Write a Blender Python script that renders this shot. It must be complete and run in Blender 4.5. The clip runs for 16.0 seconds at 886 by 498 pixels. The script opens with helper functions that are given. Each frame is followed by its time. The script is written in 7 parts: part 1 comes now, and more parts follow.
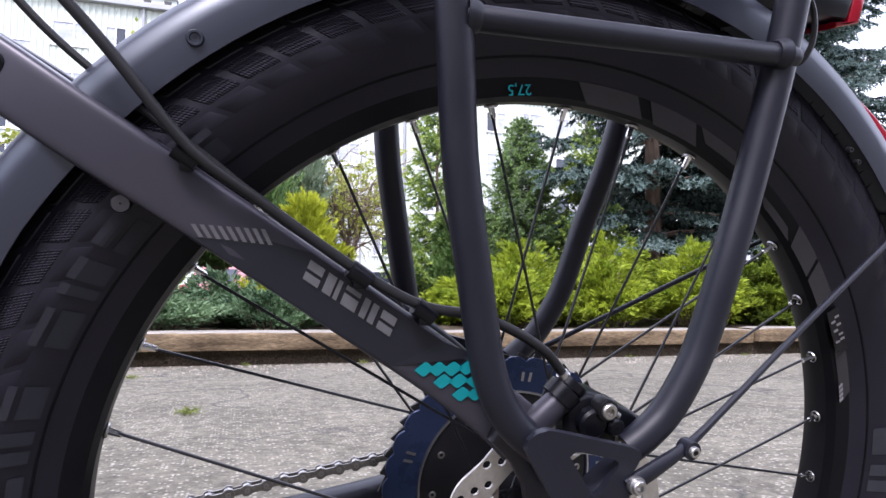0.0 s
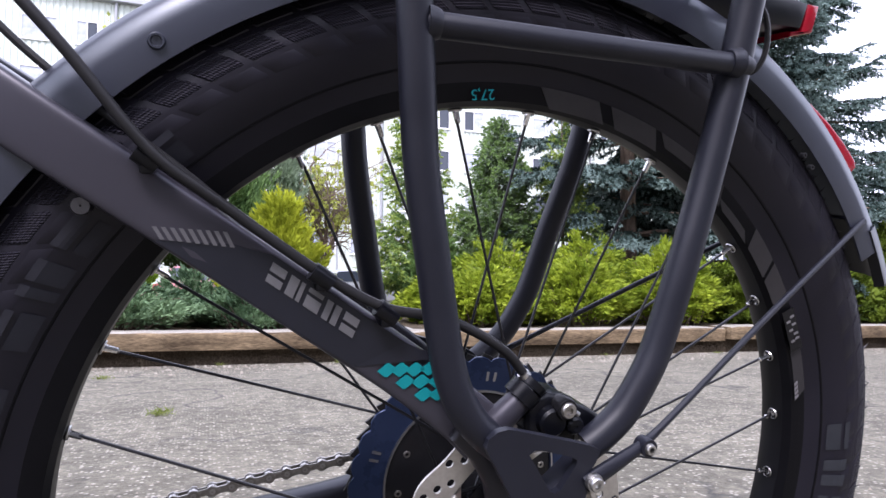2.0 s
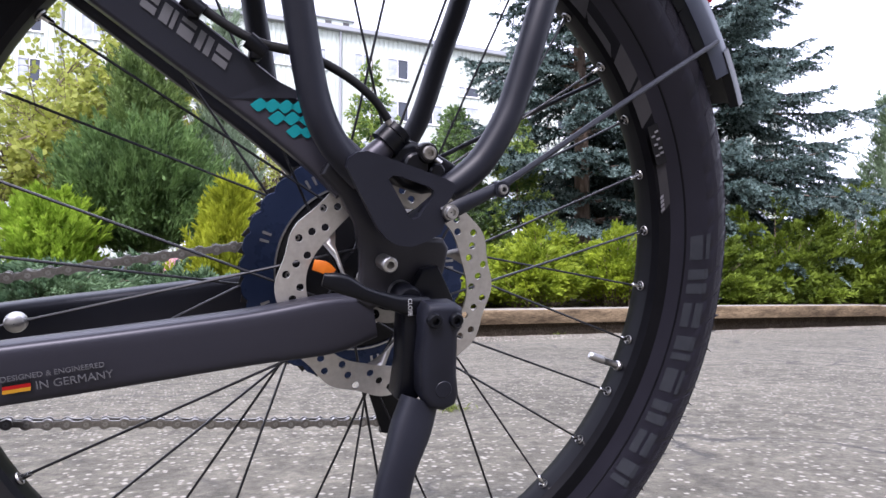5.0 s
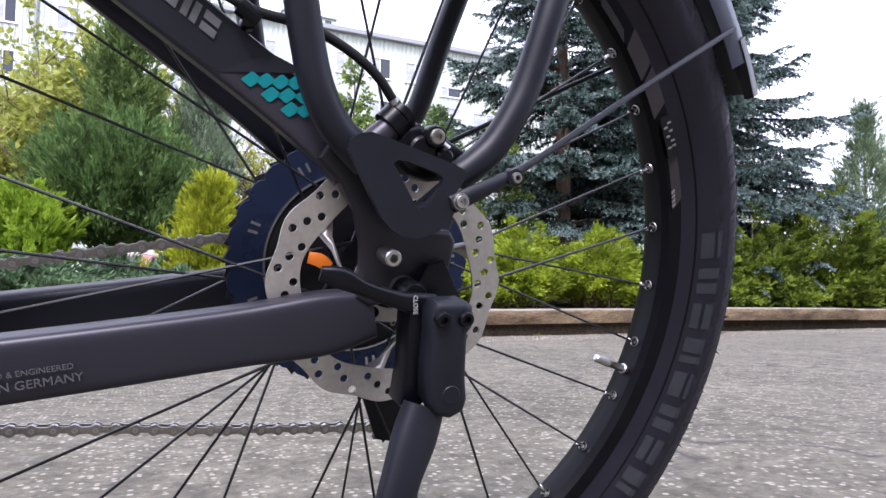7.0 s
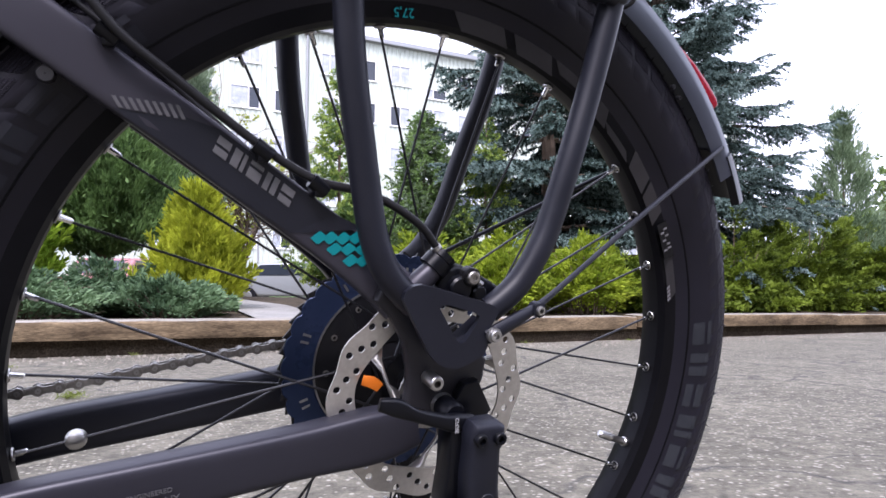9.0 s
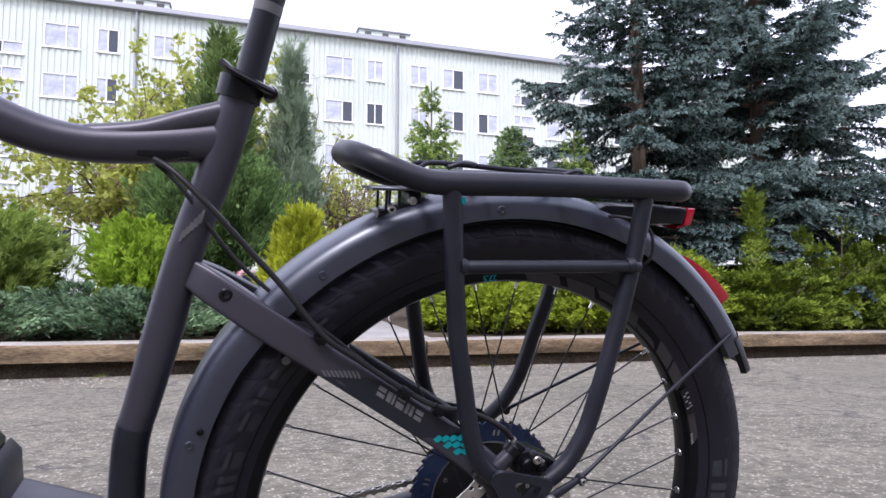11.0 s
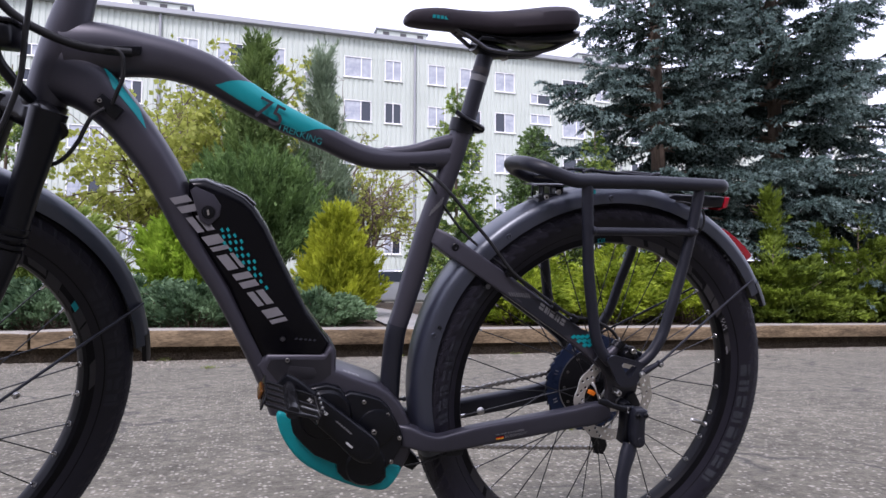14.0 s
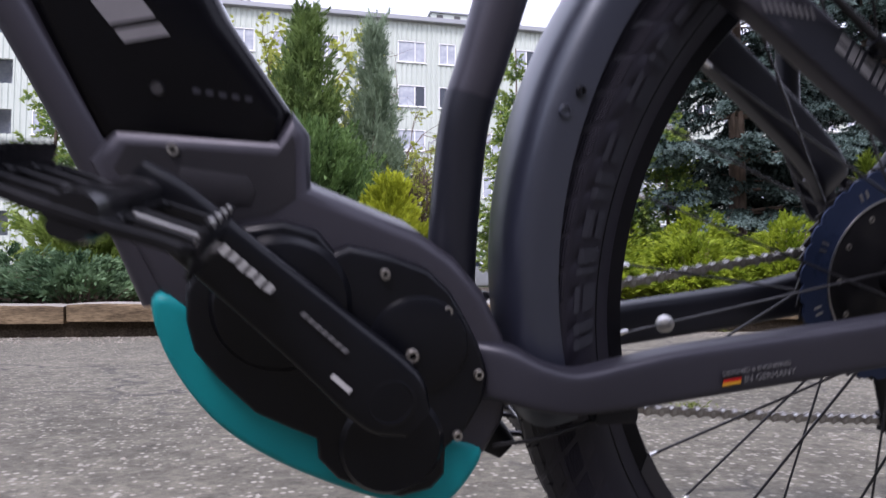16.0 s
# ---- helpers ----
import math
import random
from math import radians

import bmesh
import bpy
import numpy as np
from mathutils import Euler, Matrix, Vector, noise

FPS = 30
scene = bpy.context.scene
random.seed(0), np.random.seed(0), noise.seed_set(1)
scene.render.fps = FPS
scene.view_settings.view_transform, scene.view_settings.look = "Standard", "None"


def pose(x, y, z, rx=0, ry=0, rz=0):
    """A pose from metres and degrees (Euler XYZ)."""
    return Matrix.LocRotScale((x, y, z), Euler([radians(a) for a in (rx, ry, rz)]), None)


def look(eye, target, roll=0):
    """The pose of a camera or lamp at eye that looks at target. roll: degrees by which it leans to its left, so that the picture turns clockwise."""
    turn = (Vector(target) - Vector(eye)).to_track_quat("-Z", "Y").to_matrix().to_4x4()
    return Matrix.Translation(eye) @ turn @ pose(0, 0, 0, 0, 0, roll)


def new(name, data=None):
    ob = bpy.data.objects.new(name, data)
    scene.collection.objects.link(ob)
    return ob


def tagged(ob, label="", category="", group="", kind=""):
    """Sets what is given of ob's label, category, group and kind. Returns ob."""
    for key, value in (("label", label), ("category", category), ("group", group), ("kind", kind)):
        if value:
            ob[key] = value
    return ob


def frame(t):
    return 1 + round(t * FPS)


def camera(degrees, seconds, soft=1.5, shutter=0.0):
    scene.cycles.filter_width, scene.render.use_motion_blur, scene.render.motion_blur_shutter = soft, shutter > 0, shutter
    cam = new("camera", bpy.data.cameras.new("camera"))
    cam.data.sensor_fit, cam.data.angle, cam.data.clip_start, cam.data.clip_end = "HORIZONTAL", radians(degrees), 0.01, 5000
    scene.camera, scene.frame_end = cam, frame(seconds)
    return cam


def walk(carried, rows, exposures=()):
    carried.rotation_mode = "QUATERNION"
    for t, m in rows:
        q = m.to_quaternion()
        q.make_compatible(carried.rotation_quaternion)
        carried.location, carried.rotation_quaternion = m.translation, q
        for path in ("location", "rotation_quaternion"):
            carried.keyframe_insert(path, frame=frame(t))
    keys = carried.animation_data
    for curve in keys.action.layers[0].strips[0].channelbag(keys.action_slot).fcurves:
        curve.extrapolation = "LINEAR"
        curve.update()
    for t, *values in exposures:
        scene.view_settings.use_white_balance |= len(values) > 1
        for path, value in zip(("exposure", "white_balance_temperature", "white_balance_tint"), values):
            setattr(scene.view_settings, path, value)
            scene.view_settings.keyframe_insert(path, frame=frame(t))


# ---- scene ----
cam = camera(69.54, 16.0, 1.5, 0.3)
ROWS = [
    (0.0, -0.1943, -0.4979, 0.4921, 93.70, -0.21, -17.80),
    (0.5, -0.1924, -0.4979, 0.4934, 93.58, -0.24, -18.40),
    (1.0, -0.1882, -0.4955, 0.4928, 93.61, -0.25, -18.89),
    (1.5, -0.1859, -0.4948, 0.4901, 93.72, -0.05, -19.29),
    (2.0, -0.1880, -0.5059, 0.4938, 93.61, -0.19, -19.81),
    (2.5, -0.1680, -0.5386, 0.4479, 93.57, -0.15, -20.36),
    (3.0, -0.1578, -0.5551, 0.3890, 93.35, -0.49, -21.11),
    (3.5, -0.1520, -0.5625, 0.3355, 93.37, -0.40, -21.50),
    (4.0, -0.1549, -0.5601, 0.3236, 93.33, -0.38, -22.03),
    (4.5, -0.1400, -0.5564, 0.3430, 93.31, -0.32, -22.59),
    (4.7, -0.1439, -0.5565, 0.3397, 93.26, -0.09, -22.91),
    (6.8, -0.1460, -0.5106, 0.3332, 93.29, -0.16, -25.14),
    (7.0, -0.1460, -0.5152, 0.3347, 93.23, -0.34, -25.19),
    (7.5, -0.1582, -0.5171, 0.3474, 93.20, -0.44, -25.71),
    (8.0, -0.1774, -0.5299, 0.3586, 93.30, -0.30, -26.22),
    (8.5, -0.2031, -0.5370, 0.3820, 93.21, -0.58, -26.52),
    (9.0, -0.2078, -0.5624, 0.4171, 93.32, -0.27, -26.55),
    (9.5, -0.2057, -0.6005, 0.4703, 93.36, -0.35, -26.57),
    (10.0, -0.2631, -0.6762, 0.5666, 93.56, -0.13, -26.18),
    (10.2, -0.2709, -0.7032, 0.5765, 93.49, -0.23, -23.55),
    (12.3, -0.4143, -1.0231, 0.6380, 93.69, -0.15, -16.86),
    (12.5, -0.4345, -1.0735, 0.6210, 93.72, -0.20, -16.81),
    (13.0, -0.4986, -1.1488, 0.5735, 93.69, -0.30, -16.96),
    (13.5, -0.5756, -1.1659, 0.5374, 93.57, -0.23, -17.32),
    (14.0, -0.6362, -1.1414, 0.5319, 93.48, -0.15, -17.24),
    (14.5, -0.6284, -1.0004, 0.5515, 93.17, -0.11, -17.08),
    (15.0, -0.5864, -0.8290, 0.5242, 92.91, -0.14, -14.14),
    (15.5, -0.5492, -0.6494, 0.4642, 92.65, -0.40, -12.85),
    (16.0, -0.4986, -0.5038, 0.3485, 92.59, -0.04, -12.28),
]
EXPOSURES = [(t, e, 5970 if t < 11 else 6000, 26 if t < 11 else 27.5) for t, e in ((0.0, 1.75), (2.0, 1.75), (3.5, 1.74), (7.0, 1.6), (8.0, 1.61), (9.0, 1.61), (10.2, 1.56), (12.3, 1.12), (13.5, 1.09), (14.5, 1.08), (15.5, 1.08), (16.0, 1.1))]
walk(cam, [(t, pose(x, y, z, rx, ry, rz)) for t, x, y, z, rx, ry, rz in ROWS], EXPOSURES)

# ---- sky and sun: a bright overcast day ----
world = bpy.data.worlds.new("sky")
scene.world = world
world.use_nodes = True
wn, wl = world.node_tree.nodes, world.node_tree.links
bg = wn["Background"]
sky = wn.new("ShaderNodeTexSky")
sky.sky_type, sky.sun_disc = "NISHITA", False
sky.sun_elevation, sky.sun_rotation, sky.dust_density = radians(50), radians(215), 4.0
cloud = wn.new("ShaderNodeTexNoise")
cloud.inputs["Scale"].default_value, cloud.inputs["Detail"].default_value = 2.2, 5
cramp = wn.new("ShaderNodeValToRGB")
cramp.color_ramp.elements[0].position, cramp.color_ramp.elements[0].color = 0.3, (7.0, 7.6, 8.5, 1)
cramp.color_ramp.elements[1].position, cramp.color_ramp.elements[1].color = 0.7, (9.3, 9.8, 10.3, 1)
wl.new(cloud.outputs["Fac"], cramp.inputs["Fac"])
veil = wn.new("ShaderNodeMix")
veil.data_type = "RGBA"
veil.inputs["Factor"].default_value = 0.86
wl.new(sky.outputs["Color"], veil.inputs["A"])
wl.new(cramp.outputs["Color"], veil.inputs["B"])
wl.new(veil.outputs["Result"], bg.inputs["Color"])
bg.inputs["Strength"].default_value = 0.105
sun = new("sun", bpy.data.lights.new("sun", "SUN"))
sun.data.energy, sun.data.angle, sun.data.color = 1.4, radians(12), (1.0, 0.96, 0.9)
sun.matrix_world = look((-6, -9, 14), (0, 0, 0))


# ---- materials ----
def mat(name, color, rough=0.5, metal=0.0, spec=0.5, coat=0.0):
    m = bpy.data.materials.new(name)
    m.use_nodes = True
    b = m.node_tree.nodes["Principled BSDF"]
    b.inputs["Base Color"].default_value = (*color, 1)
    b.inputs["Roughness"].default_value = rough
    b.inputs["Metallic"].default_value = metal
    b.inputs["Specular IOR Level"].default_value = spec
    b.inputs["Coat Weight"].default_value = coat
    return m


def node(m, kind, **inputs):
    n = m.node_tree.nodes.new(kind)
    for k, v in inputs.items():
        n.inputs[k.replace("_", " ")].default_value = v
    return n


def link(m, a, b):
    m.node_tree.links.new(a, b)


def coords(m, scale=(1, 1, 1), kind="Object"):
    tc = m.node_tree.nodes.new("ShaderNodeTexCoord")
    mp = m.node_tree.nodes.new("ShaderNodeMapping")
    mp.inputs["Scale"].default_value = scale
    link(m, tc.outputs[kind], mp.inputs["Vector"])
    return mp.outputs["Vector"]


def ramp(m, fac, stops):
    r = m.node_tree.nodes.new("ShaderNodeValToRGB")
    while len(r.color_ramp.elements) < len(stops):
        r.color_ramp.elements.new(0.5)
    for e, (p, c) in zip(r.color_ramp.elements, stops):
        e.position, e.color = p, (*c, 1)
    link(m, fac, r.inputs["Fac"])
    return r.outputs["Color"]


def bump(m, height, strength, dist):
    b = node(m, "ShaderNodeBump", Strength=strength, Distance=dist)
    link(m, height, b.inputs["Height"])
    link(m, b.outputs["Normal"], m.node_tree.nodes["Principled BSDF"].inputs["Normal"])
    return b


def noisy(name, c1, c2, scale, rough=0.5, rough2=None, metal=0.0, bumps=(0, 0, 0), detail=6, stretch=(1, 1, 1), coat=0.0, fine=None, spec=None):
    """A colour that wanders between c1 and c2, with grain and a bump of its own (scale, strength, depth)."""
    m = mat(name, c1, rough, metal, spec if spec is not None else 0.15 if max(c1) < 0.08 else 0.5, coat)
    b = m.node_tree.nodes["Principled BSDF"]
    v = coords(m, stretch)
    n = node(m, "ShaderNodeTexNoise", Scale=scale, Detail=detail, Roughness=0.65)
    link(m, v, n.inputs["Vector"])
    col = ramp(m, n.outputs["Fac"], [(0.3, c1), (0.7, c2)])
    if fine:
        n2 = node(m, "ShaderNodeTexNoise", Scale=fine[0], Detail=3)
        link(m, v, n2.inputs["Vector"])
        mx = m.node_tree.nodes.new("ShaderNodeMix")
        mx.data_type, mx.blend_type = "RGBA", "MULTIPLY"
        mx.inputs["Factor"].default_value = fine[1]
        link(m, col, mx.inputs["A"])
        link(m, ramp(m, n2.outputs["Fac"], [(0.3, (0.3, 0.3, 0.3)), (0.65, (1.2, 1.2, 1.2))]), mx.inputs["B"])
        col = mx.outputs["Result"]
    link(m, col, b.inputs["Base Color"])
    if rough2 is not None:
        mr = node(m, "ShaderNodeMapRange", To_Min=rough, To_Max=rough2)
        link(m, n.outputs["Fac"], mr.inputs["Value"])
        link(m, mr.outputs["Result"], b.inputs["Roughness"])
    if bumps[0]:
        n3 = node(m, "ShaderNodeTexNoise", Scale=bumps[0], Detail=4)
        link(m, v, n3.inputs["Vector"])
        bump(m, n3.outputs["Fac"], bumps[1], bumps[2])
    return m


PRINTGREY = noisy("dark_grey_print", (0.03, 0.027, 0.032), (0.036, 0.032, 0.038), 30, 0.4, 0.5)
PAINT = noisy("satin_titan_paint", (0.0328, 0.0316, 0.0415), (0.0388, 0.037, 0.048), 9, 0.35, 0.44, 0.36, (900, 0.06, 0.0004), spec=0.45)
DROPPAINT = noisy("dark_cast_dropout", (0.017, 0.0165, 0.02), (0.023, 0.022, 0.026), 20, 0.36, 0.46, 0.3, (700, 0.12, 0.0005), spec=0.4)
STAYPAINT = noisy("satin_blue_grey_paint", (0.0215, 0.021, 0.029), (0.026, 0.0255, 0.0345), 9, 0.36, 0.44, 0.3, (900, 0.06, 0.0004), spec=0.42)
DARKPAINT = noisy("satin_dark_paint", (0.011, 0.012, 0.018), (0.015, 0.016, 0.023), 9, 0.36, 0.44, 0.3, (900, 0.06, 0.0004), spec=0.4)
RACKPAINT = noisy("black_powder_coat", (0.0062, 0.0069, 0.012), (0.009, 0.0099, 0.016), 30, 0.4, 0.5, 0.0, (1600, 0.18, 0.0004), spec=0.32)
PLASTIC = noisy("black_plastic", (0.0018, 0.002, 0.0034), (0.0036, 0.004, 0.006), 25, 0.26, 0.35, 0.0, (1200, 0.1, 0.0004), spec=0.24)
GLOSSBLACK = noisy("glossy_black_plastic", (0.006, 0.006, 0.007), (0.01, 0.01, 0.011), 20, 0.16, 0.24)
BATTERY = noisy("battery_shell", (0.0013, 0.0013, 0.0022), (0.0024, 0.0024, 0.0036), 12, 0.22, 0.28, 0.0, (1200, 0.06, 0.0003))
TEAL = noisy("teal_lacquer", (0.0, 0.185, 0.2), (0.0, 0.215, 0.23), 15, 0.42, 0.5)
TEAL.node_tree.nodes["Principled BSDF"].inputs["Specular IOR Level"].default_value = 0.25
GREYDECAL = noisy("grey_decal", (0.085, 0.085, 0.09), (0.1, 0.1, 0.105), 60, 0.4, 0.5)
DIMDECAL = noisy("dim_grey_decal", (0.03, 0.0285, 0.03), (0.036, 0.0345, 0.036), 60, 0.45, 0.55)
LOGOGREY = noisy("silver_grey_print", (0.135, 0.13, 0.138), (0.16, 0.155, 0.162), 60, 0.42, 0.52)
WHITEDECAL = mat("white_print", (0.38, 0.38, 0.38), 0.4)
DIMSTRIPE = noisy("grey_stripe", (0.078, 0.077, 0.082), (0.09, 0.089, 0.094), 60, 0.45, 0.55)
TYREPRINT = noisy("grey_tyre_print", (0.021, 0.023, 0.028), (0.028, 0.03, 0.035), 60, 0.6, 0.7)
TYREDIM = noisy("dark_tyre_print", (0.021, 0.0215, 0.027), (0.026, 0.0265, 0.033), 60, 0.55, 0.65)
TEALDARK = noisy("dark_teal_print", (0.0, 0.12, 0.125), (0.0, 0.14, 0.145), 60, 0.4, 0.5)
STEEL = noisy("brushed_steel", (0.42, 0.41, 0.4), (0.55, 0.54, 0.52), 160, 0.28, 0.42, 1.0)
RAILSTEEL = mat("dark_steel_rail", (0.09, 0.09, 0.1), 0.3, 0.9)
CHROME = mat("polished_steel", (0.72, 0.71, 0.69), 0.16, 1.0)
CHAINSTEEL = noisy("oiled_chain_steel", (0.22, 0.21, 0.195), (0.42, 0.4, 0.37), 300, 0.26, 0.42, 0.9)
SPOKEBLACK = mat("black_spoke_steel", (0.015, 0.015, 0.017), 0.32, 0.4)
RIMBLACK = noisy("anodised_rim", (0.003, 0.003, 0.0042), (0.0055, 0.0055, 0.0072), 30, 0.38, 0.46, 0.3)
BLUEDISC = noisy("blue_black_guard", (0.015, 0.0235, 0.053), (0.022, 0.033, 0.069), 30, 0.22, 0.34, 0.3)
ROTORSTEEL = noisy("ground_disc_steel", (0.5, 0.475, 0.44), (0.62, 0.595, 0.555), 220, 0.38, 0.5, 0.9, (1500, 0.1, 0.0003))
COGSTEEL = noisy("dark_sprocket_steel", (0.03, 0.03, 0.032), (0.06, 0.058, 0.056), 200, 0.35, 0.5, 0.8)
KNURL = noisy("knurled_tread_rubber", (0.0105, 0.0096, 0.0155), (0.015, 0.0138, 0.021), 60, 0.5, 0.62)
CABLE = noisy("cable_housing", (0.012, 0.012, 0.013), (0.018, 0.018, 0.019), 80, 0.35, 0.45)
REDLENS = mat("red_lens", (0.24, 0.004, 0.012), 0.14, coat=0.3)
AMBER = mat("amber_reflector", (0.075, 0.028, 0.004), 0.2)
ORANGE = noisy("orange_tag", (0.5, 0.11, 0.0), (0.62, 0.16, 0.0), 80, 0.5)
SADDLE = noisy("saddle_cover", (0.02, 0.0165, 0.021), (0.028, 0.0235, 0.029), 18, 0.5, 0.6, 0.0, (1500, 0.12, 0.0005))
FLAGBLACK, FLAGRED, FLAGGOLD = mat("flag_black", (0.004, 0.004, 0.004), 0.5, spec=0.2), mat("flag_red", (0.28, 0.006, 0.006), 0.5, spec=0.2), mat("flag_gold", (0.4, 0.2, 0.012), 0.5, spec=0.2)


def math_node(m, op, x, y):
    n = m.node_tree.nodes.new("ShaderNodeMath")
    n.operation = op
    for k, v in enumerate((x, y)):
        if v is None:
            continue
        if isinstance(v, (int, float)):
            n.inputs[k].default_value = v
        else:
            link(m, v, n.inputs[k])
    return n.outputs[0]


def tyre_material():
    """Rubber with fine slanting sipes over the shoulders of the tread, their shade put into the colour, and a knurled
    band.
    """
    m = noisy("tyre_rubber", (0.0052, 0.0047, 0.0092), (0.0082, 0.0075, 0.0135), 14, 0.42, 0.54, 0.0)
    m.node_tree.nodes["Principled BSDF"].inputs["Specular IOR Level"].default_value = 0.3
    sep = m.node_tree.nodes.new("ShaderNodeSeparateXYZ")
    link(m, coords(m, (1, 1, 1), "UV"), sep.inputs["Vector"])
    across = math_node(m, "ABSOLUTE", sep.outputs["Y"], None)
    wob = node(m, "ShaderNodeTexNoise", Scale=40, Detail=2)
    link(m, coords(m, (1, 1, 1), "UV"), wob.inputs["Vector"])
    run = math_node(m, "ADD", sep.outputs["X"], math_node(m, "MULTIPLY", across, 0.8))
    run = math_node(m, "ADD", run, math_node(m, "MULTIPLY", wob.outputs["Fac"], 0.004))
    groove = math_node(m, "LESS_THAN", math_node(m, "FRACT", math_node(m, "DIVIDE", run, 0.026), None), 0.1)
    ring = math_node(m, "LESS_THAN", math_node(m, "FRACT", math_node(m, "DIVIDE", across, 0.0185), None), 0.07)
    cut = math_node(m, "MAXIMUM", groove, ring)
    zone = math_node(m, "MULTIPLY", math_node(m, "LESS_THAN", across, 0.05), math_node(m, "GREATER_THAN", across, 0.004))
    dots = node(m, "ShaderNodeTexVoronoi", Scale=420)
    dots.inputs["Randomness"].default_value = 0.0
    link(m, coords(m, (1, 1, 1), "UV"), dots.inputs["Vector"])
    band = math_node(m, "MULTIPLY", math_node(m, "GREATER_THAN", math_node(m, "FRACT", math_node(m, "DIVIDE", run, 0.052), None), 0.5), math_node(m, "MULTIPLY", math_node(m, "GREATER_THAN", across, 0.031), math_node(m, "LESS_THAN", across, 0.049)))
    rough_dots = math_node(m, "MULTIPLY", math_node(m, "MULTIPLY", dots.outputs["Distance"], band), 0.05)
    b = m.node_tree.nodes["Principled BSDF"]
    plain = b.inputs["Base Color"].links[0].from_socket
    tread = m.node_tree.nodes.new("ShaderNodeMix")
    tread.data_type = "RGBA"
    link(m, math_node(m, "LESS_THAN", across, 0.05), tread.inputs["Factor"])
    link(m, plain, tread.inputs["A"])
    # tread rubber, with the shade inside the grooves painted as a darker colour
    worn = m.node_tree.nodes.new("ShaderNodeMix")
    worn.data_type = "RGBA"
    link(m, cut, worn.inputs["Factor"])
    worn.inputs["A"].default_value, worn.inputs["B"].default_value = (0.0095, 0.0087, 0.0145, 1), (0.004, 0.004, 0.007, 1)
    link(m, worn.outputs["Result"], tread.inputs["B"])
    link(m, tread.outputs["Result"], b.inputs["Base Color"])
    bump(m, math_node(m, "SUBTRACT", rough_dots, math_node(m, "MULTIPLY", cut, zone)), 0.8, 0.0025)
    return m


TYRE = tyre_material()
_k = node(KNURL, "ShaderNodeTexVoronoi", Scale=560)
_k.inputs["Randomness"].default_value = 0.0
link(KNURL, coords(KNURL, (1, 1, 1), "UV"), _k.inputs["Vector"])
bump(KNURL, _k.outputs["Distance"], 1.0, 0.0022)


def asphalt_material():
    m = mat("asphalt", (0.1, 0.1, 0.1), 0.88, spec=0.35)
    b = m.node_tree.nodes["Principled BSDF"]
    v = coords(m)
    big = node(m, "ShaderNodeTexNoise", Scale=1.1, Detail=9, Roughness=0.72)
    grain = node(m, "ShaderNodeTexNoise", Scale=48, Detail=5, Roughness=0.8)
    chips = node(m, "ShaderNodeTexVoronoi", Scale=72)
    rnd = node(m, "ShaderNodeTexVoronoi", Scale=72)
    for n in (big, grain, chips, rnd):
        link(m, v, n.inputs["Vector"])
    base = ramp(m, big.outputs["Fac"], [(0.32, (0.092, 0.0862, 0.066)), (0.68, (0.172, 0.161, 0.126))])
    g = ramp(m, grain.outputs["Fac"], [(0.3, (0.55, 0.55, 0.55)), (0.7, (1.4, 1.4, 1.4))])
    mx = m.node_tree.nodes.new("ShaderNodeMix")
    mx.data_type, mx.blend_type = "RGBA", "MULTIPLY"
    mx.inputs["Factor"].default_value = 1.0
    link(m, base, mx.inputs["A"])
    mid = node(m, "ShaderNodeTexNoise", Scale=16, Detail=5, Roughness=0.7)
    link(m, v, mid.inputs["Vector"])
    patchy = m.node_tree.nodes.new("ShaderNodeMix")
    patchy.data_type, patchy.blend_type = "RGBA", "MULTIPLY"
    patchy.inputs["Factor"].default_value = 0.8
    link(m, g, patchy.inputs["A"])
    link(m, ramp(m, mid.outputs["Fac"], [(0.34, (0.5, 0.49, 0.48)), (0.62, (1.2, 1.18, 1.15))]), patchy.inputs["B"])
    link(m, patchy.outputs["Result"], mx.inputs["B"])
    # pale stones worn bare
    sepc = m.node_tree.nodes.new("ShaderNodeSeparateColor")
    link(m, rnd.outputs["Color"], sepc.inputs["Color"])
    pick = node(m, "ShaderNodeMapRange", From_Min=0.71, From_Max=0.83)
    link(m, math_node(m, "ADD", sepc.outputs["Red"], math_node(m, "MULTIPLY", math_node(m, "SUBTRACT", mid.outputs["Fac"], 0.5), 1.1)), pick.inputs["Value"])
    edge = node(m, "ShaderNodeMapRange", From_Min=0.5, From_Max=0.3)
    link(m, chips.outputs["Distance"], edge.inputs["Value"])
    mm = m.node_tree.nodes.new("ShaderNodeMath")
    mm.operation = "MULTIPLY"
    link(m, pick.outputs["Result"], mm.inputs[0])
    link(m, edge.outputs["Result"], mm.inputs[1])
    mx2 = m.node_tree.nodes.new("ShaderNodeMix")
    mx2.data_type = "RGBA"
    link(m, mm.outputs[0], mx2.inputs["Factor"])
    link(m, mx.outputs["Result"], mx2.inputs["A"])
    mx2.inputs["B"].default_value = (0.325, 0.306, 0.256, 1)
    # cracks
    cr = node(m, "ShaderNodeTexVoronoi", Scale=0.75)
    cr.feature = "DISTANCE_TO_EDGE"
    wob = node(m, "ShaderNodeTexNoise", Scale=3, Detail=5)
    link(m, v, wob.inputs["Vector"])
    add = m.node_tree.nodes.new("ShaderNodeMix")
    add.data_type, add.blend_type = "RGBA", "ADD"
    add.inputs["Factor"].default_value = 0.5
    link(m, v, add.inputs["A"])
    link(m, wob.outputs["Color"], add.inputs["B"])
    link(m, add.outputs["Result"], cr.inputs["Vector"])
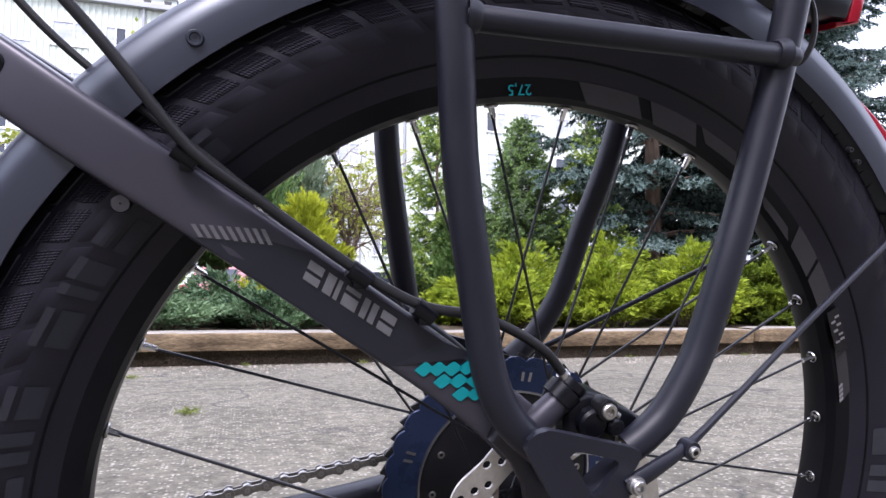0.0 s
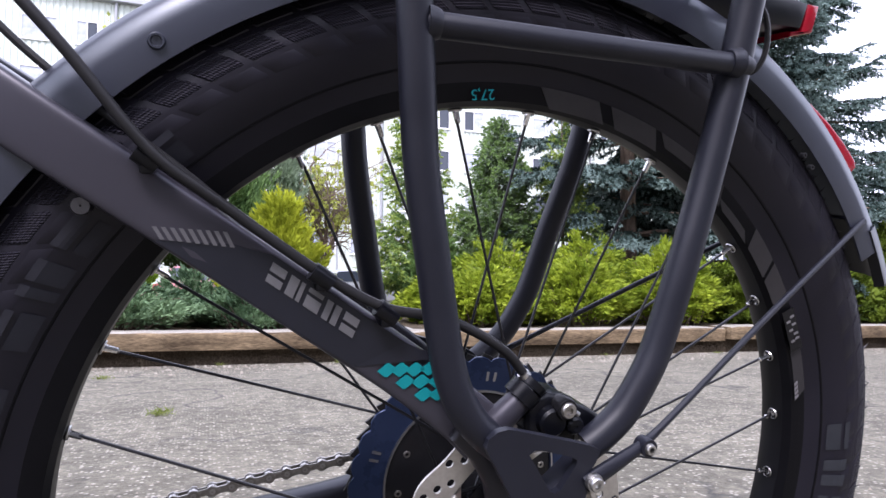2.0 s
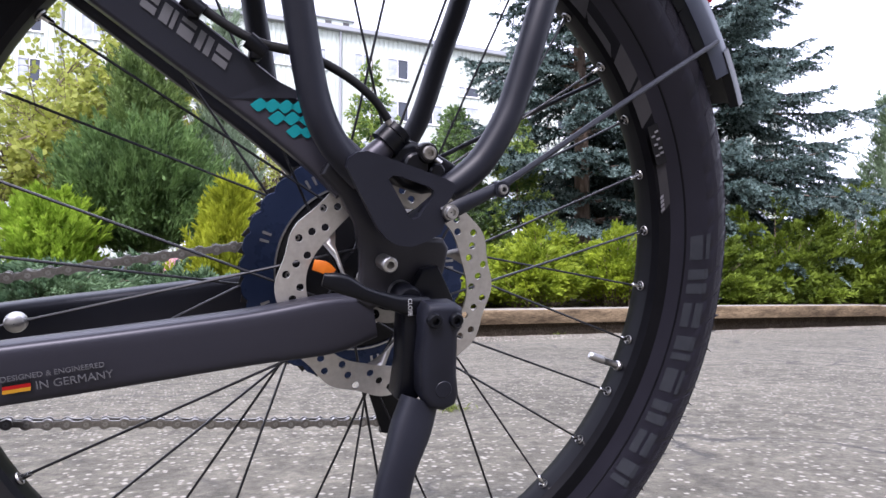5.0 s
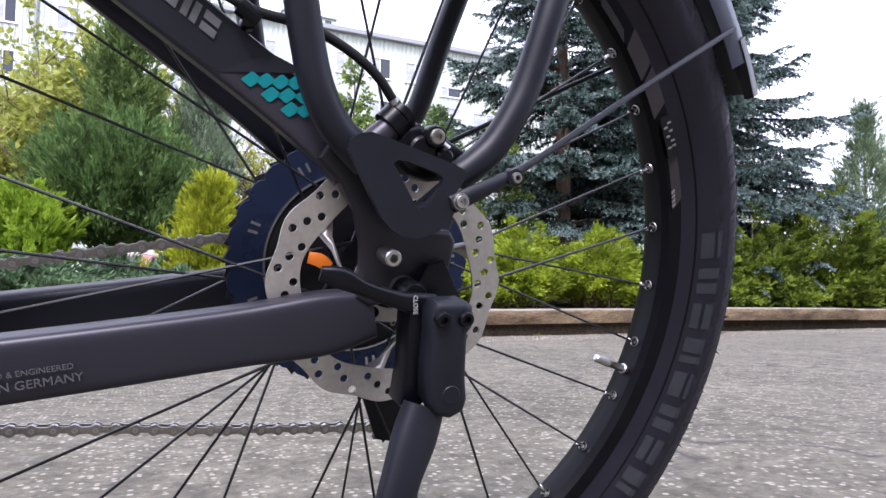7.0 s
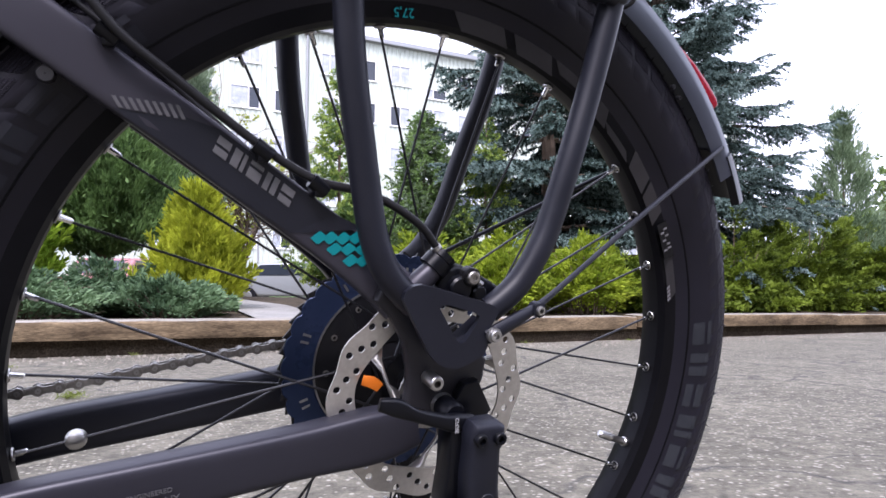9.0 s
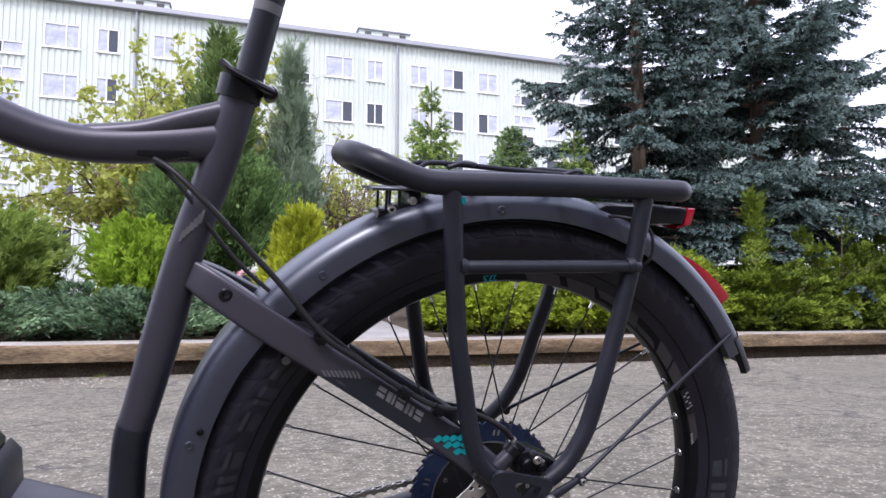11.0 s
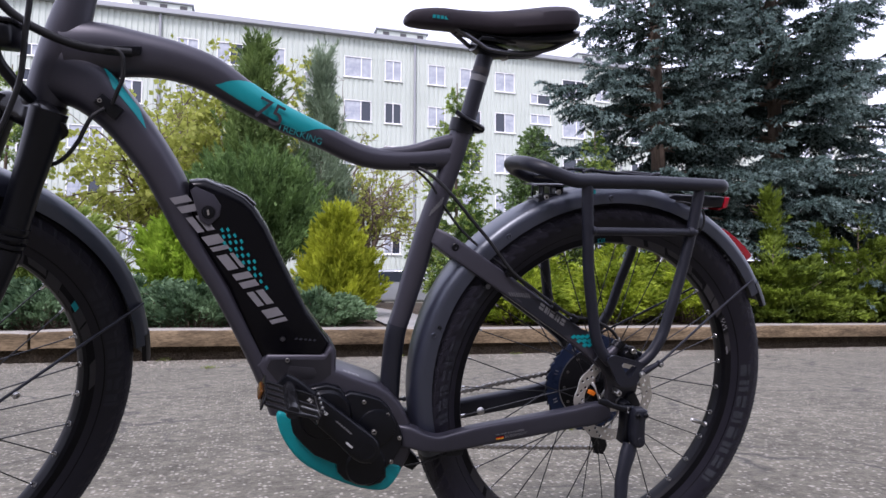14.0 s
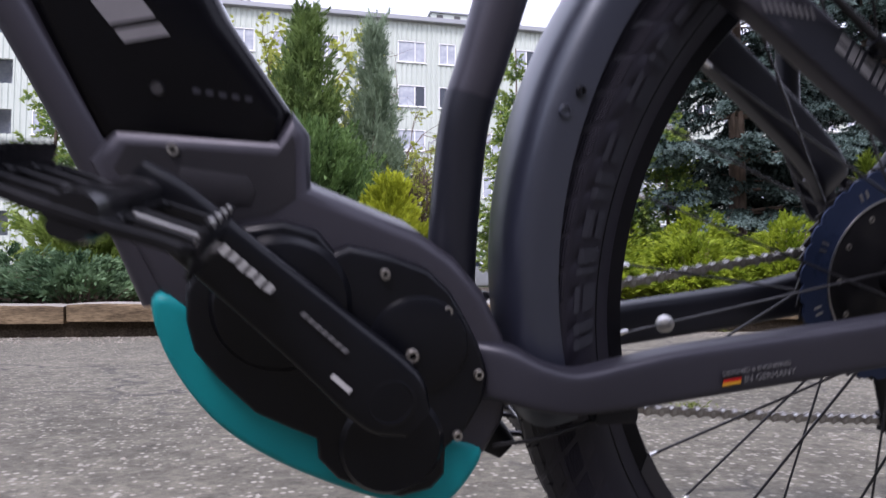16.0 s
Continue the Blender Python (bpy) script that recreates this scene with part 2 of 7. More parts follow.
    crk = node(m, "ShaderNodeMapRange", From_Min=0.0, From_Max=0.018, To_Min=0.8, To_Max=0.0)
    link(m, cr.outputs["Distance"], crk.inputs["Value"])
    gate = node(m, "ShaderNodeMapRange", From_Min=0.44, From_Max=0.54)
    link(m, big.outputs["Fac"], gate.inputs["Value"])
    mm2 = m.node_tree.nodes.new("ShaderNodeMath")
    mm2.operation = "MULTIPLY"
    link(m, crk.outputs["Result"], mm2.inputs[0])
    link(m, gate.outputs["Result"], mm2.inputs[1])
    mx3 = m.node_tree.nodes.new("ShaderNodeMix")
    mx3.data_type = "RGBA"
    link(m, mm2.outputs[0], mx3.inputs["Factor"])
    link(m, mx2.outputs["Result"], mx3.inputs["A"])
    mx3.inputs["B"].default_value = (0.03, 0.03, 0.03, 1)
    link(m, mx3.outputs["Result"], b.inputs["Base Color"])
    bump(m, grain.outputs["Fac"], 0.8, 0.012)
    return m


ASPHALT = asphalt_material()
SOIL = noisy("dark_soil", (0.05, 0.038, 0.025), (0.1, 0.078, 0.055), 6, 0.95, None, 0.0, (30, 0.8, 0.03), fine=(60, 0.7))
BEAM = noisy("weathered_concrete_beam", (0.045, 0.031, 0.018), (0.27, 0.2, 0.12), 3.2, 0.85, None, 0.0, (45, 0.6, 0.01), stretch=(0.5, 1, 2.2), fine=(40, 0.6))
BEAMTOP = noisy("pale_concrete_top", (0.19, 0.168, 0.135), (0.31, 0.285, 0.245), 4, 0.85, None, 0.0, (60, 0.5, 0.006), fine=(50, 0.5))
SLAB = noisy("pale_path_slab", (0.2, 0.195, 0.18), (0.3, 0.29, 0.27), 2, 0.85, None, 0.0, (40, 0.4, 0.006), fine=(40, 0.4))
LITTER = noisy("pale_grit", (0.16, 0.14, 0.11), (0.34, 0.31, 0.26), 5, 0.9)
BARK = noisy("bark", (0.09, 0.06, 0.045), (0.2, 0.15, 0.11), 12, 0.9, None, 0.0, (30, 0.8, 0.02), stretch=(1, 1, 0.25))


def leaf_material(name, c1, c2, scale=3.0, rough=0.6, trans=0.25, single=0.26):
    m = mat(name, c1, rough, spec=0.2)
    b = m.node_tree.nodes["Principled BSDF"]
    g = m.node_tree.nodes.new("ShaderNodeNewGeometry")
    n = node(m, "ShaderNodeTexNoise", Scale=scale, Detail=3)
    link(m, coords(m), n.inputs["Vector"])
    wide = node(m, "ShaderNodeMapRange", From_Min=0.32, From_Max=0.68)
    link(m, n.outputs["Fac"], wide.inputs["Value"])
    tone = math_node(m, "ADD", math_node(m, "MULTIPLY", g.outputs["Random Per Island"], single), math_node(m, "MULTIPLY", wide.outputs["Result"], 1 - single))
    col = ramp(m, tone, [(0.08, c1), (0.92, c2)])
    link(m, col, b.inputs["Base Color"])
    tr = m.node_tree.nodes.new("ShaderNodeBsdfTranslucent")
    link(m, col, tr.inputs["Color"])
    mix = m.node_tree.nodes.new("ShaderNodeMixShader")
    mix.inputs["Fac"].default_value = trans
    link(m, b.outputs["BSDF"], mix.inputs[1])
    link(m, tr.outputs["BSDF"], mix.inputs[2])
    link(m, mix.outputs["Shader"], m.node_tree.nodes["Material Output"].inputs["Surface"])
    return m


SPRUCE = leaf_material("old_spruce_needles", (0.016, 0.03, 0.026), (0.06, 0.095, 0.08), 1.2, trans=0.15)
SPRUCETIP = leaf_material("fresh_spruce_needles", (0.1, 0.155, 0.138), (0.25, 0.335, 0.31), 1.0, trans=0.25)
JUNIPER = leaf_material("mid_green_juniper", (0.045, 0.088, 0.027), (0.175, 0.285, 0.088), 3.5)
CYPRESS = leaf_material("dark_cypress_scales", (0.055, 0.095, 0.026), (0.2, 0.29, 0.085), 3.5)
GREYJUN = leaf_material("grey_green_juniper", (0.105, 0.15, 0.09), (0.32, 0.41, 0.27), 3, trans=0.35)
YTHUJA = leaf_material("golden_thuja_scales", (0.17, 0.21, 0.012), (0.56, 0.6, 0.05), 2, 0.6, 0.5)
GTHUJA = leaf_material("bright_green_thuja", (0.16, 0.27, 0.018), (0.47, 0.64, 0.075), 2, 0.6, 0.5)
HEDGE = leaf_material("yellow_green_juniper", (0.075, 0.13, 0.008), (0.38, 0.46, 0.038), 3.5, 0.6, 0.4)
SPREAD = leaf_material("green_spreading_juniper", (0.03, 0.054, 0.006), (0.21, 0.285, 0.03), 2.5, 0.6, 0.3)
TUFT = leaf_material("dull_grass_blades", (0.09, 0.12, 0.025), (0.24, 0.28, 0.07), 6, 0.7, 0.3)
CARPET = leaf_material("blue_green_carpet_juniper", (0.02, 0.05, 0.024), (0.185, 0.285, 0.145), 2)
WISP = leaf_material("pale_grey_juniper", (0.06, 0.1, 0.05), (0.27, 0.36, 0.21), 1.5, 0.6, 0.35)
FIRGREEN = leaf_material("soft_green_fir", (0.075, 0.135, 0.04), (0.24, 0.36, 0.12), 2, 0.6, 0.4)
PINE = leaf_material("light_green_fir", (0.11, 0.17, 0.035), (0.42, 0.53, 0.13), 2, 0.6, 0.5)
LEAF = leaf_material("spring_leaves", (0.21, 0.25, 0.045), (0.5, 0.53, 0.125), 1.5, 0.55, 0.5, 0.5)
SIDING = noisy("pale_siding", (0.44, 0.485, 0.425), (0.51, 0.555, 0.49), 0.25, 0.6, None, 0.0)
GREENBASE = noisy("green_render", (0.2, 0.34, 0.12), (0.26, 0.42, 0.16), 1.5, 0.8)
PVC = mat("white_window_frame", (0.8, 0.8, 0.79), 0.4)
GLASS = mat("window_glass", (0.03, 0.037, 0.05), 0.06, 0.0, 0.55)
CURTAIN = noisy("curtained_glass", (0.26, 0.29, 0.34), (0.46, 0.48, 0.5), 2.5, 0.12)
NEARWALL = noisy("dull_render", (0.07, 0.07, 0.07), (0.11, 0.11, 0.11), 0.8, 0.9)
SIGNYELLOW = noisy("yellow_sign_sheet", (0.75, 0.36, 0.01), (0.85, 0.42, 0.02), 4, 0.45)
ROOFTRIM = mat("grey_metal_trim", (0.3, 0.31, 0.32), 0.5, 0.3)


# ---- shape helpers ----
def finish(bm, name, material, parent=None, label="", smooth=True, angle=35):
    bmesh.ops.recalc_face_normals(bm, faces=bm.faces)
    me = bpy.data.meshes.new(name)
    if smooth:
        for f in bm.faces:
            f.smooth = True
        for e in bm.edges:
            if len(e.link_faces) == 2 and e.calc_face_angle(0) > radians(angle):
                e.smooth = False
    bm.to_mesh(me)
    bm.free()
    me.materials.append(material)
    ob = new(name, me)
    if parent:
        ob.parent = parent
    if label:
        tagged(ob, label)
    return ob


def part(name, bm, material, parent, label="", smooth=True, angle=35):
    return finish(bm, name, material, parent, label, smooth, angle)


def data_part(name, verts, faces, material, parent=None, label="", smooth=False):
    me = bpy.data.meshes.new(name)
    me.from_pydata(verts, [], faces)
    me.materials.append(material)
    if smooth:
        me.polygons.foreach_set("use_smooth", [True] * len(me.polygons))
    ob = new(name, me)
    if parent:
        ob.parent = parent
    if label:
        tagged(ob, label)
    return ob


def curve(points, n=8):
    """Points on a smooth curve through the given ones (Catmull-Rom, any dimension)."""
    p = np.array(points, float)
    p = np.vstack([2 * p[0] - p[1], p, 2 * p[-1] - p[-2]])
    out = []
    for i in range(1, len(p) - 2):
        for k in range(n):
            t = k / n
            a, b, c, d = p[i - 1], p[i], p[i + 1], p[i + 2]
            out.append(0.5 * (2 * b + (c - a) * t + (2 * a - 5 * b + 4 * c - d) * t * t + (3 * b - a - 3 * c + d) * t ** 3))
    out.append(p[-2])
    return np.array(out)


def rings(rows, seg=20, power=1.0, a0=0.0, a1=360.0, grow=0.0, hint=(0, 1, 0)):
    """Rings of a tube along rows of (x, y, z, half width, half depth)."""
    rows = np.array(rows, float)
    c = rows[:, :3]
    t = np.gradient(c, axis=0)
    t /= np.linalg.norm(t, axis=1)[:, None]
    h = np.array(hint, float)
    s = h - (t @ h)[:, None] * t
    s /= np.linalg.norm(s, axis=1)[:, None]
    n = np.cross(t, s)
    closed = abs(a1 - a0) >= 359.9
    ang = np.radians(np.linspace(a0, a1, seg + (0 if closed else 1), endpoint=not closed))
    ca, sa = np.cos(ang), np.sin(ang)
    ca, sa = np.sign(ca) * abs(ca) ** power, np.sign(sa) * abs(sa) ** power
    return c[:, None, :] + s[:, None, :] * ((rows[:, 3] + grow)[:, None] * ca)[..., None] + n[:, None, :] * ((rows[:, 4] + grow)[:, None] * sa)[..., None], closed


def skin(bm, grid, closed, caps=True):
    vs = [[bm.verts.new(v) for v in r] for r in grid]
    m = len(vs[0])
    for i in range(len(vs) - 1):
        for j in range(m if closed else m - 1):
            bm.faces.new((vs[i][j], vs[i][(j + 1) % m], vs[i + 1][(j + 1) % m], vs[i + 1][j]))
    if caps and closed:
        bm.faces.new(vs[0][::-1])
        bm.faces.new(vs[-1])
    return vs


def tube(points, r, seg=14, smooth=8, r2=None, power=1.0, bm=None, hint=(0, 1, 0)):
    """A swept tube; points of (x, y, z) with one radius, or (x, y, z, half width, half depth)."""
    pts = [tuple(p) if len(p) == 5 else (*p, r, r2 or r) for p in points]
    rows = curve(pts, smooth) if smooth > 1 and len(pts) > 2 else np.array(pts, float)
    bm = bm or bmesh.new()
    g, closed = rings(rows, seg, power, hint=hint)
    skin(bm, g, closed)
    return bm


def patch(points, a0, a1, grow=0.0006, seg=8, smooth=8, power=1.0, s0=0.0, s1=1.0, slant=0.0):
    """A thin piece of a tube's own surface, lifted off it: a decal. slant shifts its ends along the tube with the angle."""
    rows = curve(points, smooth)
    n = 28
    ang = np.linspace(a0, a1, seg + 1)
    grid = np.zeros((n + 1, seg + 1, 3))
    for j, a in enumerate(ang):
        f = np.linspace(s0, s1, n + 1) + slant * (j / seg - 0.5)
        idx = np.clip(f, 0, 1) * (len(rows) - 1)
        sub = np.stack([np.interp(idx, np.arange(len(rows)), rows[:, k]) for k in range(rows.shape[1])], -1)
        # rings on the sub-sampled centre line, one angle at a time
        g, _ = rings(sub, 1, power, a, a + 0.01, grow)
        grid[:, j] = g[:, 0]
    bm = bmesh.new()
    skin(bm, grid, False, False)
    return bm


def plate(outer, y0, y1, holes=(), bevel=0.0, bm=None, segs=2):
    """A flat plate in the xz plane between y0 and y1, with holes through it."""
    bm = bm or bmesh.new()
    edges = []
    for loop in (outer, *holes):
        vs = [bm.verts.new((x, y0, z)) for x, z in loop]
        edges += [bm.edges.new((vs[i], vs[(i + 1) % len(vs)])) for i in range(len(vs))]
    r = bmesh.ops.triangle_fill(bm, edges=edges, use_beauty=True)
    faces = [f for f in r["geom"] if isinstance(f, bmesh.types.BMFace)]
    if not holes:
        bmesh.ops.dissolve_faces(bm, faces=faces)
        faces = [f for f in bm.faces if all(abs(v.co.y - y0) < 1e-7 for v in f.verts)]
    ext = bmesh.ops.extrude_face_region(bm, geom=faces)
    bmesh.ops.translate(bm, vec=(0, y1 - y0, 0), verts=[v for v in ext["geom"] if isinstance(v, bmesh.types.BMVert)])
    if bevel:
        bmesh.ops.recalc_face_normals(bm, faces=bm.faces)
        es = [e for e in bm.edges if len(e.link_faces) == 2 and abs(e.verts[0].co.y - e.verts[1].co.y) < 1e-7 and e.calc_face_angle(0) > 0.8]
        bmesh.ops.bevel(bm, geom=es, offset=bevel, segments=segs, profile=0.5, affect="EDGES", clamp_overlap=True)
    return bm


def circle(x, z, r, n=16, start=0.0):
    return [(x + r * math.cos(start + 2 * math.pi * i / n), z + r * math.sin(start + 2 * math.pi * i / n)) for i in range(n)]


def lathe(profile, cx, cz, n=64, bm=None, a0=0.0, a1=360.0, uv=False):
    """Profile of (radius, y), turned about the axle at (cx, cz) that runs along y."""
    bm = bm or bmesh.new()
    full = abs(a1 - a0) >= 359.9
    ang = np.radians(np.linspace(a0, a1, n + (0 if full else 1), endpoint=not full))
    lay = bm.loops.layers.uv.new("UVMap") if uv else None
    vs = [[bm.verts.new((cx + r * math.cos(a), y, cz + r * math.sin(a))) for r, y in profile] for a in ang]
    arc = np.concatenate([[0], np.cumsum([math.dist(profile[i], profile[i + 1]) for i in range(len(profile) - 1)])])
    arc -= arc[-1] / 2
    for i in range(len(vs) - (0 if full else 1)):
        k = (i + 1) % len(vs)
        for j in range(len(profile) - 1):
            f = bm.faces.new((vs[i][j], vs[k][j], vs[k][j + 1], vs[i][j + 1]))
            if uv:
                step = math.radians((a1 - a0) / n) * 0.35
                for lp, (u, w) in zip(f.loops, ((i * step, arc[j]), ((i + 1) * step, arc[j]), ((i + 1) * step, arc[j + 1]), (i * step, arc[j + 1]))):
                    lp[lay].uv = (u, w)
    return bm


def round_off(points, times=2):
    """A closed outline with its corners cut into a curve."""
    for _ in range(times):
        out = []
        for i, p in enumerate(points):
            q = points[(i + 1) % len(points)]
            out += [(p[0] * 0.75 + q[0] * 0.25, p[1] * 0.75 + q[1] * 0.25), (p[0] * 0.25 + q[0] * 0.75, p[1] * 0.25 + q[1] * 0.75)]
        points = out
    return points


def box(x0, x1, y0, y1, z0, z1, bevel=0.0, bm=None, segs=2):
    bm = bm or bmesh.new()
    r = bmesh.ops.create_cube(bm, size=1.0)
    for v in r["verts"]:
        v.co = Vector((x0 + (v.co.x + 0.5) * (x1 - x0), y0 + (v.co.y + 0.5) * (y1 - y0), z0 + (v.co.z + 0.5) * (z1 - z0)))
    if bevel:
        es = {e for v in r["verts"] for e in v.link_edges}
        bmesh.ops.bevel(bm, geom=list(es), offset=bevel, segments=segs, profile=0.5, affect="EDGES", clamp_overlap=True)
    return bm


def bolt(x, y, z, r=0.0055, depth=0.006, parent=None, material=None, name="bolt"):
    """A socket-head bolt that faces -y."""
    return part(name, lathe([(0.0005, y + depth), (r, y + depth), (r, y + 0.001), (r * 0.85, y), (r * 0.5, y), (r * 0.48, y + depth * 0.6), (0.0005, y + depth * 0.6)], x, z, 18), material or STEEL, parent)


def words(text, origin, right, up, size, material, parent, name="lettering", spacing=1.0):
    cu = bpy.data.curves.new(name, "FONT")
    cu.body, cu.size, cu.extrude, cu.space_character = text, size, 0.0002, spacing
    tmp = bpy.data.objects.new(name, cu)
    me = bpy.data.meshes.new_from_object(tmp)
    bpy.data.objects.remove(tmp)
    r, u = Vector(right).normalized(), Vector(up).normalized()
    u = (u - u.dot(r) * r).normalized()
    n = r.cross(u)
    m = Matrix((r, u, n)).transposed().to_4x4()
    m.translation = Vector(origin)
    me.transform(m)
    me.materials.clear()
    me.materials.append(material)
    ob = new(name, me)
    ob.parent = parent
    return ob


def bars(shapes, y, material, parent, name, label="", thick=0.0004):
    """Flat printed shapes in the xz plane, as one thin mesh."""
    bm = bmesh.new()
    for s in shapes:
        lo = [bm.verts.new((px, y, pz)) for px, pz in s]
        hi = [bm.verts.new((px, y - thick, pz)) for px, pz in s]
        bm.faces.new(lo)
        bm.faces.new(hi)
        for i in range(len(s)):
            bm.faces.new((lo[i], lo[(i + 1) % len(s)], hi[(i + 1) % len(s)], hi[i]))
    return part(name, bm, material, parent, label, smooth=False)


# ---- ground ----
KERB_Y, KERB_TOP = 5.55, 0.1


def ground_height(x, y):
    xs = max(-30.0, min(30.0, x))
    ys = max(-12.0, min(KERB_Y + 0.3, y))
    return -0.004 - 0.010 * xs - 0.034 * ys


def build_ground():
    xs = np.concatenate([np.linspace(-1500, -40, 6), np.linspace(-30, 30, 31), np.linspace(40, 1500, 6)])
    ys = np.concatenate([np.linspace(-1500, -20, 6), np.linspace(-12, KERB_Y + 0.3, 24), np.linspace(8, 60, 8), np.linspace(100, 2500, 6)])
    verts = [(x, y, ground_height(x, y)) for y in ys for x in xs]
    w = len(xs)
    faces = [(j * w + i, j * w + i + 1, (j + 1) * w + i + 1, (j + 1) * w + i) for j in range(len(ys) - 1) for i in range(w - 1)]
    tagged(data_part("ground", verts, faces, ASPHALT, smooth=True), "worn grey asphalt with pale stones", "ground", kind="structure")
    # the planted bed behind the kerb
    xs, ys = np.linspace(-26, 40, 60), np.linspace(KERB_Y + 0.3, 17, 18)
    rng = np.random.RandomState(4)
    verts = [(x, y, KERB_TOP - 0.06 - 0.010 * x + 0.03 * min(y - KERB_Y, 3) + rng.uniform(-0.02, 0.02)) for y in ys for x in xs]
    w = len(xs)
    faces = [(j * w + i, j * w + i + 1, (j + 1) * w + i + 1, (j + 1) * w + i) for j in range(len(ys) - 1) for i in range(w - 1)]
    tagged(data_part("planted_bed", verts, faces, SOIL, smooth=True), "raised bed of dark soil behind the kerb", "flower bed", kind="structure")


def bed_height(x, y):
    return KERB_TOP - 0.06 - 0.010 * x + 0.03 * min(y - KERB_Y, 3)


build_ground()
px, py = np.linspace(1.02, 1.85, 4), np.linspace(KERB_Y + 0.42, 12.5, 14)
slab = data_part("path", [(x, y, bed_height(x, y) + 0.03) for y in py for x in px], [(j * 4 + i, j * 4 + i + 1, (j + 1) * 4 + i + 1, (j + 1) * 4 + i) for j in range(13) for i in range(3)], SLAB, smooth=True)
tagged(slab, "pale concrete path through the planted bed", "path", kind="structure")
# unseen wall, added behind the camera to keep low sky off the bicycle's near side
tagged(finish(box(-60, 60, -16.4, -16.0, -0.5, 9.0), "unseen_wall", NEARWALL, smooth=False), "plain unseen wall behind the camera, added to block low sky light", "wall", kind="structure")


def kerb_beam(x0, x1, rise, dy, tilt):
    """One long, weathered beam of the low kerb, on its footing."""
    L = x1 - x0
    bm = bmesh.new()
    n = 26
    rng = random.Random(int(x0 * 37) + 5)
    prof = [(0.008, -0.16), (-0.006, -0.03), (0.006, -0.006), (0.03, 0.0), (0.36, 0.0), (0.38, -0.02), (0.38, -0.16)]
    grid = []
    for i in range(n + 1):
        f = i / n
        wear = rng.uniform(-0.004, 0.004)
        end = 0.012 if i in (0, n) else 0.0
        grid.append([Vector((x0 + f * L, KERB_Y + dy + py + (wear if k < 3 else 0) + (end if k < 4 else -end), KERB_TOP + rise - 0.010 * (x0 + f * L) + pz + tilt * (f - 0.5) + (wear * 0.6 if 1 <= k <= 4 else 0) - (end if 1 < k < 6 else 0))) for k, (py, pz) in enumerate(prof)])
    skin(bm, grid, True)
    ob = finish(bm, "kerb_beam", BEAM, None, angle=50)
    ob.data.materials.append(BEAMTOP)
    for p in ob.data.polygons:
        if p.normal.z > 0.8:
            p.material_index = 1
    return tagged(ob, "long weathered concrete beam of a low kerb, stained brown", "kerb", "beams of the kerb")


KERB_JOINTS = [-14.2, -10.2, -6.4, -2.5, 1.65, 5.62, 9.62, 13.6, 18.0, 22.5]
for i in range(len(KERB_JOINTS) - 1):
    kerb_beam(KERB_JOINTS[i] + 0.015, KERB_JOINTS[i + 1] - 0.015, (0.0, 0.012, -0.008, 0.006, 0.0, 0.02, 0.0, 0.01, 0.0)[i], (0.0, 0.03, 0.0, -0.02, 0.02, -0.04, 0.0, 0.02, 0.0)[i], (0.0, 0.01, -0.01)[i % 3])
footing = box(-14.2, 22.5, KERB_Y + 0.12, KERB_Y + 0.3, -0.75, 0.0)
tagged(finish(footing, "kerb_footing", SOIL, smooth=False), "dark recessed footing under the kerb beams", "footing", kind="structure")


# ---- litter along the kerb and two tufts of grass in the asphalt ----
def litter(name, x0, x1, y0, y1, n, size, material, seed, label, category):
    rng = np.random.RandomState(seed)
    verts, faces = [], []
    for k in range(n):
        x, y = rng.uniform(x0, x1), y1 - (y1 - y0) * rng.rand() ** 2.2
        r = size * rng.uniform(0.4, 1.5)
        z = ground_height(x, y)
        a = rng.uniform(0, 6.28)
        q = len(verts)
        for i in range(3):
            t = a + i * 2.1 + rng.uniform(-0.4, 0.4)
            verts.append((x + r * math.cos(t), y + r * math.sin(t) * rng.uniform(0.5, 1), z - 0.002))
        verts.append((x, y, z + r * rng.uniform(0.4, 0.9)))
        faces += [(q, q + 1, q + 3), (q + 1, q + 2, q + 3), (q + 2, q, q + 3)]
    return tagged(data_part(name, verts, faces, material), label, category, kind="stuff")


litter("gravel", -14, 22, 4.7, 5.56, 5200, 0.014, LITTER, 81, "pale grit and dry needles along the kerb", "gravel")
litter("grit", -3.0, 6.0, 0.6, 5.0, 2600, 0.006, LITTER, 82, "scattered grit on the asphalt", "grit")


def grass_tuft(x, y, n, h, seed):
    rng = np.random.RandomState(seed)
    root = new("grass_tuft")
    root.location = (x, y, ground_height(x, y))
    tagged(root, "small tuft of grass in a crack of the asphalt" if y < 5 else "small tuft of grass at the foot of the kerb", "grass", "grass tufts")
    th = rng.uniform(0, 6.28, n)
    base = np.stack([rng.normal(0, 0.03, n), rng.normal(0, 0.02, n), np.zeros(n)], -1)
    way = np.stack([np.cos(th), np.sin(th), rng.uniform(0.5, 1.8, n)], -1)
    leafage("blades", sprays(base, way, h, 0.0022, rng, 0.25), TUFT, root)


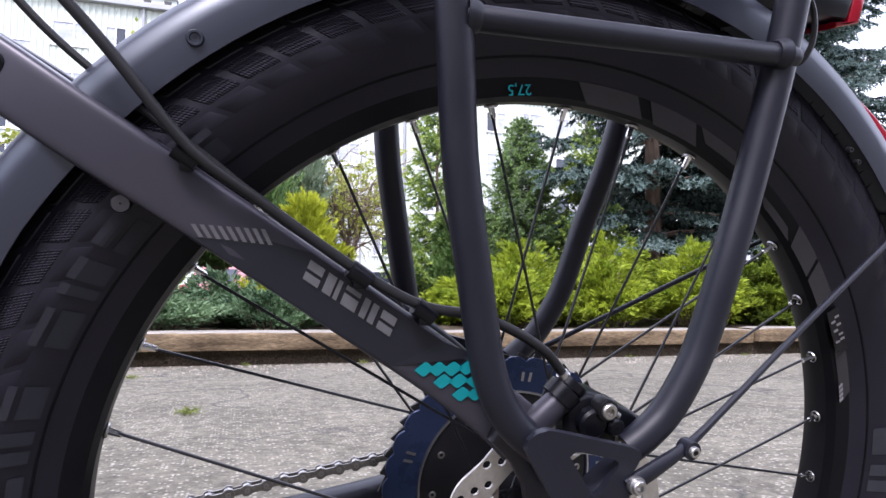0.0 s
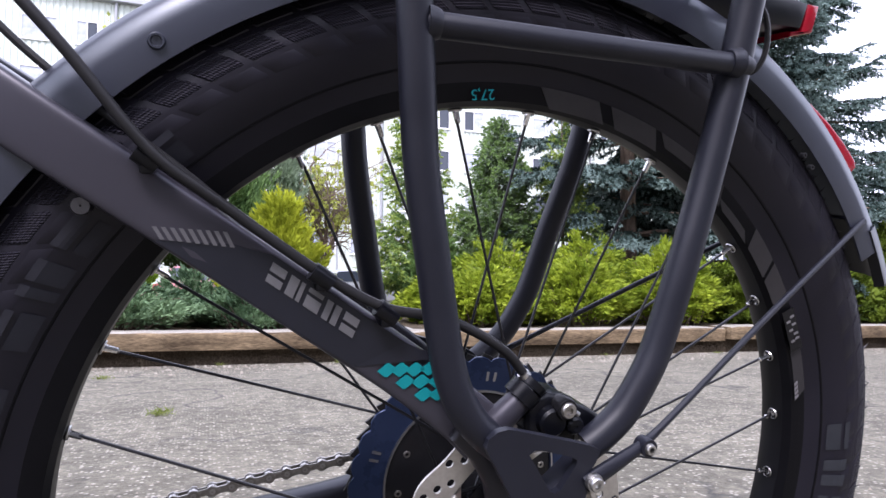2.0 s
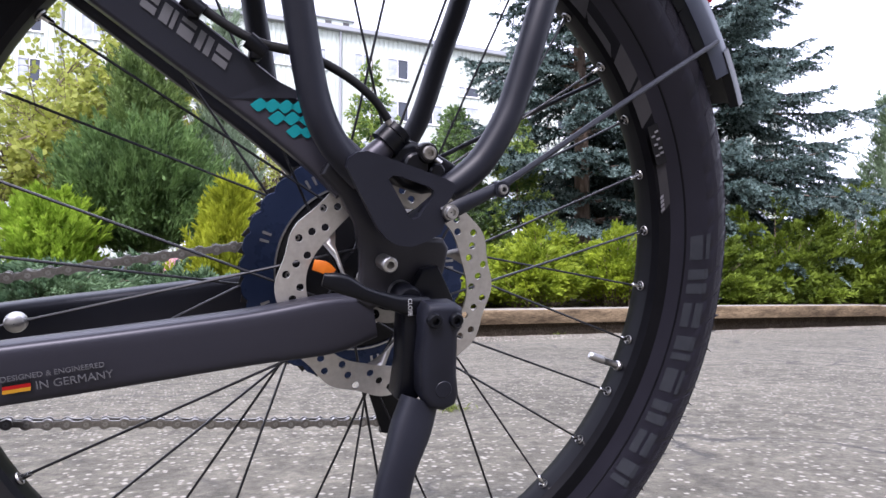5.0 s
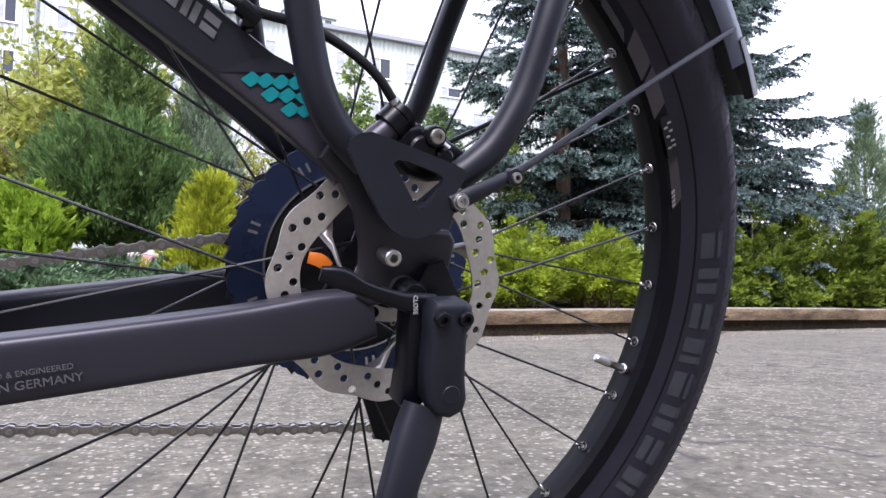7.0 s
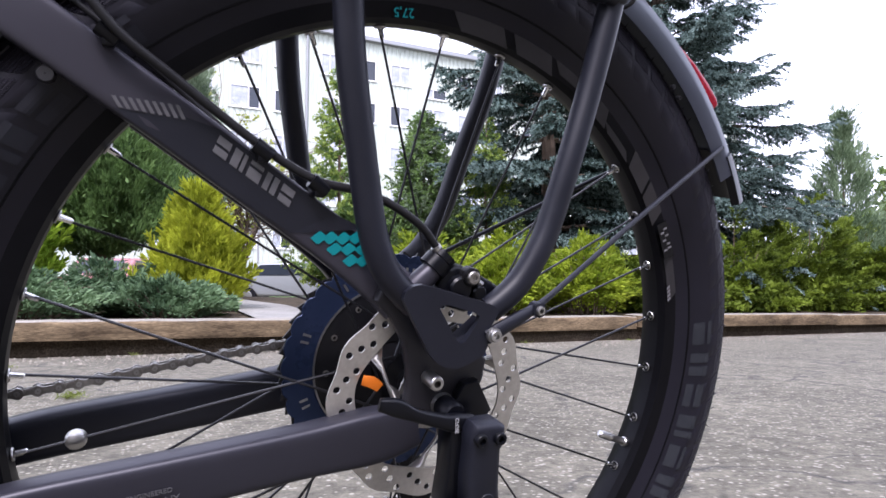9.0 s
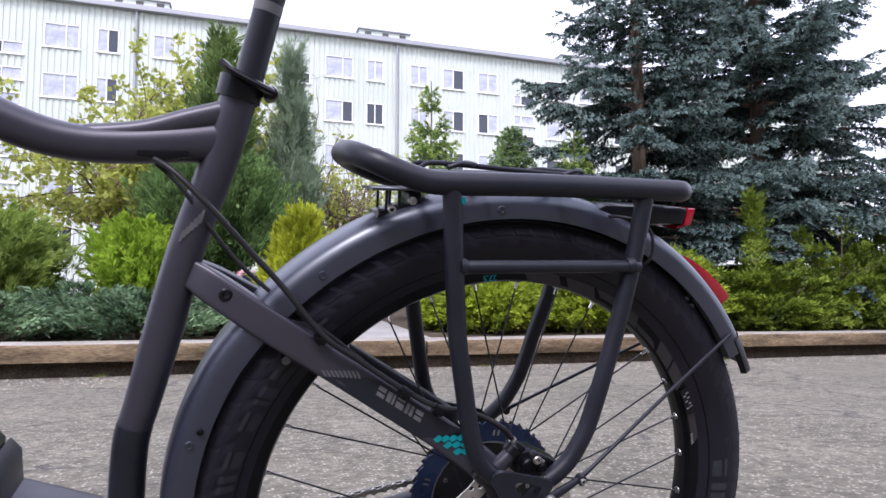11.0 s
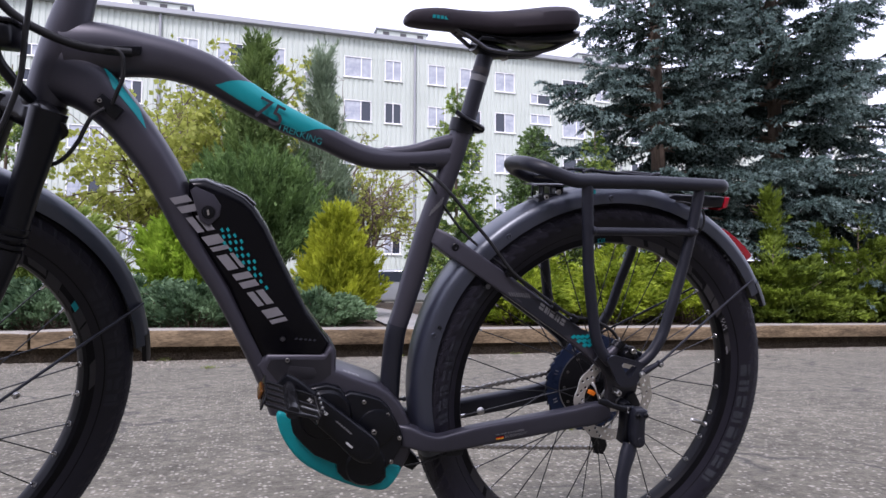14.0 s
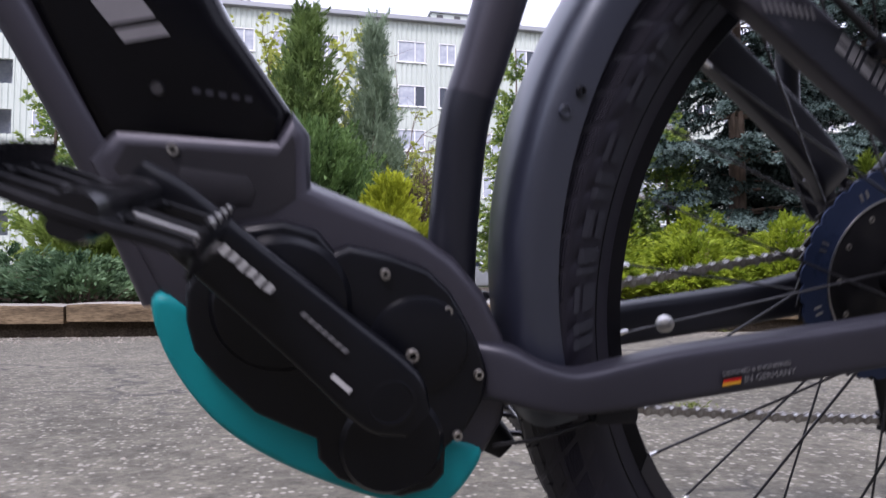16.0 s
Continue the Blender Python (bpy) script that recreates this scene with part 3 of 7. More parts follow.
# ---- plants ----
def leafage(name, clumps, material, parent, label=""):
    """Many small flat sprays in one mesh: clumps is (n, 4, 3) corners."""
    n = len(clumps)
    me = bpy.data.meshes.new(name)
    me.vertices.add(n * 4)
    me.vertices.foreach_set("co", np.asarray(clumps, np.float32).ravel())
    me.loops.add(n * 4)
    me.loops.foreach_set("vertex_index", np.arange(n * 4))
    me.polygons.add(n)
    me.polygons.foreach_set("loop_start", np.arange(n) * 4)
    me.update(calc_edges=True)
    me.materials.append(material)
    ob = new(name, me)
    ob.parent = parent
    return tagged(ob, label, kind="stuff")


def sprays(base, way, length, width, rng, droop=0.0):
    """Kite-shaped sprays from base points along ways (n, 3)."""
    n = len(base)
    way = way / np.maximum(np.linalg.norm(way, axis=1), 1e-6)[:, None]
    r = rng.normal(size=(n, 3))
    side = np.cross(way, r)
    side /= np.maximum(np.linalg.norm(side, axis=1), 1e-6)[:, None]
    length = np.broadcast_to(length, n)[:, None] * rng.uniform(0.6, 1.3, (n, 1))
    width = np.broadcast_to(width, n)[:, None] * rng.uniform(0.7, 1.3, (n, 1))
    tip = base + way * length
    tip[:, 2] -= droop * length[:, 0]
    mid = base + way * length * 0.45
    return np.stack([base, mid + side * width, tip, mid - side * width], 1)


def trunk_mesh(parent, x, y, z0, h, r, name="trunk", lean=0.0, seg=10):
    pts = [(x + lean * f * h + 0.02 * math.sin(f * 9 + x), y + 0.02 * math.cos(f * 7 + y), z0 + f * h, r * (1 - 0.9 * f) + 0.004, r * (1 - 0.9 * f) + 0.004) for f in np.linspace(0, 1, 9)]
    return part(name, tube(pts, 0, seg, 3, hint=(1, 0, 0)), BARK, parent)


def plant(name, x, y, label, category, group=""):
    root = new(name)
    root.location = (x, y, bed_height(x, y) - 0.03)
    return tagged(root, label, category, group)


def spruce(name, x, y, h, r, seed, label, whorls=25, arms=6, trunk_r=0.17, bare=0.08, taper=1.0, old=None, fresh=None, lift=0.1, droop=0.34, gap0=0.085, per0=150, needle=0.062, width=0.0125, seen=8.5):
    """A tall spruce: separate boughs that sag and lift at the tip, flat rows of brush-like twigs along each, fresh tips over old needles."""
    rng = np.random.RandomState(seed)
    root = plant(name, x, y, label, "tree")
    trunk_mesh(root, 0, 0, 0, h * 0.99, trunk_r)
    old_b, old_w, new_b, new_w = [], [], [], []
    bm = bmesh.new()
    up = np.array([0, 0, 1.0])

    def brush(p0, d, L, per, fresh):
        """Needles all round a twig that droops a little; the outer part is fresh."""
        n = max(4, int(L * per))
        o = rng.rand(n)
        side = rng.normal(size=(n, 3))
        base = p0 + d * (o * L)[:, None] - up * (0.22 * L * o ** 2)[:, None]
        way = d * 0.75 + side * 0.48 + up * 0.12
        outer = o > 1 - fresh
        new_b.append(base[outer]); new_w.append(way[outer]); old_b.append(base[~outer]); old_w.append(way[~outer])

    for k in range(whorls):
        f = min(max((k + rng.uniform(-0.35, 0.35)) / whorls, 0), 1)
        z = h * (bare + (0.985 - bare) * f)
        reach = r * (1 - f) ** taper
        for a in range(arms):
            th = 2 * math.pi * (a + rng.uniform(-0.38, 0.38)) / arms + k * 1.9
            L = reach * rng.uniform(0.62, 1.14)
            if L < 0.06:
                continue
            d = np.array([math.cos(th), math.sin(th), 0.0])
            side = np.array([-d[1], d[0], 0.0])
            rise, sag = lift + 0.5 * f + rng.uniform(-0.08, 0.08), droop * rng.uniform(0.76, 1.24) * (1 - 0.5 * f)
            s = np.linspace(0.04, 1, 9)
            bend = rng.uniform(-0.12, 0.12)
            line = d * (s * L)[:, None] + side * (bend * L * s ** 2)[:, None]
            line[:, 2] = z + L * (rise * s - sag * s ** 2 * 1.25 + 0.2 * s ** 5)
            line[:, 2] = np.maximum(line[:, 2], 0.12)
            br = 0.012 * L + 0.002
            g, cl = rings([(*p, br * (1.08 - q), br * (1.08 - q)) for p, q in zip(line, s)], 4, hint=(0.3, 0.2, 1))
            skin(bm, g, cl)
            if z - 0.3 * L > seen:
                per, gap = 30, 0.3
            else:
                per, gap = per0, gap0
            t = 0.16
            while t < 1.0:
                p = np.array([np.interp(t, s, line[:, i]) for i in range(3)])
                for sg in (-1, 1):
                    if rng.rand() < 0.12:
                        continue
                    wl = (0.42 * L * (1.0 - t) * min(1.0, t * 2.2) + 0.16) * rng.uniform(0.6, 1.2)
                    dd = d * rng.uniform(0.55, 0.95) + side * sg * rng.uniform(0.5, 0.95) + up * rng.uniform(-0.34, 0.1)
                    dd /= np.linalg.norm(dd)
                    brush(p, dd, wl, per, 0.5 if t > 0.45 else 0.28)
                    if wl > 0.34:
                        for q in np.arange(0.3, 0.95, 0.24):
                            for s2 in (-1, 1):
                                e = dd * 0.7 + np.cross(dd, up) * s2 * 0.6 + up * rng.uniform(-0.45, 0.0)
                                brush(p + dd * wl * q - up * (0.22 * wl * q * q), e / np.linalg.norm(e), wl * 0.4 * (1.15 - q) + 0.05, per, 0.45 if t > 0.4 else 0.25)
                t += gap / L * rng.uniform(0.7, 1.3) + 0.015
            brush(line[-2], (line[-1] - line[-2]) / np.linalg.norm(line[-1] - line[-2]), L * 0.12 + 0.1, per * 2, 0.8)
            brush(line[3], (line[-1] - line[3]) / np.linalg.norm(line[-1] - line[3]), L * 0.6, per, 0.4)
    tagged(part("bough", bm, BARK, root), "thin brown boughs", kind="stuff")
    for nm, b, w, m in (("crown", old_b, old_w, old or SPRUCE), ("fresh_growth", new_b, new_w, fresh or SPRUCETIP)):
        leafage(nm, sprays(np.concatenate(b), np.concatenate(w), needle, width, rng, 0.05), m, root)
    return root


def column(name, x, y, h, r, material, seed, label, plumes=600, shape="cone", z0=0.0, plume=0.36, per=34, spray=0.085, width=0.015, trunk_r=0.07, ragged=0.18, category="shrub", up=1.0, fill=6000):
    """A dense upright shrub: feathery plumes of scaly sprays over a cone, a column or a ball."""
    rng = np.random.RandomState(seed)
    root = plant(name, x, y, label, category)
    trunk_mesh(root, 0, 0, 0, z0 + h * 0.8, trunk_r)

    def envelope(u, th):
        if shape == "cone":
            p = np.minimum(1.0, (1 - u) * 1.2 + 0.03) * np.minimum(1, 0.6 + u * 3)
        elif shape == "spindle":
            p = np.minimum(1.0, 0.55 + u * 1.6) * np.clip((1 - u) * 1.75, 0.05, 1.0) ** 0.75
        elif shape == "egg":
            p = np.clip(1 - u, 0, 1) ** 0.62 * np.minimum(1, 0.7 + u * 2)
        elif shape == "column":
            p = np.sin(np.pi * np.clip(u * 0.9 + 0.1, 0, 1)) ** 0.6
        else:
            p = np.sqrt(np.maximum(0, 1 - (2 * u - 1) ** 2)) ** 0.8
        return r * p * (1 + ragged * np.sin(th * 4 + u * 9 + seed) * np.sin(th * 3 - u * 12) + ragged * 0.5 * np.sin(th * 9 + u * 25))

    u = rng.rand(plumes) ** (1.15 if shape == "cone" else 1.0)
    th = rng.uniform(0, 2 * math.pi, plumes)
    rr = np.maximum(envelope(u, th) * rng.uniform(0.72, 1.0, plumes) - 0.35 * plume, 0.0)
    root_p = np.stack([rr * np.cos(th), rr * np.sin(th), z0 + u * h * (1 - 0.6 * plume / h)], -1)
    out = np.stack([np.cos(th), np.sin(th), np.zeros(plumes)], -1)
    axis = out * rng.uniform(0.45, 1.0, (plumes, 1)) + np.array([0, 0, up]) * rng.uniform(0.6, 1.2, (plumes, 1)) + rng.normal(0, 0.2, (plumes, 3))
    axis /= np.linalg.norm(axis, axis=1)[:, None]
    size = plume * rng.uniform(0.55, 1.25, plumes)
    k = np.repeat(np.arange(plumes), per)
    s = rng.rand(len(k))
    off = rng.normal(0, 1, (len(k), 3))
    base = root_p[k] + axis[k] * (size[k] * s)[:, None] + off * (0.1 * size[k] * (1.1 - s))[:, None]
    way = axis[k] + off * 0.2 + rng.normal(0, 0.14, (len(k), 3))
    leaves = sprays(base, way, spray * 1.25, width * 0.9, rng)
    # the shaded inside
    u, th = rng.rand(fill), rng.uniform(0, 2 * math.pi, fill)
    rr = envelope(u, th) * rng.uniform(0.3, 0.8, fill)
    base = np.stack([rr * np.cos(th), rr * np.sin(th), z0 + u * h * 0.95], -1)
    inner = sprays(base, rng.normal(0, 0.6, (fill, 3)) + np.array([0, 0, 0.8]), spray * 1.4, width * 1.5, rng)
    leafage("crown", np.concatenate([leaves, inner]), material, root)
    return root


def spreader(name, x, y, w, d, h, material, seed, label, plumes=150, per=60, spray=0.085, width=0.014, category="shrub", arch=0.5, shoots=0, lift=0.3):
    """A low spreading juniper: arching plumes from the middle, thick with short sprays."""
    rng = np.random.RandomState(seed)
    root = plant(name, x, y, label, category)
    base, way = [], []
    bm = bmesh.new()
    for k in range(plumes + shoots):
        th = rng.uniform(0, 2 * math.pi)
        q = math.sqrt(rng.rand())
        c = np.array([math.cos(th) * q * w * 0.5, math.sin(th) * q * d * 0.5])
        o = c * rng.uniform(0.25, 0.6)
        top = h * (1 - 0.62 * q ** 2) * rng.uniform(0.62, 1.2)
        if k >= plumes:
            o, top = c * 0.8, h * rng.uniform(1.1, 1.45)
        s = np.linspace(0, 1, 8)
        line = np.stack([o[0] + (c[0] - o[0]) * s, o[1] + (c[1] - o[1]) * s, top * np.sin(s * (math.pi / 2) * (1 + 0.28 * arch))], -1)
        if k % 3 == 0:
            g, cl = rings([(*p, 0.012 * (1.1 - t), 0.012 * (1.1 - t)) for p, t in zip(line, s)], 4, hint=(0.9, 0.3, 0.1))
            skin(bm, g, cl)
        t = 1 - 0.8 * rng.rand(per) ** 1.3
        thick = (0.036 + 0.036 * h) * (1.3 - t)[:, None]
        pb = np.stack([np.interp(t, s, line[:, i]) for i in range(3)], -1) + rng.normal(0, 1, (per, 3)) * thick * np.array([1, 1, 0.6])
        tang = line[-1] - line[4]
        tang = tang / np.linalg.norm(tang)
        base.append(pb)
        way.append(tang + rng.normal(0, 0.38, (per, 3)) + np.array([0, 0, lift]))
    tagged(part("stem", bm, BARK, root), "brown stems", kind="stuff")
    b = np.concatenate(base)
    b[:, 2] = np.maximum(b[:, 2], 0.02)
    leafage("foliage", sprays(b, np.concatenate(way), spray, width, rng), material, root)
    return root


def fan_juniper(name, x, y, w, d, h, material, seed, label, boughs=46, twigs=17, needles=40, spray=0.07, width=0.013, shoots=4):
    """A vase-shaped juniper: flat fans of sprays in tiers that lift outwards, with a few upright leaders."""
    rng = np.random.RandomState(seed)
    root = plant(name, x, y, label, "shrub")
    base, way = [], []
    bm = bmesh.new()
    for k in range(boughs + shoots):
        tier = (k % 5) / 4
        th = k * 2.399 + rng.uniform(-0.4, 0.4)
        d3 = np.array([math.cos(th) * w * 0.5, math.sin(th) * d * 0.5, 0.0]) * rng.uniform(0.72, 1.12) * (1.0 - 0.28 * tier)
        rise = h * (0.16 + 0.72 * tier) * rng.uniform(0.8, 1.15)
        if k >= boughs:
            d3, rise = d3 * 0.5, h * rng.uniform(1.1, 1.35)
        s = np.linspace(0, 1, 7)
        line = d3 * (0.08 + 0.92 * s)[:, None]
        line[:, 2] = rise * (1.35 * s - 0.35 * s ** 3 - 0.06 * np.sin(s * 6))
        g, cl = rings([(*p, 0.014 * (1.1 - t), 0.014 * (1.1 - t)) for p, t in zip(line, s)], 4, hint=(0.4, 0.3, 0.9))
        skin(bm, g, cl)
        L = np.linalg.norm(line[-1])
        fw = line[-1] - line[3]
        fw = fw / np.linalg.norm(fw)
        side = np.cross(fw, (0, 0, 1.0))
        side /= max(np.linalg.norm(side), 1e-6)
        q = rng.uniform(0.25, 1.0, twigs)
        q[0] = 1.0
        pb = np.stack([np.interp(q, s, line[:, i]) for i in range(3)], -1)
        sg = np.where(np.arange(twigs) % 2, 1, -1)[:, None] * rng.uniform(0.2, 1.0, (twigs, 1))
        wv = fw + side * sg + np.array([0, 0, 1]) * rng.uniform(-0.12, 0.22, (twigs, 1))
        wv /= np.linalg.norm(wv, axis=1)[:, None]
        tw = L * 0.34 * (1.25 - q) * rng.uniform(0.7, 1.2, twigs) + 0.06
        for j in range(needles):
            o = rng.rand(twigs, 1)
            base.append(pb + wv * tw[:, None] * o + rng.normal(0, 0.016, (twigs, 3)) - np.array([0, 0, 0.25]) * tw[:, None] * o ** 2 * 0.6)
            way.append(wv + rng.normal(0, 0.4, (twigs, 3)) + np.array([0, 0, 0.12]))
    tagged(part("stem", bm, BARK, root), "brown stems", kind="stuff")
    b = np.concatenate(base)
    b[:, 2] = np.maximum(b[:, 2], 0.02)
    n = 5000
    q, th = np.sqrt(rng.rand(n)), rng.uniform(0, 2 * math.pi, n)
    inner = np.stack([np.cos(th) * q * w * 0.4, np.sin(th) * q * d * 0.4, h * rng.uniform(0.02, 0.62, n) * (1.05 - 0.5 * q)], -1)
    foliage = np.concatenate([sprays(b, np.concatenate(way), spray, width, rng), sprays(inner, rng.normal(0, 0.6, (n, 3)) + np.array([0, 0, 0.5]), 0.13, 0.026, rng)])
    leafage("foliage", foliage, material, root)
    return root


def broadleaf(name, x, y, h, spread, seed, label, leaves=5200, size=0.05, fork=0.24, leaf=None, bare=0.36):
    """A young tree that forks low into arching limbs, with loose tufts of leaves along the twigs."""
    rng = np.random.RandomState(seed)
    root = plant(name, x, y, label, "tree")
    limbs = []

    def grow(p, d, L, r, level):
        n = 6
        line = [p]
        for i in range(n):
            d = d + rng.normal(0, 0.13, 3) + np.array([0, 0, 0.05 if level < 2 else -0.02])
            d /= np.linalg.norm(d)
            p = p + d * L / n
            line.append(p)
        limbs.append((np.array(line), r, level))
        if level < 4:
            for _ in range((0, 7, 4, 3)[level]):
                i = rng.randint(2, n + 1)
                dd = d + rng.normal(0, 0.62, 3)
                dd /= np.linalg.norm(dd)
                grow(line[i], dd, L * rng.uniform(0.42, 0.68), r * 0.5, level + 1)

    grow(np.array([0, 0, 0.0]), np.array([0.02, 0, 1.0]), h * fork, 0.075, 0)
    top = limbs[0][0]
    for k in range(13):
        th = 2 * math.pi * (k * 0.62 + rng.uniform(-0.1, 0.1))
        out = rng.uniform(0.4, 1.0) * spread
        d = np.array([math.cos(th) * out, math.sin(th) * out, h * (1 - fork) * rng.uniform(0.42, 0.95)])
        L = np.linalg.norm(d) * 0.72
        grow(top[rng.randint(3, 7)], d / np.linalg.norm(d), L, 0.042, 1)
    bm, twigs = bmesh.new(), bmesh.new()
    ends = []
    for line, r, level in limbs:
        rows = [(*p, r * (1.1 - 0.6 * i / 6), r * (1.1 - 0.6 * i / 6)) for i, p in enumerate(line)]
        g, cl = rings(rows, 7 if level < 2 else 3, hint=(0.7, 0.6, 0.1))
        skin(bm if level < 1 else twigs, g, cl)
        if level >= 2:
            ends.append(line)
    part("trunk", bm, BARK, root)
    tagged(part("limb", twigs, BARK, root), "thin forking limbs", kind="stuff")
    lines = np.array(ends)
    tufts = leaves // 8
    c = lines[rng.randint(0, len(lines), tufts), rng.randint(2, 7, tufts)] + rng.normal(0, 0.05, (tufts, 3))
    c = c[c[:, 2] > h * bare]
    base = np.repeat(c, 8, 0) + rng.normal(0, 0.05, (len(c) * 8, 3))
    way = rng.normal(0, 1, (len(c) * 8, 3)) + np.array([0, 0, -0.2])
    leafage("crown", sprays(base, way, size * 1.6, size * 0.75, rng), leaf or LEAF, root)
    return root


spruce("blue_spruce", 7.3, 9.8, 12.5, 3.05, 11, "tall blue spruce with drooping layered boughs and pale tips")
spruce("blue_spruce", 10.5, 10.0, 13.5, 3.95, 12, "tall blue spruce with drooping layered boughs and pale tips", 28, 7, 0.2, taper=0.95)
spruce("young_fir", 2.95, 9.6, 4.2, 0.85, 13, "slender young fir with pale green shoots", 13, 6, 0.04, 0.1, 0.9, FIRGREEN, PINE, 0.45, 0.2, 0.05, 130, 0.06, 0.0125)
spruce("young_fir", 4.85, 10.4, 3.75, 0.95, 14, "bushy grey-green young fir with a bare lower trunk", 19, 8, 0.05, 0.25, 0.8, GREYJUN, FIRGREEN, 0.4, 0.2, 0.05, 120, 0.06, 0.013)
spruce("young_fir", 5.75, 9.6, 3.6, 0.8, 15, "young fir with pale green shoots", 14, 6, 0.04, 0.1, 0.85, FIRGREEN, PINE, 0.5, 0.15, 0.05, 110, 0.06, 0.0125)
spruce("young_fir", -4.0, 9.6, 3.72, 0.62, 16, "slender young fir with pale green shoots and gaps between its boughs", 12, 5, 0.04, 0.08, 0.6, FIRGREEN, PINE, 0.3, 0.1, 0.06, 120, 0.06, 0.013)
spruce("young_fir", -6.6, 11.5, 4.4, 1.1, 17, "young fir with soft green shoots", 20, 7, 0.06, 0.08, 0.8, FIRGREEN, PINE, 0.35, 0.2, 0.08, 100, 0.065, 0.013)
column("juniper_tree", -0.5, 10.6, 3.4, 0.62, CYPRESS, 21, "tall dark green juniper with a ragged tip", 460, "spindle", 1.5, 0.5, 64, 0.085, 0.0135, 0.1, 0.22, "tree", 1.7)
column("juniper_tree", -0.52, 9.9, 1.88, 1.16, JUNIPER, 22, "broad mid-green juniper on a bare trunk", 640, "ball", 0.72, 0.55, 84, 0.075, 0.0145, 0.09, 0.16, "tree", 1.7, 9000)
column("juniper_tree", 0.74, 11.2, 4.7, 0.62, GREYJUN, 23, "narrow grey-green juniper with a feathery tip", 520, "spindle", 0.3, 0.6, 60, 0.095, 0.0105, 0.07, 0.25, "tree", 2.2, 4000)
column("juniper_tree", 14.6, 8.4, 4.4, 1.3, WISP, 24, "narrow pale grey-green juniper beside the spruce", 620, "cone", 0.1, 0.5, 34, 0.11, 0.011, 0.07, 0.3, "tree", 1.6, 2500)
column("thuja", -1.58, 9.2, 1.42, 0.6, GTHUJA, 25, "round bright green thuja", 560, "ball", 0.05, 0.22, 34, 0.07, 0.013)
column("thuja", 0.62, 7.9, 1.45, 0.7, YTHUJA, 26, "golden yellow-green conical thuja", 560, "egg", 0.05, 0.34, 60, 0.07, 0.0135, ragged=0.22, up=1.5)
column("thuja", 3.1, 9.2, 1.7, 0.55, JUNIPER, 27, "green thuja behind the hedge", 500, "cone", 0.05, 0.24, 34, 0.08, 0.013)
column("thuja", -3.3, 9.3, 1.5, 0.78, PINE, 28, "loose round yellow-green shrub in the bed", 420, "ball", 0.05, 0.34, 60, 0.085, 0.013, ragged=0.3, up=0.7)
broadleaf("young_tree", -1.6, 13.8, 5.0, 2.9, 31, "young deciduous tree with loose yellow-green leaves", 22000, 0.068)
broadleaf("young_tree", 2.2, 14.8, 4.6, 1.9, 32, "young deciduous tree with sparse yellow-green leaves", 5000, 0.055)
broadleaf("broad_tree", 39.5, 20.0, 7.4, 3.6, 36, "broad dark green tree beside the road", 16000, 0.14, leaf=CYPRESS, bare=0.1)
for k, (x, y, w, d, h) in enumerate([(3.0, 6.9, 1.8, 1.4, 0.66), (4.35, 6.8, 1.8, 1.4, 0.8), (5.75, 6.8, 1.7, 1.4, 1.0), (2.55, 7.3, 1.1, 1.2, 0.55), (3.7, 7.9, 2.1, 1.4, 1.0), (5.2, 8.0, 2.1, 1.3, 1.15)]):
    spreader("golden_juniper", x, y, w, d, h, HEDGE, 41 + k, "low bushy yellow-green juniper behind the kerb", 210, 66, arch=0.8, lift=0.12)
for k, (x, y, w, d, h, n) in enumerate([(7.5, 7.2, 2.5, 1.8, 0.95, 3), (9.6, 7.4, 3.0, 1.9, 1.3, 4), (11.8, 7.5, 3.0, 1.9, 1.7, 2), (13.9, 7.5, 2.6, 1.8, 1.5, 2), (16.4, 7.6, 2.8, 1.8, 1.4, 2)]):
    fan_juniper("spreading_juniper", x, y, w * 1.12, d * 1.05, h, SPREAD, 51 + k, "wide green spreading juniper with lifted shoots", 105, shoots=n // 2)
column("juniper_shoot", 8.15, 7.8, 2.2, 0.24, SPREAD, 58, "upright young juniper among the spreading ones", 130, "cone", 0.1, 0.3, 34, 0.085, 0.013, 0.02, 0.2, up=1.4, fill=500)
for k, (x, w, h) in enumerate([(-9.0, 2.6, 0.42), (-6.8, 2.6, 0.46), (-4.7, 2.5, 0.42), (-2.8, 2.4, 0.42), (-1.2, 2.2, 0.45), (0.2, 1.5, 0.4)]):
    spreader("carpet_juniper", x, 6.75 + 0.1 * (k % 2), w, 1.6, h, CARPET, 61 + k, "low blue-green carpet juniper behind the kerb", 220, 60, 0.075, 0.013, arch=0.7)
    if x < 0:
        spreader("carpet_juniper", x + 0.8, 8.0, w, 1.5, h * 1.2, CARPET, 71 + k, "low blue-green carpet juniper behind the kerb", 150, 50, 0.075, 0.013, arch=0.7)

grass_tuft(-0.4, 2.75, 90, 0.06, 91)
grass_tuft(0.68, 1.28, 60, 0.035, 92)
grass_tuft(-0.9, 4.6, 60, 0.05, 93)
for k, x in enumerate((-3.1, -1.35, -0.1, 0.95, 2.3, 3.9, 5.4)):
    grass_tuft(x, 5.5 + 0.03 * (k % 3), 36, 0.05 + 0.012 * (k % 2), 94 + k)


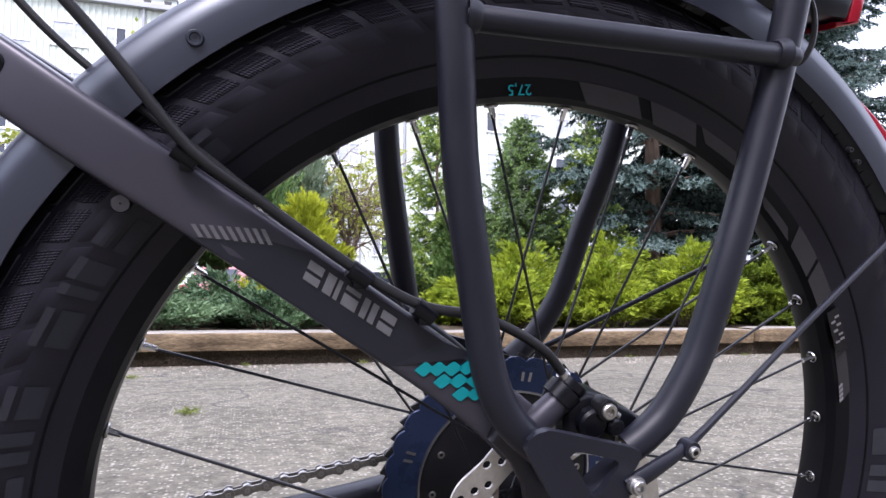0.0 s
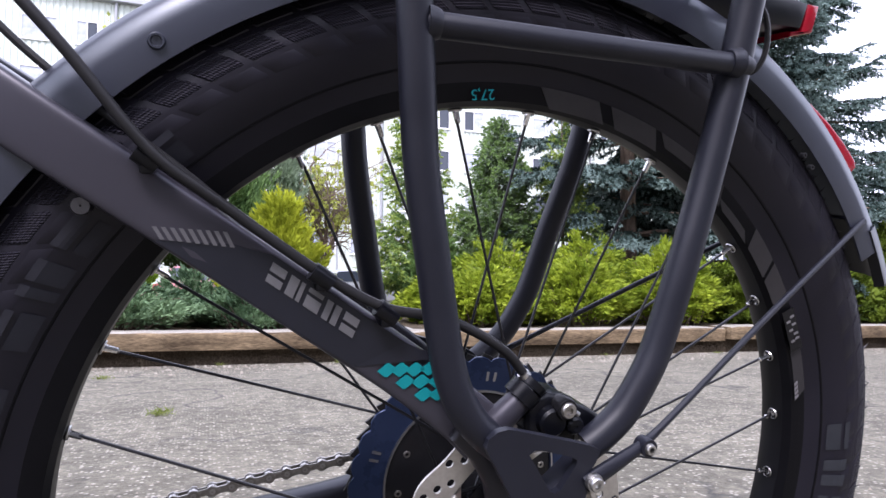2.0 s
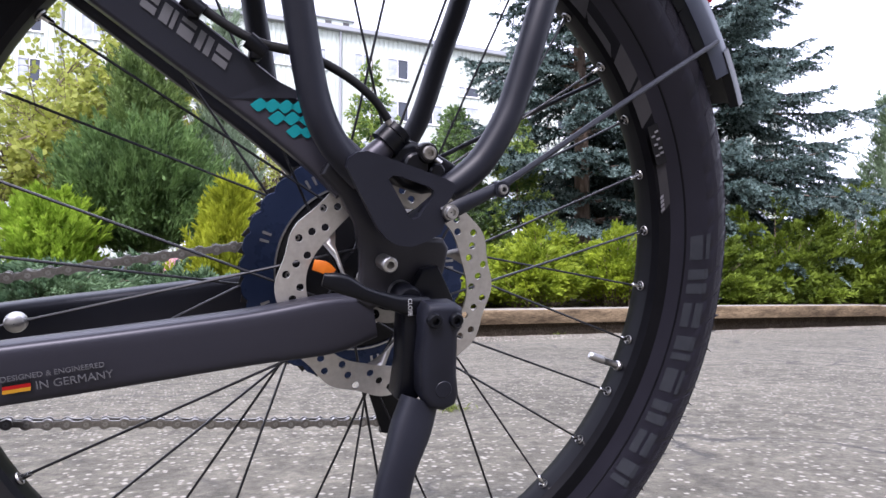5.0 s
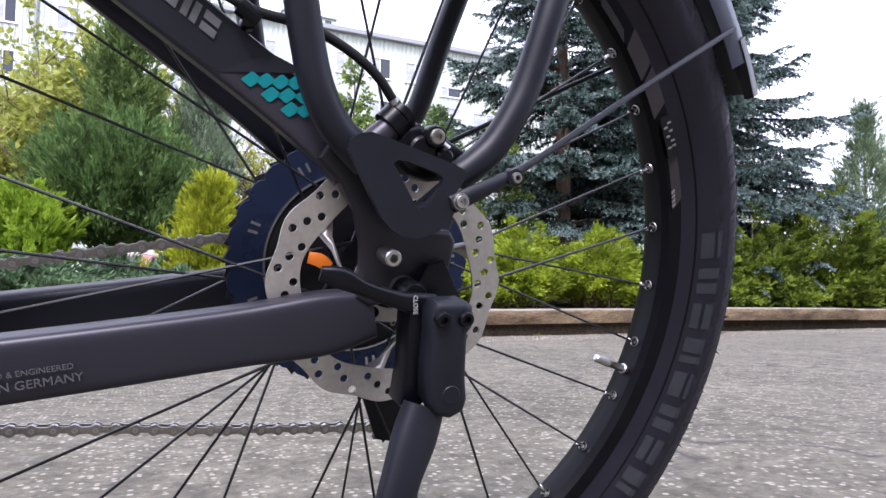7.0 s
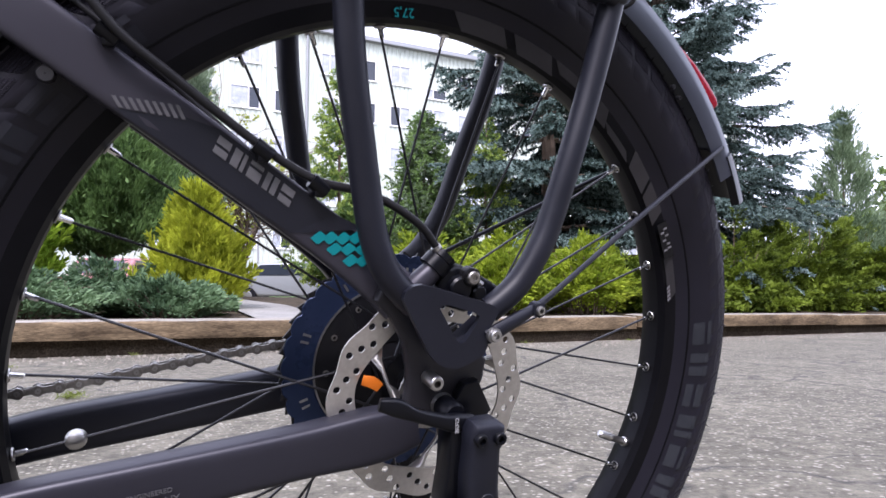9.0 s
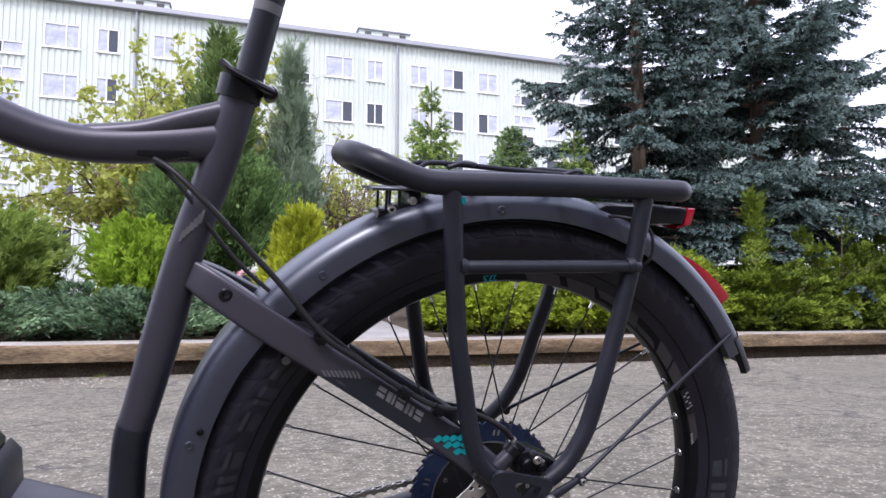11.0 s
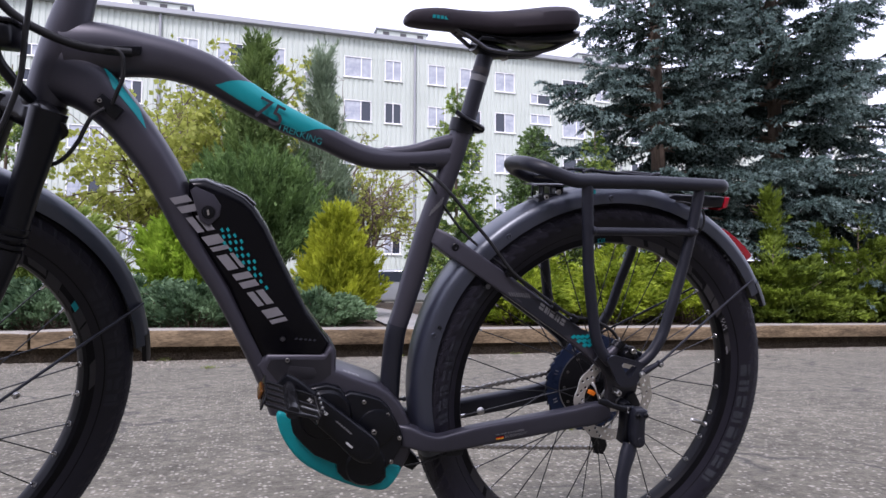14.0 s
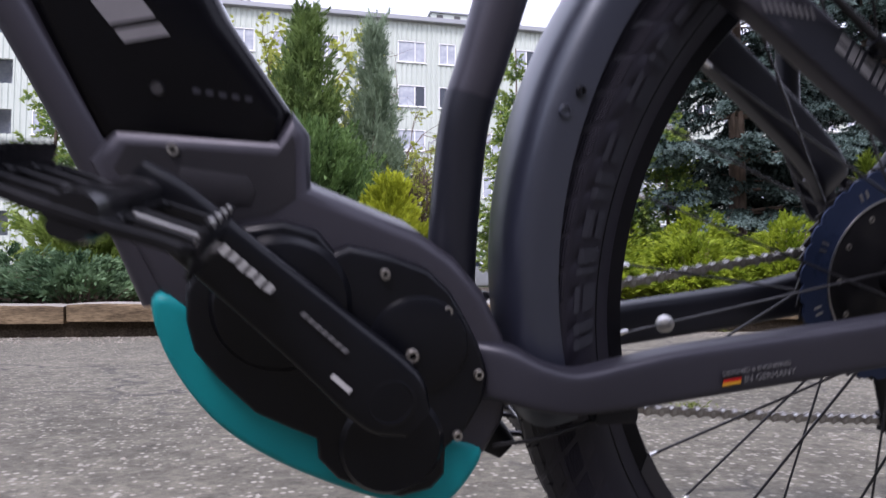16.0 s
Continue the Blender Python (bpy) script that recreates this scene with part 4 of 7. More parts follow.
# ---- the block of flats ----
def block_of_flats():
    Y, ROOF, BASE = 38.2, 16.3, -0.9
    root = tagged(new("apartment_building"), "long five-storey block of flats with pale ribbed siding", "building")
    X0, X1 = -28.0, 48.3
    holes = []
    for mod in (-27.8, -12.6, 2.6, 17.8, 33.0):
        for fl in range(5):
            top = 15.1 - 2.78 * fl
            for off, w, h in ((2.45, 1.75, 1.35), (5.05, 1.1, 1.35), (7.9, 1.2, 1.35), (10.1, 1.5, 1.35), (12.6, 1.45, 1.35)):
                holes.append((mod + off, mod + off + w, top - h, top, fl))
            if fl < 4:
                holes.append((mod, mod + 1.55, top - 1.95, top - 1.25, -1))
                holes.append((mod, mod + 1.55, top - 3.35, top - 2.65, -1))
    # the wall, cell by cell round the openings, a hand deep
    bm = bmesh.new()
    sheet_v, sheet_f = [], []
    edges = sorted({round(v, 3) for h in holes for v in h[:2]} | {X0, X1})
    for a, b in zip(edges[:-1], edges[1:]):
        cuts = sorted((h[2], h[3]) for h in holes if h[0] < (a + b) / 2 < h[1])
        z = 0.75
        for lo, hi in cuts + [(ROOF, ROOF)]:
            if lo > z + 0.001:
                f = [bm.verts.new((a, Y + 0.05, z)), bm.verts.new((b, Y + 0.05, z)), bm.verts.new((b, Y + 0.05, lo)), bm.verts.new((a, Y + 0.05, lo))]
                bm.faces.new(f)
                q = len(sheet_v)
                xs = sorted({a, b} | {a0 for k in range(int(a / 0.31) - 1, int(b / 0.31) + 2) for a0 in (k * 0.31, k * 0.31 + 0.035, k * 0.31 + 0.105, k * 0.31 + 0.14) if a < a0 < b})
                for xx in xs:
                    ph = xx % 0.31
                    dep = 0.045 * max(0.0, min(1.0, ph / 0.035, (0.14 - ph) / 0.035))
                    sheet_v += [(xx, Y + dep, z), (xx, Y + dep, lo)]
                sheet_f += [(q + 2 * k, q + 2 * k + 2, q + 2 * k + 3, q + 2 * k + 1) for k in range(len(xs) - 1)]
            z = hi
    bmesh.ops.remove_doubles(bm, verts=bm.verts, dist=0.0005)
    ext = bmesh.ops.extrude_face_region(bm, geom=list(bm.faces))
    bmesh.ops.translate(bm, vec=(0, 0.2, 0), verts=[v for v in ext["geom"] if isinstance(v, bmesh.types.BMVert)])
    part("wall", bm, SIDING, root, smooth=False)
    data_part("siding", sheet_v, sheet_f, SIDING, root, "pale ribbed metal siding")
    part("plinth", box(X0, X1, Y - 0.04, Y + 0.25, BASE, 0.75), GREENBASE, root, "green painted plinth", smooth=False)
    part("back_wall", box(X0, X1, Y + 11.5, Y + 12, BASE, ROOF), SIDING, root, smooth=False)
    part("end_wall", box(X0 - 0.2, X0, Y, Y + 12, BASE, ROOF), SIDING, root, smooth=False)
    part("end_wall", box(X1, X1 + 0.2, Y, Y + 12, BASE, ROOF), SIDING, root, smooth=False)
    part("floor_slab", box(X0, X1, Y + 1.6, Y + 1.8, BASE, ROOF), CURTAIN, root, "plain inner wall behind the windows", smooth=False)
    roof = part("roof", box(X0 - 0.4, X1 + 0.4, Y - 0.35, Y + 12.3, ROOF, ROOF + 0.3, 0.03), ROOFTRIM, root, "flat roof with a grey metal edge", smooth=False)
    for x, w in ((-21.8, 3.2), (-7.2, 3.2), (7.3, 3.3), (21.9, 3.2), (36.5, 3.2)):
        part("chimney", box(x, x + w, Y + 0.7, Y + 1.8, ROOF + 0.3, ROOF + 1.02, 0.02), SIDING, roof, "low ventilation stack", smooth=False)
        part("chimney_cap", box(x - 0.12, x + w + 0.12, Y + 0.58, Y + 1.92, ROOF + 1.02, ROOF + 1.12, 0.01), ROOFTRIM, roof, smooth=False)
        for k in range(3):
            part("chimney_vent", box(x + 0.35 + k * (w - 1.0) / 2, x + 0.75 + k * (w - 1.0) / 2, Y + 0.66, Y + 0.72, ROOF + 0.62, ROOF + 0.92), NEARWALL, roof, smooth=False)
    for x in (-20.8, -5.6, 9.6, 24.8, 40.0):
        part("downpipe", tube([(x, Y - 0.1, BASE), (x, Y - 0.1, ROOF)], 0.08, 10, 1, hint=(1, 0, 0)), ROOFTRIM, root, smooth=True)
    # windows: frame, mullion, panes and sill, alike ones on one mesh
    kinds = {}
    rng = random.Random(7)
    for x0, x1, z0, z1, fl in holes:
        if not (-17 < x0 < 46):
            continue
        w, h = round(x1 - x0, 2), round(z1 - z0, 2)
        if (w, h) not in kinds:
            bm = bmesh.new()
            t = 0.06
            split = w * (0.62 if w > 1.6 else 0.36 if h < 1 else 0.5)
            for a, b, c, d in ((0, w, 0, t), (0, w, h - t, h), (0, t, t, h - t), (w - t, w, t, h - t), (split - t / 2, split + t / 2, t, h - t)):
                box(a, b, -0.02, 0.08, c, d, 0.01, bm, 1)
            fr = bpy.data.meshes.new("window")
            bm.to_mesh(fr)
            bm.free()
            fr.materials.append(PVC)
            pm = []
            for a, b in ((t, split - t / 2), (split + t / 2, w - t)):
                p = bpy.data.meshes.new("pane")
                p.from_pydata([(a, 0.03, t), (b, 0.03, t), (b, 0.03, h - t), (a, 0.03, h - t)], [], [(0, 1, 2, 3)])
                pm.append(p)
            sb = box(-0.06, w + 0.06, -0.1, 0.02, -0.05, 0.0)
            sm = bpy.data.meshes.new("sill")
            sb.to_mesh(sm)
            sb.free()
            sm.materials.append(PVC)
            kinds[(w, h)] = (fr, pm, sm)
        fr, pm, sm = kinds[(w, h)]
        wo = new("window", fr)
        wo.parent, wo.location = root, (x0, Y + 0.02, z0)
        for p in pm:
            key = "pane_" + ("a" if rng.random() < 0.68 else "b")
            q = p.copy()
            q.materials.append(CURTAIN if key.endswith("a") else GLASS)
            po = new("pane", q)
            po.parent = wo
        so = new("sill", sm)
        so.parent = wo
    return root


block_of_flats()


# ---- parked cars, far behind the bed ----
def car(x, y, color, name_label, turn):
    paint = mat("car_paint", color, 0.25, 0.3, coat=0.5)
    root = tagged(new("car"), name_label, "car", "parked cars")
    body = [(-2.05, 0.3), (-2.1, 0.6), (-2.0, 0.85), (-1.5, 0.95), (-1.05, 1.38), (0.35, 1.45), (1.05, 1.0), (1.85, 0.85), (2.1, 0.6), (2.08, 0.3)]
    part("body", plate(body, -0.82, 0.82, bevel=0.12, segs=3), paint, root)
    part("side_window", plate([(-1.2, 0.98), (-0.9, 1.32), (0.3, 1.37), (0.85, 1.0)], -0.835, -0.815), GLASS, root)
    part("rear_window", box(-1.62, -1.1, -0.62, 0.62, 1.0, 1.02), GLASS, root).matrix_local = Matrix.Translation((-1.52, 0, 1.0)) @ pose(0, 0, 0, 0, -46, 0) @ Matrix.Translation((1.52, 0, -1.0))
    for s in (-1, 1):
        part("tail_light", box(-2.09, -1.95, s * 0.74 - 0.1, s * 0.74 + 0.1, 0.62, 0.82, 0.03), REDLENS, root)
    for wx in (-1.3, 1.3):
        for s in (-0.78, 0.78):
            w = part("wheel", lathe([(0.02, s - 0.1), (0.22, s - 0.1), (0.3, s - 0.1), (0.31, s), (0.3, s + 0.1), (0.02, s + 0.1)], wx, 0.3, 28), TYRE, root)
            part("rim", lathe([(0.01, s - 0.107), (0.17, s - 0.107), (0.18, s - 0.1)], wx, 0.3, 20), STEEL, w)
    root.matrix_world = pose(x, y, ground_height(x, y) + 0.0, 0, 0, turn)
    return root


car(4.9, 21.0, (0.3, 0.32, 0.33), "silver parked hatchback with red tail lights", -25)
car(-0.35, 21.5, (0.42, 0.16, 0.17), "faded red parked car seen between the shrubs", 70)
car(-6.5, 24.0, (0.55, 0.56, 0.57), "white parked car in front of the flats", 0)
car(2.6, 24.5, (0.55, 0.5, 0.03), "yellow parked car in front of the flats", 5)


# ---- lamp on the drive ----
def street_lamp(x, y):
    root = tagged(new("street_lamp"), "slim grey street lamp with a small square head", "lamp")
    root.location = (x, y, ground_height(x, y))
    part("pole", tube([(0, 0, 0, 0.06, 0.06), (0, 0, 6.4, 0.035, 0.035), (0.15, 0, 7.0, 0.03, 0.03), (0.5, 0, 7.25, 0.03, 0.03)], 0, 10, 4, hint=(0, 1, 0)), ROOFTRIM, root)
    part("head", box(0.4, 0.95, -0.14, 0.14, 7.17, 7.35, 0.04), ROOFTRIM, root)


street_lamp(5.2, 29.0)


# ---- sign beside the road ----
def road_sign(x, y):
    root = tagged(new("road_sign"), "yellow triangular road sign over a white board on a pole", "sign")
    root.location = (x, y, ground_height(x, y))
    part("pole", tube([(0, 0.06, 0), (0, 0.06, 2.95)], 0.03, 10, 1, hint=(1, 0, 0)), ROOFTRIM, root)
    part("triangle", plate(round_off([(-0.47, 2.88), (0.47, 2.88), (0.0, 2.06)], 1), 0.0, 0.02), SIGNYELLOW, root, "yellow triangle, point down")
    part("board", box(-0.4, 0.4, 0.0, 0.02, 1.3, 2.0, 0.005), PVC, root, "white square board")
    part("board_edge", box(-0.4, 0.4, -0.004, 0.0, 1.22, 1.3), SIGNYELLOW, root)


road_sign(30.35, 16.0)


# ---- the bicycle: x to its tail, y to its far side, z up, leaning on its stand ----
bike = tagged(new("bicycle"), "dark grey and teal electric trekking bicycle leaning on its kickstand", "bicycle")
bike.matrix_world = pose(0, 0, 0, 11.227, 0, 0)
AX, AZ = 0.0, 0.354
B = bike


def mirror(points):
    return [(p[0], -p[1], *p[2:]) for p in points]


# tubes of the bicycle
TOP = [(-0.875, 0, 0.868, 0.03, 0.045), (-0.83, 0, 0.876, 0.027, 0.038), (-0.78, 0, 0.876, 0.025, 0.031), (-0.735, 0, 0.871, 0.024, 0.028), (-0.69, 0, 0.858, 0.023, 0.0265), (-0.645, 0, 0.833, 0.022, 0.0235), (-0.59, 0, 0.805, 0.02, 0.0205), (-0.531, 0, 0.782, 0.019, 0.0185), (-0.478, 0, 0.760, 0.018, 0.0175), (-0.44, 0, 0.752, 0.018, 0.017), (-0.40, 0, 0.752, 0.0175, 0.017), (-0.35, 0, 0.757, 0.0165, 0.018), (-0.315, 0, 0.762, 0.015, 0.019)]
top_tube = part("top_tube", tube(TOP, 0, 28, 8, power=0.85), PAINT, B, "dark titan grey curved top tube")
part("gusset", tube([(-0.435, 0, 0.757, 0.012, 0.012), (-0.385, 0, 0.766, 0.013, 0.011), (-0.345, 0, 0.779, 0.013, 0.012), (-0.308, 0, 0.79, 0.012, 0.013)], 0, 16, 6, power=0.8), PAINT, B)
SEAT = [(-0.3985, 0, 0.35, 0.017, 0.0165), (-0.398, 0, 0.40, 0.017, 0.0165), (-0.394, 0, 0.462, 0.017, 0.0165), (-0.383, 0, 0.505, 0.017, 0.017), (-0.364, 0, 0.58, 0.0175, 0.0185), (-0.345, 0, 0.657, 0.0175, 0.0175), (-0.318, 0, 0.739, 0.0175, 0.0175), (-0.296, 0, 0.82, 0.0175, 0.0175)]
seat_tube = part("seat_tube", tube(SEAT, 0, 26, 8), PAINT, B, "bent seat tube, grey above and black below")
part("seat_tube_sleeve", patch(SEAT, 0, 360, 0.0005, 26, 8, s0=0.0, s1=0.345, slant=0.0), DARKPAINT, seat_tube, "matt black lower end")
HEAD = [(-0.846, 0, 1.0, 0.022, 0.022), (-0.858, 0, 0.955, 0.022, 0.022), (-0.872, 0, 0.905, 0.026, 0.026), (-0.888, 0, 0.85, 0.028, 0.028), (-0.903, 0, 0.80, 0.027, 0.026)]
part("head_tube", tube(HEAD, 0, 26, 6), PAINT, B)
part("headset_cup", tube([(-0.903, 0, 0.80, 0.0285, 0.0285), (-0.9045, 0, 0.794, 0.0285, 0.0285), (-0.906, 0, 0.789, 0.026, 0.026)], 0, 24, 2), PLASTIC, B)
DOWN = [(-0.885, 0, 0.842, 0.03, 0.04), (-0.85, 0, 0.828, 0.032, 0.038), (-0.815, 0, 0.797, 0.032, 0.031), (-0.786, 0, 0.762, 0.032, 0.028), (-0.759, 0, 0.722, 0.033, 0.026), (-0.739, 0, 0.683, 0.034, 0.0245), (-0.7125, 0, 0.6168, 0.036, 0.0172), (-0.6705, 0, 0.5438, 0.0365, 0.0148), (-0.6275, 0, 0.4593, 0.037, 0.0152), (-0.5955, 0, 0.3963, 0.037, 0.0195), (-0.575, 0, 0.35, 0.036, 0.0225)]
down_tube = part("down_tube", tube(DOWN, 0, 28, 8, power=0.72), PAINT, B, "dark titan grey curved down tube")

# battery and the shell round the motor
battery = part("battery", plate([(-0.722, 0.702), (-0.700, 0.7045), (-0.667, 0.692), (-0.645, 0.681), (-0.631, 0.668), (-0.611, 0.637), (-0.584, 0.58), (-0.548, 0.509), (-0.5135, 0.4595), (-0.519, 0.431), (-0.617, 0.435), (-0.666, 0.547), (-0.706, 0.614), (-0.722, 0.668)], -0.0385, 0.0385, bevel=0.013, segs=4), BATTERY, B, "black battery with a sloping shoulder")
battery.location = (0.006, 0, 0.0025)
part("battery_lid", plate([(-0.712, 0.7045), (-0.667, 0.6945), (-0.642, 0.6825), (-0.628, 0.670), (-0.632, 0.667), (-0.646, 0.678), (-0.668, 0.6895), (-0.713, 0.700)], -0.024, 0.024, bevel=0.002), GLOSSBLACK, battery, "glossy black top edge")
part("lock_cover", plate([(-0.719, 0.688), (-0.712, 0.694), (-0.687, 0.683), (-0.677, 0.668), (-0.679, 0.652), (-0.694, 0.637), (-0.706, 0.645)], -0.0405, -0.037, bevel=0.0015), PAINT, battery, "grey lock cover")
lock = part("lock", lathe([(0.0005, -0.0425), (0.0062, -0.0425), (0.0068, -0.0415), (0.0095, -0.0415), (0.01, -0.04)], -0.6945, 0.6575, 24), PLASTIC, battery, "round key lock")
bars([[(-0.6965, 0.6605), (-0.694, 0.662), (-0.6925, 0.6545), (-0.695, 0.653)]], -0.0426, STEEL, lock, "keyhole")
power_button = part("power_button", lathe([(0.0005, -0.0392), (0.0042, -0.0392), (0.0046, -0.038)], -0.585, 0.467, 18), PLASTIC, battery)
bars([circle(-0.585, 0.467, 0.0031, 12)], -0.0392, DIMDECAL, power_button, "power_mark")
bars([[(-0.566 + 0.007 * i, 0.4685 - 0.0007 * i), (-0.562 + 0.007 * i, 0.4681 - 0.0007 * i), (-0.563 + 0.007 * i, 0.4655 - 0.0007 * i), (-0.567 + 0.007 * i, 0.4659 - 0.0007 * i)] for i in range(5)], -0.0386, TYREDIM, battery, "charge_lights")
SHELL = [(-0.622, 0.425), (-0.607, 0.4435), (-0.5205, 0.4405), (-0.511, 0.457), (-0.501, 0.444), (-0.5, 0.413), (-0.469, 0.401), (-0.433, 0.387), (-0.41, 0.371), (-0.39, 0.349), (-0.374, 0.319), (-0.368, 0.29), (-0.371, 0.262), (-0.383, 0.238), (-0.405, 0.228), (-0.45, 0.235), (-0.53, 0.27), (-0.572, 0.32), (-0.592, 0.362)]
shell = part("motor_shell", plate(SHELL, -0.041, 0.041, bevel=0.009, segs=3), PAINT, B, "dark grey frame shell round the motor")
shell.location = (0.005, 0, 0.004)
# added dark sheet: shade of this face, beside the lit bulge, put into colour
part("shell_shade", plate([(-0.607, 0.421), (-0.6, 0.4345), (-0.52, 0.4315), (-0.511, 0.444), (-0.5095, 0.438), (-0.509, 0.407), (-0.522, 0.397), (-0.58, 0.385)], -0.0414, -0.0405), DROPPAINT, shell, "flush dark sheet over the shaded face of the frame shell")
part("port_cover", plate([(-0.572, 0.423), (-0.536, 0.419), (-0.531, 0.411), (-0.535, 0.402), (-0.566, 0.401), (-0.577, 0.409)], -0.0421, -0.0411, bevel=0.0004), DROPPAINT, shell, "charging port cover")
bolt(-0.576, -0.0432, 0.4325, 0.0035, 0.004, shell)
for i in range(4):
    px = -0.487 + 0.0068 * i
    pz = 0.4085 - 0.0068 * 0.387 * i
    data_part("small_print", [(px, -0.031, pz), (px + 0.0052, -0.031, pz - 0.002), (px + 0.0052, -0.0215, pz - 0.002), (px, -0.0215, pz)], [(0, 1, 2, 3)], LOGOGREY, shell)
part("skid_plate", plate(round_off([(-0.587, 0.356), (-0.582, 0.325), (-0.567, 0.295), (-0.546, 0.268), (-0.513, 0.245), (-0.479, 0.228), (-0.448, 0.215), (-0.412, 0.2065), (-0.397, 0.214), (-0.377, 0.246), (-0.392, 0.255), (-0.43, 0.26), (-0.52, 0.295), (-0.566, 0.352)]), -0.0435, 0.0435, bevel=0.006, segs=3), TEAL, B, "teal plastic skid plate under the motor")
COVER = [(-0.564, 0.3585), (-0.564, 0.3405), (-0.56, 0.3225), (-0.546, 0.3045), (-0.526, 0.2835), (-0.507, 0.2735), (-0.49, 0.2655), (-0.489, 0.2525), (-0.477, 0.2385), (-0.457, 0.2285), (-0.437, 0.2235), (-0.417, 0.2275), (-0.409, 0.2375), (-0.409, 0.2545), (-0.397, 0.2655), (-0.386, 0.2865), (-0.384, 0.3045), (-0.39, 0.3215), (-0.398, 0.3365), (-0.41, 0.3565), (-0.425, 0.3705), (-0.447, 0.3785), (-0.473, 0.3845), (-0.481, 0.3805), (-0.491, 0.3925), (-0.511, 0.3985), (-0.534, 0.3945), (-0.553, 0.3795)]
motor = part("motor_cover", plate(COVER, -0.054, -0.038, bevel=0.004, segs=3), PLASTIC, B, "black plastic motor cover")
part("motor_dome", lathe([(0.0005, -0.0615), (0.032, -0.0615), (0.037, -0.06), (0.0395, -0.0565), (0.041, -0.053)], -0.511, 0.3505, 48), PLASTIC, motor)
part("motor_dome", lathe([(0.0005, -0.0585), (0.026, -0.0585), (0.0305, -0.0565), (0.032, -0.053)], -0.43, 0.3235, 40), PLASTIC, motor)
part("motor_dome", lathe([(0.0005, -0.0575), (0.03, -0.0575), (0.034, -0.053)], -0.444, 0.2605, 40), PLASTIC, motor)
for bx, bz, br in ((-0.4515, 0.3685, 0.0042), (-0.4125, 0.3455, 0.0042), (-0.3907, 0.3045, 0.0042), (-0.4025, 0.2645, 0.0042), (-0.434, 0.319, 0.0055)):
    bolt(bx, -0.0575 if br < 0.005 else -0.0615, bz, br * 0.8, 0.006, motor, CHAINSTEEL)
part("motor_cover_far", plate(COVER, 0.038, 0.054, bevel=0.004), PLASTIC, B, "black plastic motor cover")

# stays and dropouts, both sides
CHAIN_L = [(-0.392, -0.03, 0.302, 0.012, 0.02), (-0.372, -0.041, 0.301, 0.0125, 0.0185), (-0.35, -0.05, 0.2945, 0.0115, 0.0155), (-0.325, -0.0545, 0.291, 0.011, 0.0145), (-0.29, -0.0555, 0.2955, 0.011, 0.0165), (-0.25, -0.0575, 0.3025, 0.011, 0.0178), (-0.17, -0.0595, 0.3125, 0.011, 0.0178), (-0.095, -0.0615, 0.3225, 0.011, 0.0178), (-0.045, -0.0655, 0.3305, 0.0105, 0.0195), (-0.015, -0.069, 0.337, 0.007, 0.015)]
STAY_L = [(-0.354, 0.0, 0.64, 0.007, 0.011), (-0.337, -0.0075, 0.6312, 0.0085, 0.0138), (-0.315, -0.0185, 0.618, 0.0105, 0.0157), (-0.268, -0.0345, 0.588, 0.0105, 0.016), (-0.2, -0.043, 0.5445, 0.0105, 0.0157), (-0.14, -0.0475, 0.505, 0.0105, 0.0158), (-0.085, -0.053, 0.4685, 0.0105, 0.0158), (-0.05, -0.060, 0.443, 0.0095, 0.0165), (-0.033, -0.068, 0.428, 0.006, 0.0175)]
stay_l = part("seat_stay", tube(STAY_L, 0, 40, 8, power=0.3), PAINT, B, "flat wide seat stay with grey and teal print")
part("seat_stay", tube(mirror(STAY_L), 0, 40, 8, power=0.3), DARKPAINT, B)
chainstay_l = part("chainstay", tube(CHAIN_L, 0, 36, 8, power=0.42), STAYPAINT, B, "dark grey chainstay with small white print")
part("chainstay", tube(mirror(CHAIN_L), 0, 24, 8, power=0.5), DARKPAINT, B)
DROP = [(-0.05, 0.4435), (-0.04, 0.441), (-0.028, 0.427), (-0.0165, 0.402), (-0.004, 0.39), (0.012, 0.392), (0.03, 0.3915), (0.0345, 0.385), (0.0325, 0.37), (0.029, 0.358), (0.0195, 0.353), (0.005, 0.35), (-0.01, 0.345), (-0.02, 0.342), (-0.029, 0.348), (-0.028, 0.355), (-0.0275, 0.364), (-0.0285, 0.38), (-0.0335, 0.4), (-0.043, 0.416), (-0.057, 0.43)]
for s in (-1, 1):
    part("dropout", plate(DROP, s * 0.078, s * 0.067, bevel=0.0035, segs=3), DROPPAINT, B)
BRACKET = [(-0.0475, 0.436), (-0.0465, 0.4415), (-0.0415, 0.4452), (-0.035, 0.4464), (-0.024, 0.4438), (0.0175, 0.433), (0.0235, 0.4303), (0.0245, 0.427), (0.0225, 0.422), (0.016, 0.412), (0.019, 0.4045), (0.0165, 0.3975), (0.0075, 0.3925), (-0.003, 0.3885), (-0.0125, 0.3895), (-0.0195, 0.3932), (-0.0255, 0.3992), (-0.035, 0.415)]
for s in (-1, 1):
    part("rack_bracket", plate(BRACKET, s * 0.1025, s * 0.0975, holes=[[(-0.021, 0.4305), (-0.0182, 0.4328), (-0.0135, 0.4324), (0.006, 0.4272), (0.0098, 0.4248), (0.0098, 0.422), (0.0008, 0.4075), (-0.003, 0.406), (-0.006, 0.408)]]), RACKPAINT, B, "flat black bracket with a triangular cut-out")
part("caliper_spacer", plate([(-0.004, 0.4035), (0.0015, 0.4), (0.0195, 0.4165), (0.0155, 0.421)], -0.097, -0.082, bevel=0.001), RACKPAINT, B)
